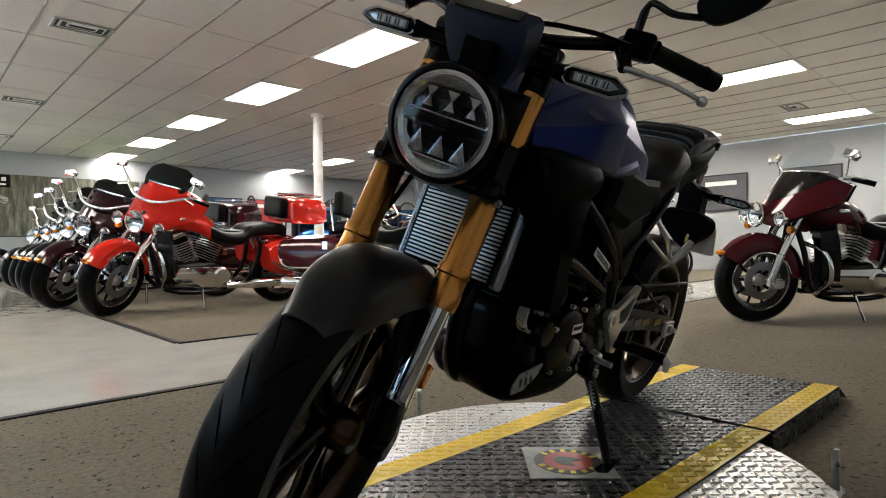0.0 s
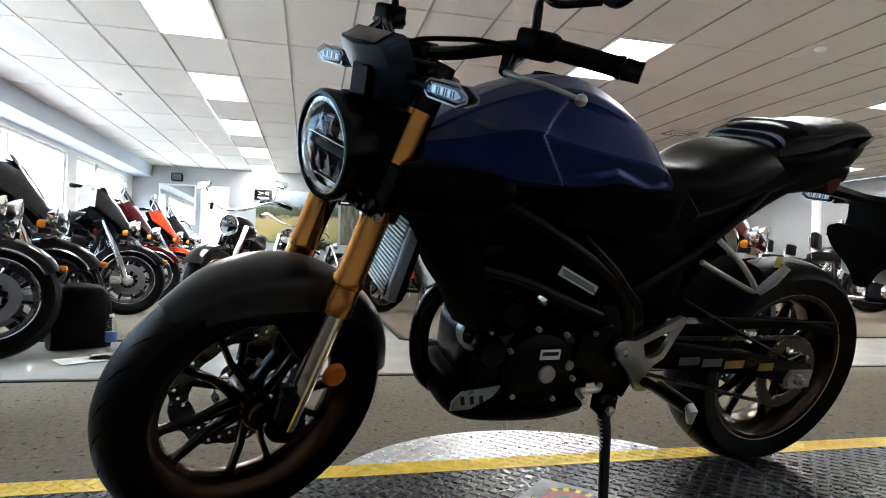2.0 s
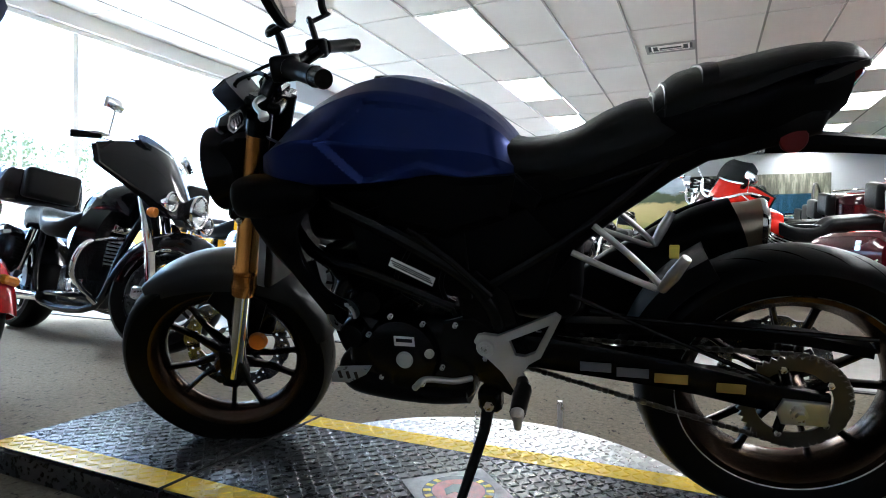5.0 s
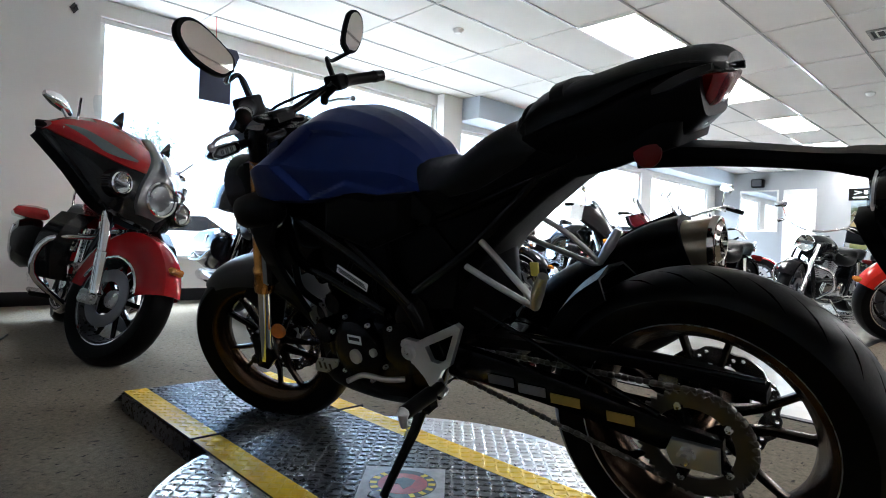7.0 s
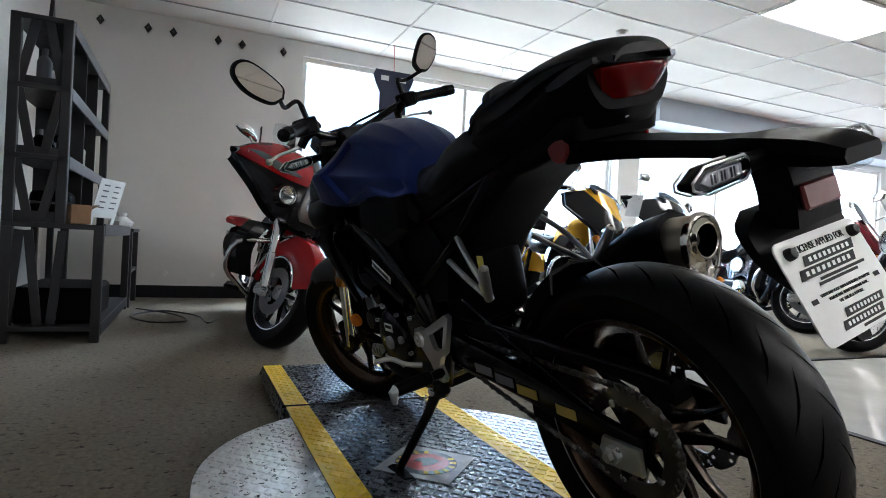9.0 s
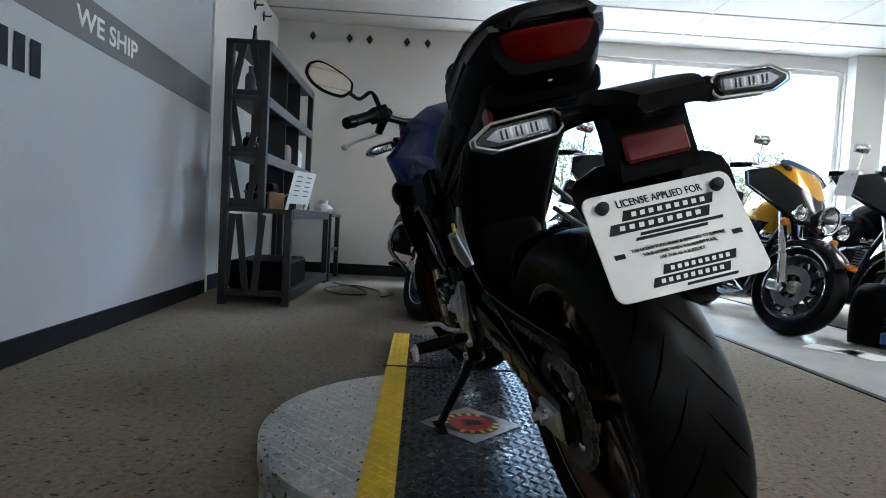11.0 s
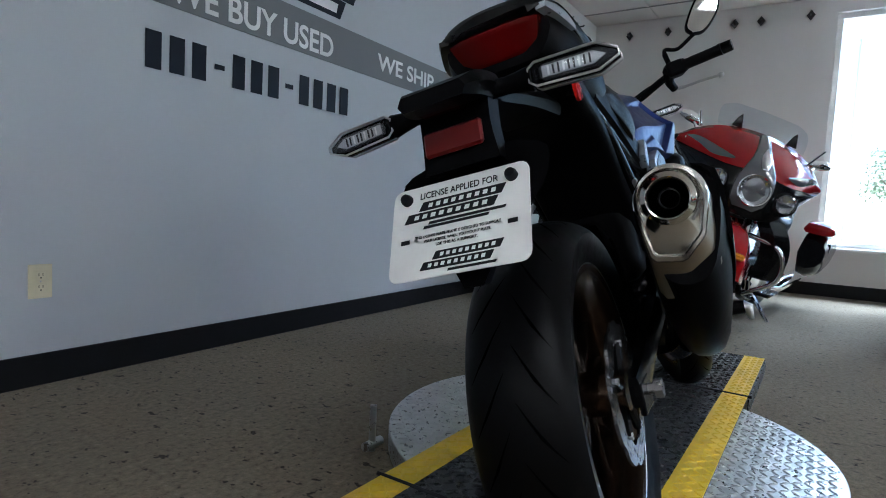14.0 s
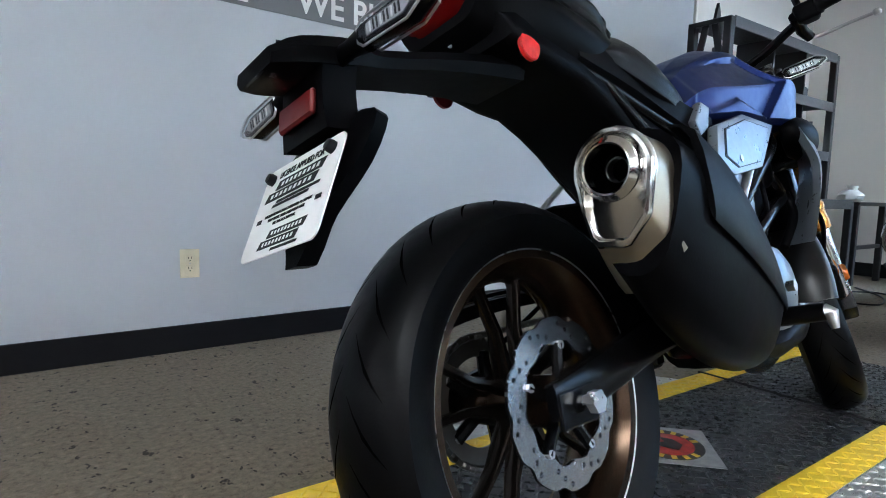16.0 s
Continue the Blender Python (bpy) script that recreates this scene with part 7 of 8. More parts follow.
    if not fairing and screen:
        sc = []
        for x, w, z in ((-0.10, 0.18, 0.98), (-0.15, 0.24, 1.12), (-0.22, 0.24, 1.28), (-0.26, 0.14, 1.38)):
            sc.append([(x - 0.35 * (abs(u) * w) ** 1.5, u * w, z) for u in (-1, -0.5, 0, 0.5, 1)] + [(x - 0.006 - 0.35 * (abs(u) * w) ** 1.5, u * w, z) for u in (1, 0.5, 0, -0.5, -1)])
        part("windscreen", skin(sc, 1, 2), screen, root, "tall clear windscreen", True, S)
    if tag:
        part("price_tag", box(0.14, 0.003, 0.20, (-0.40, -0.385, 1.00), 0.0), "white_label", root, "white price card", False, S)
    tagged(root, label, "motorcycle", "parked motorcycles")
    return root


def spot(x, y, yaw):
    return pose(x, y, 0.0, 0, 0, yaw)


RED = paint("gloss_red", (0.29, 0.005, 0.007))
BRIGHT = paint("gloss_bright_red", (0.55, 0.018, 0.010))
MAROON = paint("gloss_maroon", (0.055, 0.003, 0.006))
BLACK = paint("gloss_black", (0.008, 0.008, 0.010))
YELLOW = paint("gloss_yellow", (0.72, 0.36, 0.012))
ORANGE = paint("gloss_orange", (0.60, 0.055, 0.014))
WHITE = paint("gloss_white", (0.66, 0.66, 0.64))
GREY = paint("gloss_grey", (0.16, 0.17, 0.18))

M["nacelle_grey"] = surf("pewter_grey_paint", (0.22, 0.22, 0.23), 0.16, 0.5, 0.05, coat=0.6, rough_var=0.02)
# the red tourer's nose: turned with the bars and leaning
NOSE = Matrix.Translation((2.29, -0.06, 0.835)) @ Matrix.Rotation(radians(204), 4, "Z") @ Matrix.Rotation(radians(-20), 4, "X")
big_bike("red touring motorcycle with grey lamp nacelle parked by the windows", RED, spot(2.16, 0.19, 174), lean=11, steer=28, skirt=0.15, trunk=False, reach=14, nose=NOSE)
big_bike("black touring motorcycle with chrome trim parked by the windows", BLACK, spot(2.24, -1.0, 172), lean=10, steer=28, tall=0.35, skirt=0.12, reach=20)
big_bike("yellow and black touring motorcycle parked by the windows", YELLOW, spot(2.26, -2.32, 172), second=YELLOW, edge=1.02, lean=9, steer=26, trunk=False, lower="blk_gloss", front=BLACK, tall=0.35)
big_bike("black touring motorcycle with a white price card", BLACK, spot(2.30, -3.15, 174), trunk=False, tag=True, steer=22, tall=0.4)
big_bike("black touring motorcycle with a price card in the window row", BLACK, spot(2.25, -4.75, 176), trunk=False, tag=True, steer=22, tall=0.4)
big_bike("maroon touring motorcycle with black screen in the window row", MAROON, spot(2.40, -6.2, 178), trunk=False, steer=20)
big_bike("orange touring motorcycle with black screen in the window row", ORANGE, spot(2.40, -7.5, 178), trunk=False, steer=20)
big_bike("black touring motorcycle far along the window row", BLACK, spot(2.45, -8.8, 182))
big_bike("red cruiser at the far end of the window row", RED, spot(2.45, -10.2, 182), fairing=False, trunk=False, screen=None)
big_bike("black bare cruiser with a round headlight at the lane's edge", BLACK, spot(1.40, -4.08, 86), fairing=False, trunk=False, bags=False, screen=None, steer=-24, backrest=False, setback=0.10, disc=True)
big_bike("black bare cruiser standing behind another at the lane's edge", BLACK, spot(1.02, -6.55, 80), fairing=False, trunk=False, bags=False, screen=None, steer=10, setback=0.08)
big_bike("small black motorcycle standing before the printed murals", BLACK, spot(-0.15, -13.2, 165), fairing=False, trunk=False, bags=False, screen=None, backrest=False)

big_bike("bright red touring motorcycle with a top box on the carpet's corner", BRIGHT, spot(-0.23, -5.22, 3) @ Matrix.Scale(1.08, 4), steer=32, tall=0.8, setback=0.20)
big_bike("dark maroon touring motorcycle in the tightly parked row", paint("gloss_dark_maroon", (0.020, 0.003, 0.005)), spot(-0.05, -6.42, 5) @ Matrix.Scale(1.08, 4), steer=32, tall=0.6, setback=0.20)
big_bike("black touring motorcycle in the tightly parked row", BLACK, spot(-0.10, -7.50, 6) @ Matrix.Scale(1.08, 4), steer=32, tall=0.6, setback=0.20)
big_bike("black touring motorcycle with clear screen in the tightly parked row", BLACK, spot(-0.20, -8.70, 6) @ Matrix.Scale(1.08, 4), screen="clear_screen", steer=30, setback=0.20)
big_bike("black touring motorcycle with chrome trim in the tightly parked row", BLACK, spot(-0.24, -9.75, 8) @ Matrix.Scale(1.08, 4), steer=30, tall=0.6, setback=0.20)
big_bike("black cruiser at the end of the tightly parked row", BLACK, spot(-0.26, -10.8, 14), fairing=False, steer=14, screen=None)

big_bike("maroon touring motorcycle with a clear screen on the open carpet", MAROON, spot(-3.62, -0.76, -32), screen="clear_screen", steer=-6, upper="blk_gloss", skirt=0.14)
big_bike("dark maroon touring motorcycle standing across the tiled lane", MAROON, spot(-2.35, -2.15, 118), steer=18, trunk=False, tall=0.5)
big_bike("red cruiser with saddlebags standing across the tiled lane", BRIGHT, spot(-3.6, -6.3, 40), fairing=False, trunk=False, screen=None)
big_bike("black cruiser with backrest across the tiled lane", BLACK, spot(-4.0, -4.6, 200), fairing=False, trunk=False, screen=None, tag=True)
big_bike("red touring motorcycle with black seat across the tiled lane", BRIGHT, spot(-5.0, -8.2, 15))
big_bike("black motorcycle with a white price card in the showroom", BLACK, spot(-6.8, -3.9, 120), fairing=False, trunk=False, bags=False, screen=None, tag=True)
big_bike("black cruiser near the round column", BLACK, spot(-7.4, -5.6, 110), fairing=False, trunk=False, screen=None)
big_bike("white and red motorcycle in the middle of the showroom", BRIGHT, spot(-8.6, -3.6, 150), fairing=False, trunk=False, bags=False, screen=None, second=WHITE, wire=True)
big_bike("black motorcycle at the back of the showroom", BLACK, spot(-9.2, -7.2, 100), fairing=False, trunk=False, screen=None)


# ---- lettering and fittings on the grey wall ----
def on_wall(x, z, y=-0.0045):
    """A place on the grey wall's face; x is metres along it from its free end, negative."""
    return gm @ Matrix.Translation((x - GW[0], y, z)) @ Matrix.Rotation(radians(90), 4, "X")


M["white_vinyl"] = surf("white_vinyl_lettering", (0.80, 0.80, 0.80), 0.5)
M["navy_vinyl"] = surf("navy_vinyl_lettering", (0.010, 0.014, 0.024), 0.55, spec=0.15)
for words, x, w, z, h in (("WE BUY USED", 0.20, 0.92, 1.432, 0.150), ("WE SHIP", 1.33, 0.60, 1.455, 0.128), ("NCE", -0.62, 0.30, 1.425, 0.150)):
    tagged(text_mesh(words, h, on_wall(x, z), "white_vinyl", None, "wall_lettering", 0.001, w, 0.018), "white vinyl words on the dark wall stripe", "lettering", kind="structure")
nb = empty("number_bars", on_wall(0.215, 1.185))
for k in range(12):
    if k in (3, 7):
        part("bar", prism([(-0.024, -0.010), (0.024, -0.010), (0.024, 0.010), (-0.024, 0.010)], 0.002, "Z"), "navy_vinyl", nb, "", False, Matrix.Translation((-0.535 + k * 0.0975, 0, 0)))
    else:
        part("bar", prism([(-0.032, -0.070), (0.032, -0.070), (0.032, 0.070), (-0.032, 0.070)], 0.002, "Z"), "navy_vinyl", nb, "", False, Matrix.Translation((-0.535 + k * 0.0975, 0, 0)))
tagged(nb, "row of plain dark bars on the grey wall", "lettering", kind="structure")
lg = empty("wall_logo", on_wall(0.30, 1.64))
part("logo_banner", prism([(-0.48, -0.045), (0.40, -0.045), (0.42, 0.0), (0.44, 0.05), (-0.46, 0.05)], 0.002, "Z"), "navy_vinyl", lg)
part("logo_bar", prism([(-0.44, -0.022), (0.37, -0.022), (0.38, 0.026), (-0.43, 0.026)], 0.003, "Z"), "white_vinyl", lg)
part("logo_banner", prism([(-0.10, 0.055), (0.50, 0.055), (0.54, 0.14), (-0.06, 0.14)], 0.002, "Z"), "navy_vinyl", lg)
part("logo_bar", prism([(-0.06, 0.072), (0.46, 0.072), (0.48, 0.118), (-0.04, 0.118)], 0.003, "Z"), paint("lime_vinyl", (0.45, 0.55, 0.03), 0.5), lg)
tagged(lg, "dealer logo drawn as plain dark, white and lime shapes", "logo", kind="structure")


def power_outlet(m):
    ob = empty("power_outlet", m)
    iv = "ivory"
    M[iv] = surf("ivory_plastic", (0.68, 0.62, 0.44), 0.35)
    part("cover_plate", box(0.072, 0.112, 0.005, (0, 0, 0.0025), 0.002), iv, ob)
    for s in (-1, 1):
        sk = part("socket", box(0.034, 0.028, 0.003, (0, s * 0.020, 0.0065), 0.001), iv, ob)
        for u in (-0.006, 0.006):
            part("slot", box(0.002, 0.009, 0.0006, (u, s * 0.020 + 0.003, 0.0083)), "ink", sk)
        part("ground_hole", box(0.004, 0.004, 0.0006, (0, s * 0.020 - 0.008, 0.0083)), "ink", sk)
    part("screw", lathe([(0.0, 0.0065), (0.003, 0.006), (0.003, 0.004)], 10, "Z"), "steel", ob)
    tagged(ob, "ivory double power outlet low on the grey wall", "power outlet")


power_outlet(on_wall(-0.70, 0.345, -0.0005))


# ---- corner by the white wall ----
M["gunmetal"] = surf("grey_painted_steel", (0.07, 0.07, 0.075), 0.4)


def steel_rack():
    """A black rack: a wide bench below and a narrow shelf tower on it, the ends cut out in crossed bars."""
    ob = empty("steel_rack", pose(2.36, 1.07, 0))
    DX, BY = 1.62, 0.48
    def post(x, y, z0, z1, w=0.05):
        part("post", box(w, w, z1 - z0, (x, y, (z0 + z1) / 2), 0.004), "dark_metal", ob)
    for x in (0.025, DX - 0.025):
        post(x, 0.025, 0.0, 0.64)
        post(x, BY - 0.025, 0.0, 0.64)
        post(x, 0.215, 0.66, 1.78)
        post(x, BY - 0.025, 0.66, 1.78)
    for z, y0 in ((0.08, 0), (0.65, 0), (1.02, 0.19), (1.40, 0.19), (1.77, 0.19)):
        part("shelf", box(DX, BY - y0, 0.03, (DX / 2, (y0 + BY) / 2, z), 0.004), "dark_metal", ob)
        part("shelf_lip", box(DX - 0.1, 0.012, 0.07, (DX / 2, y0 + 0.004, z - 0.012), 0.003), "gunmetal" if z > 0.7 else "dark_metal", ob)
    for x in (0.62, 1.10):
        part("divider", box(0.014, BY - 0.215, 1.08, (x, (0.205 + BY) / 2, 1.21)), "dark_metal", ob)
    def bar(a, b, w=0.045):
        a, b = Vector(a), Vector(b)
        d = b - a
        part("lattice_bar", box(0.012, w, d.length, (a + b) / 2, 0.002, rot=Vector((0, 0, 1)).rotation_difference(d).to_matrix()), "dark_metal", ob)
    for z0, z1 in ((0.68, 1.02), (1.03, 1.40), (1.41, 1.76)):
        for a, b in ((0.235, 0.305), (0.435, 0.365)):
            bar((0.02, a, z0 if z0 > 1.2 else z1), (0.02, b, z1 if z0 > 1.2 else z0))
        bar((0.022, 0.20, z0 + 0.01), (0.022, 0.47, z0 + 0.01), 0.07)
    for a, b in ((0.24, 0.20), (0.30, 0.36), (0.44, 0.40)):
        bar((0.02, a, 0.10), (0.02, b, 0.62))
    part("finial", prism([(0.0, 0.0), (0.06, 0.0), (0.05, 0.05), (0.03, 0.10), (0.015, 0.06)], 0.02, "Y", 0, 0.003), "dark_metal", ob, "", False, Matrix.Translation((0.0, 0.30, 1.785)))
    part("crate", box(0.70, 0.40, 0.20, (0.42, 0.24, 0.20), 0.02), "blk_plastic", ob, "black crate on the lowest shelf")
    return tagged(ob, "tall black steel rack with crossed end bars against the wall", "rack")


steel_rack()
M["card"] = surf("brown_cardboard", (0.36, 0.22, 0.12), 0.8, 0, 0.15, 12)
M["paper"] = surf("white_paper", (0.72, 0.72, 0.70), 0.7)


def rack_items():
    rnd = random.Random(4)
    for z, ys in ((1.035, 0.34), (1.415, 0.34)):
        x = 2.44
        while x < 3.85:
            h, r = rnd.uniform(0.10, 0.24), rnd.uniform(0.03, 0.05)
            ob = part("bottle", lathe([(0.0, 0.0), (r, 0.002), (r, h * 0.68), (r * 0.75, h * 0.78), (r * 0.38, h * 0.86), (r * 0.38, h), (0.0, h)], 18, "Z"), rnd.choice(["blk_plastic", "grey_ink", "white_label", "blk_plastic"]), None, "", True, pose(x, 1.07 + ys + rnd.uniform(-0.04, 0.04), z))
            part("cap", lathe([(0.0, h + 0.012), (r * 0.42, h + 0.010), (r * 0.42, h - 0.02)], 14, "Z"), "grey_ink", ob)
            tagged(ob, "small bottle of workshop fluid on the rack shelf", "bottle", "bottles on the rack")
            x += rnd.uniform(0.10, 0.26)
    bx = part("cardboard_box", box(0.13, 0.10, 0.11, (0, 0, 0.055), 0.003), "card", None, "", False, pose(2.52, 1.22, 0.667, 0, 0, 20))
    part("flap", box(0.13, 0.05, 0.003, (0, -0.07, 0.10), rot=Euler((radians(-35), 0, 0)).to_matrix()), "card", bx)
    tagged(bx, "small open brown cardboard box on the rack bench", "box")
    cd = part("price_board", prism([(-0.15, 0.0), (-0.11, 0.0), (-0.11, 0.05), (0.11, 0.05), (0.11, 0.0), (0.15, 0.0), (0.15, 0.30), (-0.15, 0.30)], 0.004, "Y", 0, 0.001), "paper", None, "", False, pose(2.86, 1.15, 0.667, 14, 0, -20))
    for k in range(5):
        for s in (-1, 1):
            part("print_bar", box(0.07, 0.0008, 0.008, (s * 0.065, -0.0026, 0.26 - k * 0.036)), "grey_ink", cd)
    tagged(cd, "white printed price board leaning on the rack bench", "sign")
    hn = part("chrome_part", tube(smooth_path([(0, 0, 0.03), (0.05, 0.02, 0.09), (0.12, 0.0, 0.11), (0.17, 0.03, 0.06), (0.20, 0.02, 0.03)], 5), 0.026, 12), "chrome", None, "", True, pose(2.42, 1.32, 1.037))
    tagged(hn, "chrome motorcycle part lying on the rack shelf", "chrome part")
    hm = part("dark_case", box(0.30, 0.22, 0.20, (0, 0, 0.10), 0.05, seg=3), "blk_plastic", None, "", True, pose(2.95, 1.42, 0.667))
    part("case_band", box(0.305, 0.225, 0.02, (0, 0, 0.12), 0.005), "grey_ink", hm)
    tagged(hm, "dark rounded case on the rack bench", "case")


rack_items()


def low_table():
    ob = empty("low_table", pose(4.02, 1.05, 0))
    part("top", box(0.62, 0.72, 0.03, (0.31, 0.36, 0.645), 0.006), "dark_metal", ob)
    for x in (0.03, 0.59):
        for y in (0.03, 0.69):
            part("leg", box(0.045, 0.045, 0.63, (x, y, 0.315), 0.004), "dark_metal", ob)
    part("rail", box(0.54, 0.03, 0.03, (0.31, 0.03, 0.30)), "dark_metal", ob)
    tagged(ob, "low black metal table beside the rack", "table")
    rnd = random.Random(12)
    folds = [[(r * (1 + rnd.uniform(-0.22, 0.22)) * math.cos(k * math.tau / 14) * 1.15, r * (1 + rnd.uniform(-0.22, 0.22)) * math.sin(k * math.tau / 14), z + rnd.uniform(-0.008, 0.008)) for k in range(14)] for r, z in ((0.055, 0.010), (0.095, 0.022), (0.088, 0.052), (0.055, 0.080), (0.030, 0.095), (0.042, 0.125))]
    bg = part("plastic_bag", loft(folds), "paper", None, "", True, pose(4.16, 1.16, 0.661))
    tagged(bg, "crumpled white plastic bag on the low table", "bag")



low_table()
cb = part("power_cable", tube(smooth_path([(3.95, 1.0, 0.006), (3.6, 0.72, 0.006), (3.2, 0.62, 0.006), (3.15, 0.85, 0.006), (3.5, 1.0, 0.006), (3.8, 0.80, 0.006), (3.5, 0.55, 0.006), (3.1, 0.48, 0.006), (3.3, 0.40, 0.006)], 8), 0.006, 8), "base", None, "", True)
tagged(cb, "coiled black power cable lying on the carpet", "cable")

# black lozenge hooks along the top of the walls
def wall_hook(m):
    ob = part("wall_hook", prism([(-0.036, 0), (0, -0.05), (0.036, 0), (0, 0.05)], 0.012, "X", -0.007, 0.003), "dark_metal", None, "", False, m)
    part("peg", tube([(-0.012, 0, 0), (-0.075, 0, 0.0), (-0.080, 0, 0.012)], 0.008, 8), "dark_metal", ob, "", True)
    return tagged(ob, "black lozenge-shaped display hook high on the white wall", "hook", "wall hooks")


h0 = wall_hook(pose(WX - 0.001, 1.48, 2.60))
for yy in (1.08, 0.86, 0.45, 0.22, -0.19):
    copy_thing(h0, pose(WX - 0.001, yy, 2.60))
for xx in (3.25, 3.62, 4.0, 4.3):
    copy_thing(h0, pose(xx, 1.859, 2.58, 0, 0, 90))
for yy in (0.83, 0.40):
    tagged(part("wall_bracket", prism([(-0.03, 0), (0, -0.035), (0.03, 0), (0, 0.035)], 0.008, "X", -0.005, 0.002), "white_trim", None, "", False, pose(WX - 0.001, yy, 0.24)), "white blank wall plate low on the white wall", "wall plate")


def hanging_sign():
    """A dark blue seat-shaped display card on a red wire in the window."""
    ob = empty("hanging_display", pose(4.5, -1.29, 0))
    out = [(-0.15, 1.94), (0.15, 1.94), (0.15, 2.24), (0.20, 2.34), (0.225, 2.42), (0.20, 2.48), (-0.20, 2.48), (-0.225, 2.42), (-0.20, 2.34), (-0.15, 2.24)]
    navy = surf("navy_board", (0.02, 0.025, 0.06), 0.5)
    part("board", prism(out, 0.02, "X", 0, 0.004), navy, ob)
    for yy in (-0.09, 0.10):
        for sx in (-1, 1):
            part("white_mark", box(0.002, 0.085, 0.05, (sx * 0.0115, yy, 2.395)), "white_label", ob)
    part("wire", tube([(0, 0, 2.48), (0, 0.01, CEIL)], 0.003, 6), paint("red_wire", (0.5, 0.02, 0.02), 0.4), ob, "thin red hanging wire")
    tagged(ob, "dark blue display board hanging on a wire before the window", "hanging sign")


hanging_sign()

# small things on the ceiling
def detector(x, y):
    return tagged(part("smoke_detector", lathe([(0.0, -0.035), (0.03, -0.034), (0.045, -0.02), (0.055, -0.004), (0.055, 0.002)], 20, "Z"), "white_trim", None, "", True, pose(x, y, CEIL)), "small round white detector on the ceiling", "detector", "ceiling detectors")


d0 = detector(2.95, -3.0)
for x, y in ((3.2, -7.5), (0.5, -7.8), (-4.2, -3.4), (-1.3, -3.0), (-6.0, -2.4)):
    copy_thing(d0, pose(x, y, CEIL))
wr = part("hanging_hook", tube(smooth_path([(0, 0, 0), (0.02, 0.0, -0.05), (0.10, 0.02, -0.08), (0.16, 0.02, -0.03), (0.17, 0.02, -0.10)], 5), 0.004, 6), "white_trim", None, "", True, pose(4.3, -2.6, CEIL))
tagged(wr, "bent wire hook hanging from the ceiling grid", "hook")

# far wall: pictures, door, mirror, loudspeaker
def landscape():
    m, nt, p, lk = nodes_of("printed_landscape")
    tc = nt.nodes.new("ShaderNodeTexCoord")
    sep = nt.nodes.new("ShaderNodeSeparateXYZ")
    lk.new(tc.outputs["Object"], sep.inputs[0])
    n1 = noise_tex(nt, coords(nt, (1.2, 1.2, 2.2)), 2.0, 5.0)
    add = nt.nodes.new("ShaderNodeMath")
    add.operation = "MULTIPLY_ADD"
    lk.new(n1, add.inputs[0])
    add.inputs[1].default_value = 0.30
    up = nt.nodes.new("ShaderNodeMath")
    up.operation = "MULTIPLY"
    up.inputs[1].default_value = 0.62
    lk.new(sep.outputs[2], up.inputs[0])
    lk.new(up.outputs[0], add.inputs[2])
    lk.new(ramp(nt, add.outputs[0], [(0.14, (0.10, 0.13, 0.03)), (0.28, (0.30, 0.26, 0.09)), (0.54, (0.36, 0.29, 0.13)), (0.59, (0.03, 0.05, 0.02)), (0.70, (0.05, 0.07, 0.03)), (0.76, (0.26, 0.32, 0.38)), (0.95, (0.55, 0.62, 0.70))]), p.inputs["Base Color"])
    p.inputs["Roughness"].default_value = 0.5
    return m


def logs():
    m, nt, p, lk = nodes_of("printed_woodland")
    n1 = noise_tex(nt, coords(nt, (5.0, 5.0, 0.8)), 2.4, 6.0, 0.7)
    lk.new(ramp(nt, n1, [(0.3, (0.02, 0.025, 0.015)), (0.5, (0.10, 0.10, 0.07)), (0.7, (0.26, 0.25, 0.20))]), p.inputs["Base Color"])
    p.inputs["Roughness"].default_value = 0.5
    return m


for x0, x1, z0, z1, mat, lab in ((-0.15, 1.95, 0.93, 2.28, landscape(), "wide printed mural of trees on a grassy plain"), (-3.1, -0.22, 0.93, 2.25, logs(), "wide printed mural of dark woodland trunks")):
    ob = part("wall_mural", box(x1 - x0, 0.02, z1 - z0, (0, 0, (z1 - z0) / 2), 0.002), mat, None, "", False, pose((x0 + x1) / 2, FY + 0.0105, z0))
    part("mural_edge", box(x1 - x0 + 0.02, 0.012, 0.02, (0, 0, -0.011)), "dark_metal", ob)
    tagged(ob, lab, "mural")


def brand_sign(x, z, w=0.44, h=0.27, y=FY + 0.03):
    ob = part("sign_board", box(w, 0.03, h, (0, 0, 0), 0.006), "blk_gloss", None, "", False, pose(x, y, z))
    part("sign_shape", prism([(-0.14, 0.0), (-0.06, 0.0), (-0.06, 0.08), (-0.14, 0.08)], 0.004, "Y", 0.017), "white_label", ob)
    part("sign_shape", prism([(-0.04, 0.04), (0.10, 0.08), (0.14, 0.08), (0.02, 0.035), (0.14, 0.0), (0.10, 0.0)], 0.004, "Y", 0.017), "white_label", ob)
    part("sign_bar", box(0.28, 0.004, 0.03, (0, 0.017, -0.07)), "white_label", ob)
    tagged(ob, "small black sign with a plain white emblem on the wall", "sign", "black wall signs")


brand_sign(1.78, 2.14)
brand_sign(-0.35, 2.10)
brand_sign(-7.2, 2.0, 0.9, 0.4)


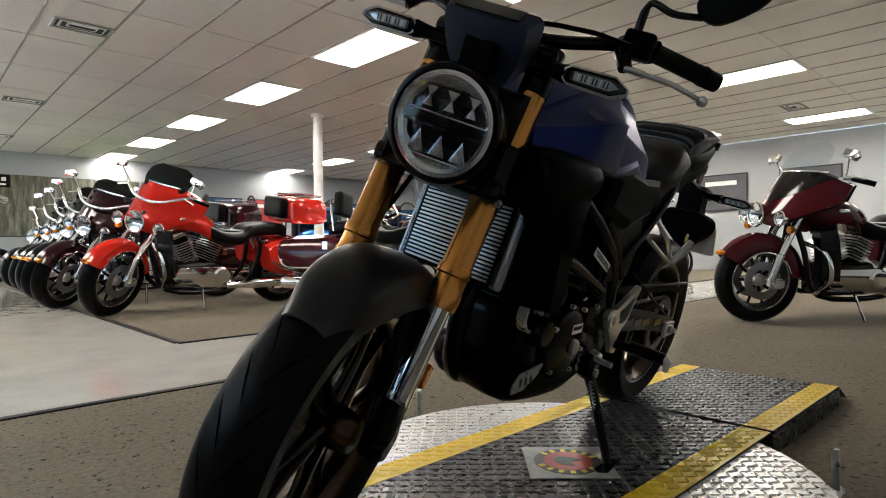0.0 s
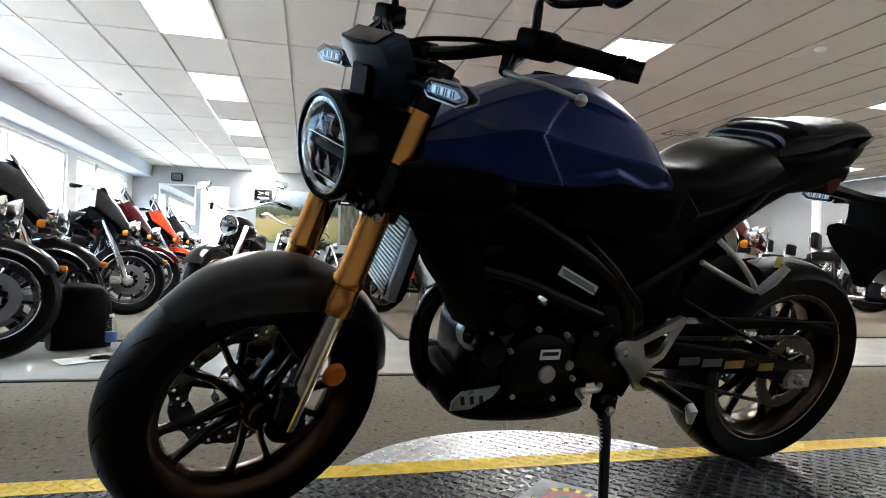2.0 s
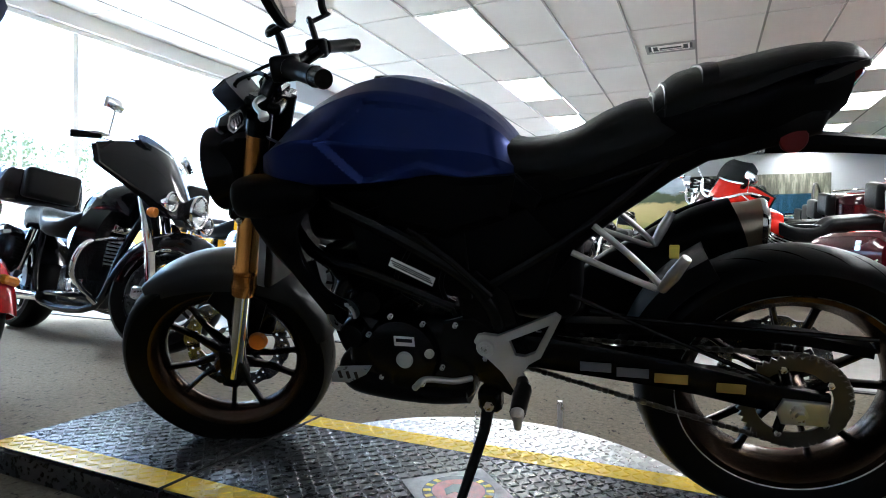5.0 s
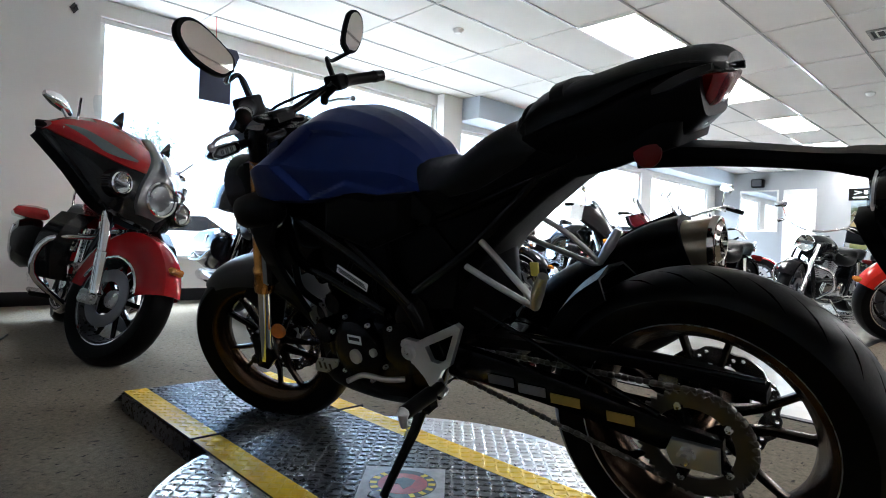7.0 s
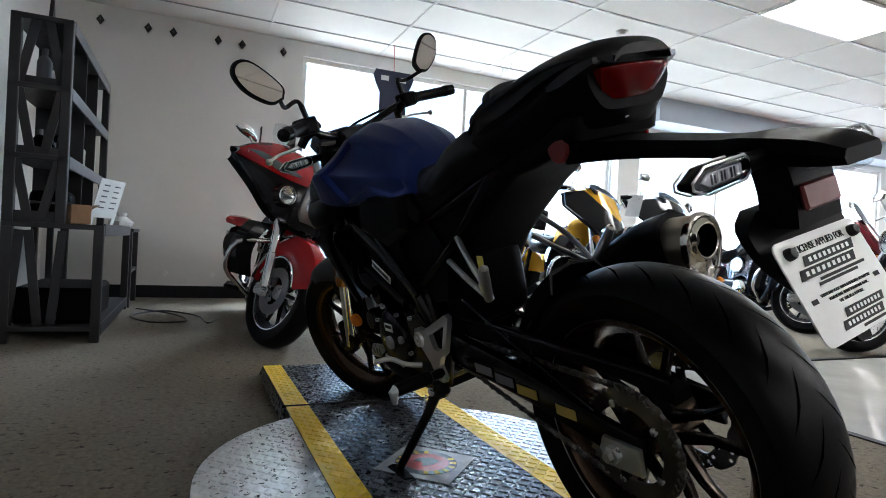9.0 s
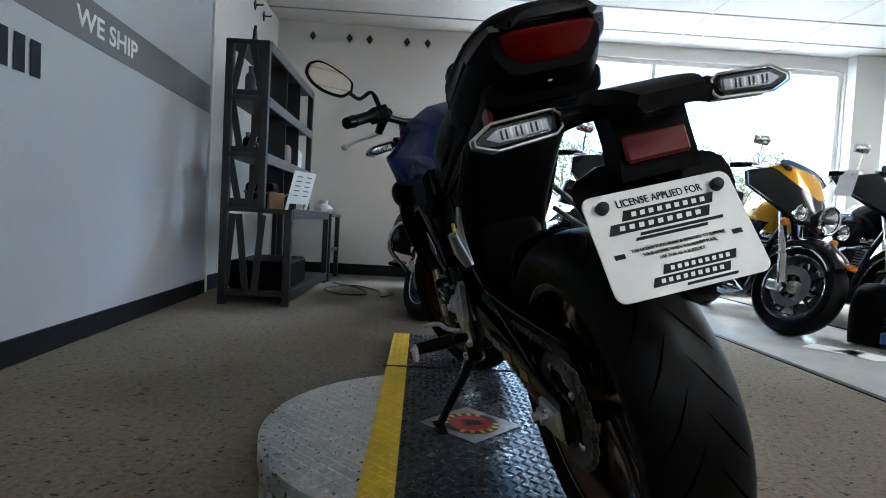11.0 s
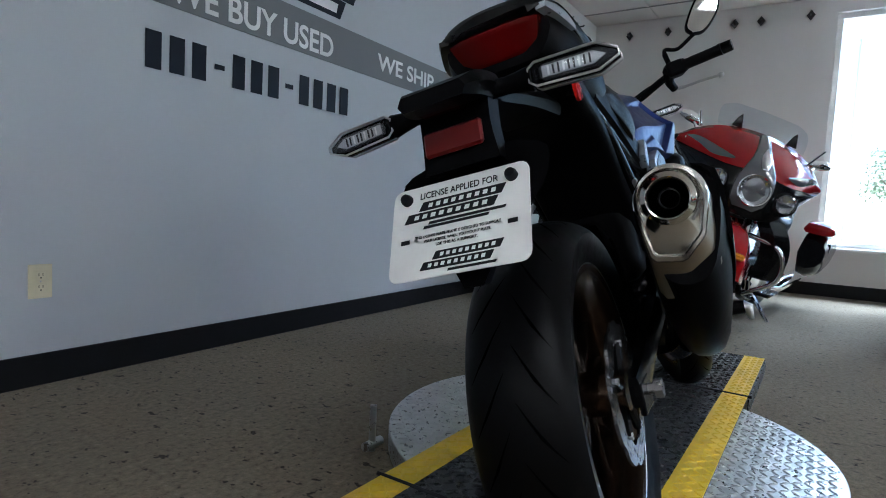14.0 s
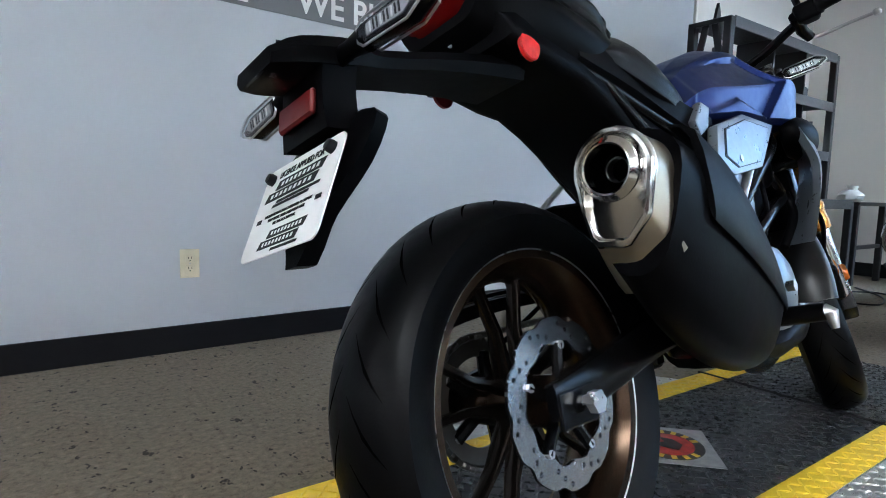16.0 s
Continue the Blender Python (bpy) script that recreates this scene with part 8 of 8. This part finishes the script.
def glass_door(n, x0, x1, z1):
    ob = empty("door_%d" % n, pose((x0 + x1) / 2, FY + 0.012, 0))
    w = x1 - x0
    bm = bmesh.new()
    for s in (-1, 1):
        box(0.06, 0.05, z1, (s * (w / 2 - 0.03), 0.014, z1 / 2), 0.004, bm=bm)
    for z in (0.1, z1 - 0.05):
        box(w - 0.121, 0.05, 0.10, (0, 0.014, z), 0.004, bm=bm)
    part("door_frame", bm, "white_trim", ob)
    part("pane", box(w - 0.13, 0.006, z1 - 0.27, (0, 0.004, z1 / 2)), "bright_pane", ob, "frosted glass made to glow")
    part("door_handle", tube([(w * 0.32, 0.05, 0.9), (w * 0.32, 0.07, 1.0), (w * 0.32, 0.05, 1.1)], 0.012, 8), "steel", ob, "", True)
    tagged(ob, "white framed glass door, its pane glowing for a bright room", "door", kind="structure")


# the pane itself emits: stands in for light from a room not built
M["bright_pane"] = glow("self_lit_glass", (0.85, 0.93, 1.0), 2.2)
glass_door(1, 2.62, 3.30, 2.30)
mr = part("wall_mirror", box(0.88, 0.02, 1.02, (0, 0, 0), 0.004), "white_trim", None, "", False, pose(3.85, FY + 0.011, 1.80))
part("mirror_glass", box(0.80, 0.003, 0.94, (0, 0.0125, 0)), "mirror", mr, "mirror glass")
tagged(mr, "wall mirror in a slim white frame", "mirror")
spk = part("loudspeaker", box(0.26, 0.18, 0.20, (0, 0, 0), 0.02), "blk_plastic", None, "", False, pose(3.85, FY + 0.12, 2.47))
part("grille", box(0.22, 0.01, 0.16, (0, 0.093, 0), 0.004), "grey_ink", spk)
part("bracket", tube([(0, -0.09, 0), (0, -0.115, 0)], 0.02, 10), "blk_plastic", spk)
tagged(spk, "black wall loudspeaker high in the corner", "loudspeaker")


def banner(x, y, c, label):
    ob = empty("feather_banner", pose(x, y, 0, 0, 0, 20))
    part("pole", tube([(0, 0, 0), (0, 0, 2.45)], 0.012, 10), "steel", ob, "", True)
    part("base_plate", lathe([(0.0, 0.02), (0.18, 0.018), (0.20, 0.0)], 24, "Z"), "dark_metal", ob)
    part("cloth", box(0.42, 0.01, 1.75, (0.22, 0, 1.52), 0.003), "blk_satin", ob, "black banner cloth")
    part("edge_stripe", box(0.07, 0.012, 1.75, (0.39, 0, 1.52), 0.003), c, ob, "bright green edge stripe")
    part("cloth_mark", box(0.06, 0.013, 0.9, (0.15, 0, 1.70)), "white_label", ob)
    tagged(ob, label, "banner")


banner(-9.3, -5.6, paint("lime_cloth", (0.25, 0.60, 0.02), 0.6), "black and lime green standing banner")


def poster(x, y, z, w, h, mat, rz, label):
    ob = part("poster_board", box(w, 0.03, h, (0, 0, 0), 0.004), "dark_metal", None, "", False, pose(x, y, z, 0, 0, rz))
    part("poster_print", box(w - 0.06, 0.004, h - 0.06, (0, 0.017, 0)), mat, ob)
    part("poster_bar", box(w * 0.6, 0.004, h * 0.12, (0, 0.0205, h * 0.25)), "white_label", ob)
    tagged(ob, label, "poster", "wall posters")


for k, (x, c) in enumerate(((-5.2, "blue_print"), (-6.4, "red_print"), (-8.4, "grey_ink"), (-9.6, "blue_print"), (-10.8, "red_print"))):
    if c not in M:
        M[c] = surf(c, (0.05, 0.12, 0.30) if c[0] == "b" else (0.36, 0.03, 0.03), 0.5, 0, 0.4, 3)
    poster(x, FY + 0.016, 1.6, 1.0, 0.75, c, 0, "framed advertising poster in plain colours")
for k, (y, c) in enumerate(((-2.5, "grey_ink"), (-4.2, "grey_ink"), (-6.0, "blue_print"), (-8.2, "grey_ink"))):
    poster(NX + 0.016, y, 1.7, 1.1, 0.8, c, -90, "framed advertising poster on the end wall")


def utility_vehicle(m, col, label):
    ob = empty("utility_vehicle", m)
    keys = [half_ring(x, ((0, zt), (0.6 * w, zt), (w, zt - 0.08), (w, 0.55), (0.8 * w, 0.42), (0, 0.40))) for x, w, zt in ((1.25, 0.32, 0.82), (1.0, 0.48, 0.98), (0.45, 0.55, 1.05), (0.1, 0.55, 0.80), (-0.6, 0.56, 0.78), (-1.2, 0.55, 0.90))]
    part("body", skin(keys, 1, 2), col, ob, "", True)
    for sx in (0.85, -0.85):
        for s in (-1, 1):
            road_wheel("wheel", ob, 0.33, 0.24, Matrix.Translation((sx, s * 0.60, 0.33)), 6, False, "dark_metal")
    for s in (-1, 1):
        part("roll_bar", tube(smooth_path([(0.55, s * 0.55, 0.98), (0.15, s * 0.50, 1.75), (-0.75, s * 0.50, 1.75), (-0.95, s * 0.55, 0.85)], 4), 0.025, 8), "dark_metal", ob, "", True)
        round_lamp(ob, (1.20, s * 0.24, 0.78), 0.06, "lamp", "round lamp")
    part("windscreen", box(0.01, 0.95, 0.62, (0.36, 0, 1.34), rot=Euler((0, radians(-26), 0)).to_matrix()), "tint_screen", ob, "blue tinted windscreen")
    part("seat", box(0.5, 0.95, 0.55, (-0.35, 0, 1.0), 0.06, seg=2), "seat", ob, "", True)
    tagged(ob, label, "utility vehicle", "utility vehicles")


M["tint_screen"] = thin_glass("blue_screen", (0.35, 0.60, 0.85))
for k, (x, y, c, l) in enumerate(((-2.0, -12.6, paint("gloss_lime", (0.18, 0.42, 0.03)), "lime green utility vehicle by the far wall"), (-4.4, -12.2, paint("gloss_blue", (0.02, 0.12, 0.42)), "blue utility vehicle by the far wall"), (-6.6, -12.2, paint("gloss_blue", (0.02, 0.12, 0.42)), "blue utility vehicle with roll bars by the far wall"), (-8.9, -11.8, GREY, "grey utility vehicle by the far wall"))):
    utility_vehicle(pose(x, y, 0, 0, 0, 75), c, l)

# things lying on the carpet by the lane
bag = part("black_bag", skin([half_ring(x, ((0, zt), (0.5 * w, zt), (w, zt - 0.08), (w * 1.05, 0.10), (w * 0.9, 0.004), (0, 0.002))) for x, w, zt in ((-0.16, 0.09, 0.30), (-0.10, 0.13, 0.38), (0.10, 0.13, 0.39), (0.16, 0.09, 0.31))], 2, 2), "blk_plastic", None, "", True, pose(1.95, -2.78, 0, 0, 0, 30))
part("bag_handle", tube(smooth_path([(-0.08, 0, 0.38), (-0.04, 0, 0.46), (0.05, 0, 0.46), (0.09, 0, 0.38)], 5), 0.010, 8), "blk_plastic", bag, "", True)
tagged(bag, "soft black tool bag standing on the carpet", "bag")
bt = part("water_bottle", lathe([(0.0, 0.0), (0.030, 0.002), (0.032, 0.14), (0.024, 0.175), (0.012, 0.19), (0.012, 0.205), (0.0, 0.205)], 20, "Z"), "clear_screen", None, "", True, pose(1.72, -2.62, 0))
part("bottle_label", lathe([(0.0325, 0.055), (0.0328, 0.056), (0.0328, 0.115), (0.0325, 0.116)], 20, "Z"), "blue_print", bt, "", True)
part("cap", lathe([(0.0, 0.222), (0.014, 0.221), (0.014, 0.204)], 14, "Z"), "white_label", bt)
tagged(bt, "clear water bottle with a blue label beside the bag", "bottle")
bk = part("notebook", box(0.21, 0.15, 0.016, (0, 0, 0.008), 0.002), "paper", None, "", False, pose(1.40, -2.58, 0, 0, 0, 25))
part("cover", box(0.212, 0.152, 0.002, (0, 0, 0.017)), "white_label", bk)
tagged(bk, "white notebook lying on the carpet", "notebook")
for x, y, r in ((1.62, -2.42, 10), (1.75, -2.32, 35)):
    tagged(part("paper_sheet", box(0.28, 0.20, 0.001, (0, 0, 0.002)), "paper", None, "", False, pose(x, y, 0.0, 0, 0, r)), "white sheet of paper lying on the carpet", "paper", "papers on the carpet")
pc = part("black_pouch", box(0.26, 0.10, 0.05, (0, 0, 0.025), 0.02, seg=2), "blk_plastic", None, "", True, pose(1.50, -2.76, 0, 0, 0, 15))
part("strap", tube(smooth_path([(-0.12, 0, 0.03), (-0.16, -0.06, 0.008), (-0.08, -0.09, 0.008), (0.02, -0.06, 0.02)], 5), 0.007, 6), "blk_plastic", pc, "", True)
tagged(pc, "small black pouch with a strap on the carpet", "pouch")

# ---- outside the windows ----
def leafy_tree(x, y, h, seed):
    rnd = random.Random(seed)
    ob = empty("tree", pose(x, y, -0.25))
    part("trunk", tube([(0, 0, 0), (0.1, 0, h * 0.25), (0.0, 0.1, h * 0.5), (0.1, 0, h * 0.8)], [0.16, 0.13, 0.09, 0.03], 8), "bark", ob, "", True)
    bm = bmesh.new()
    for k in range(9):
        a, l = rnd.uniform(0, math.tau), rnd.uniform(0.18, 0.32) * h
        z = h * rnd.uniform(0.3, 0.6)
        tube([(0.05, 0, z), (l * math.cos(a) * 0.6, l * math.sin(a) * 0.6, z + l * 0.5), (l * math.cos(a), l * math.sin(a), z + l * 0.8)], [0.06, 0.04, 0.015], 6, bm=bm)
    part("limb", bm, "bark", ob, "", True)
    verts, faces = [], []
    for c in range(36):
        a, el, rr = rnd.uniform(0, math.tau), rnd.uniform(-0.5, 1.0), h * rnd.uniform(0.10, 0.34)
        cx, cy, cz = rr * math.cos(a), rr * math.sin(a), h * 0.66 + el * h * 0.28
        for k in range(40):
            p = Vector((cx, cy, cz)) + Vector((rnd.gauss(0, 1), rnd.gauss(0, 1), rnd.gauss(0, 1))) * h * 0.05
            u = Vector((rnd.gauss(0, 1), rnd.gauss(0, 1), rnd.gauss(0, 1))).normalized() * 0.10
            v = u.orthogonal().normalized() * 0.06
            b = len(verts)
            verts += [p - u, p + v, p + u, p - v]
            faces.append((b, b + 1, b + 2, b + 3))
    me = bpy.data.meshes.new("crown")
    me.from_pydata(verts, [], faces)
    me.materials.append(M["leaf"])
    cr = new("crown", me)
    cr.parent = ob
    cr["kind"] = "stuff"
    tagged(ob, "leafy green tree beyond the parking lot", "tree", "trees outside")


M["bark"] = surf("tree_bark", (0.10, 0.075, 0.05), 0.9, 0, 0.3, 9)
M["leaf"] = surf("green_leaves", (0.12, 0.15, 0.08), 0.6, 0, 0.4, 3)
for x, y, h, s in ((34, 4.6, 3.6, 1), (36, -3.6, 5.0, 2), (30, -7.5, 6.0, 3), (27, -13.0, 5.5, 4), (34, -20, 6.5, 5), (32, 8, 6, 6), (36, -31, 7, 7)):
    leafy_tree(x, y, h, s)


def street_lamp(x, y):
    ob = part("street_lamp", tube([(0, 0, 0), (0, 0, 5.8), (0, 0, 6.0)], [0.07, 0.05, 0.05], 10), "steel", None, "", True, pose(x, y, -0.25))
    part("arm", tube([(0, 0, 5.9), (0, 0.9, 6.05)], 0.035, 8), "steel", ob, "", True)
    part("lamp_head", box(0.22, 0.5, 0.12, (0, 1.05, 6.05), 0.03), "steel", ob)
    tagged(ob, "grey steel street lamp in the parking lot", "street lamp", "street lamps")


street_lamp(18, -0.9)
street_lamp(18.5, -9.5)


def parked_car(x, y, rz, col, label):
    ob = empty("car", pose(x, y, -0.25, 0, 0, rz))
    keys = [half_ring(xx, ((0, zt), (0.6 * w, zt), (0.88 * w, zt - 0.06), (w, zm), (w, 0.42), (0.9 * w, 0.26), (0, 0.24))) for xx, w, zt, zm in ((2.2, 0.62, 0.66, 0.55), (2.0, 0.82, 0.80, 0.62), (1.1, 0.88, 0.95, 0.75), (0.5, 0.88, 1.40, 0.85), (-0.9, 0.88, 1.46, 0.85), (-1.7, 0.86, 1.15, 0.85), (-2.1, 0.80, 0.95, 0.70))]
    part("body", skin(keys, 1, 3), col, ob, "", True)
    for sx in (1.35, -1.35):
        for s in (-1, 1):
            road_wheel("wheel", ob, 0.32, 0.2, Matrix.Translation((sx, s * 0.80, 0.32)), 6)
    for s in (-1, 1):
        part("side_window", prism([(0.75, 0.98), (0.35, 1.32), (-0.9, 1.36), (-1.45, 1.02)], 0.01, "Y", s * 0.885, 0.003), "blk_gloss", ob)
    tagged(ob, label, "car", "parked cars")


parked_car(13.5, -3.5, 95, WHITE, "white car parked outside the window")
parked_car(13.0, -7.6, 88, GREY, "grey car parked outside the window")
parked_car(14.0, 1.6, 92, WHITE, "white car parked near the trees outside")
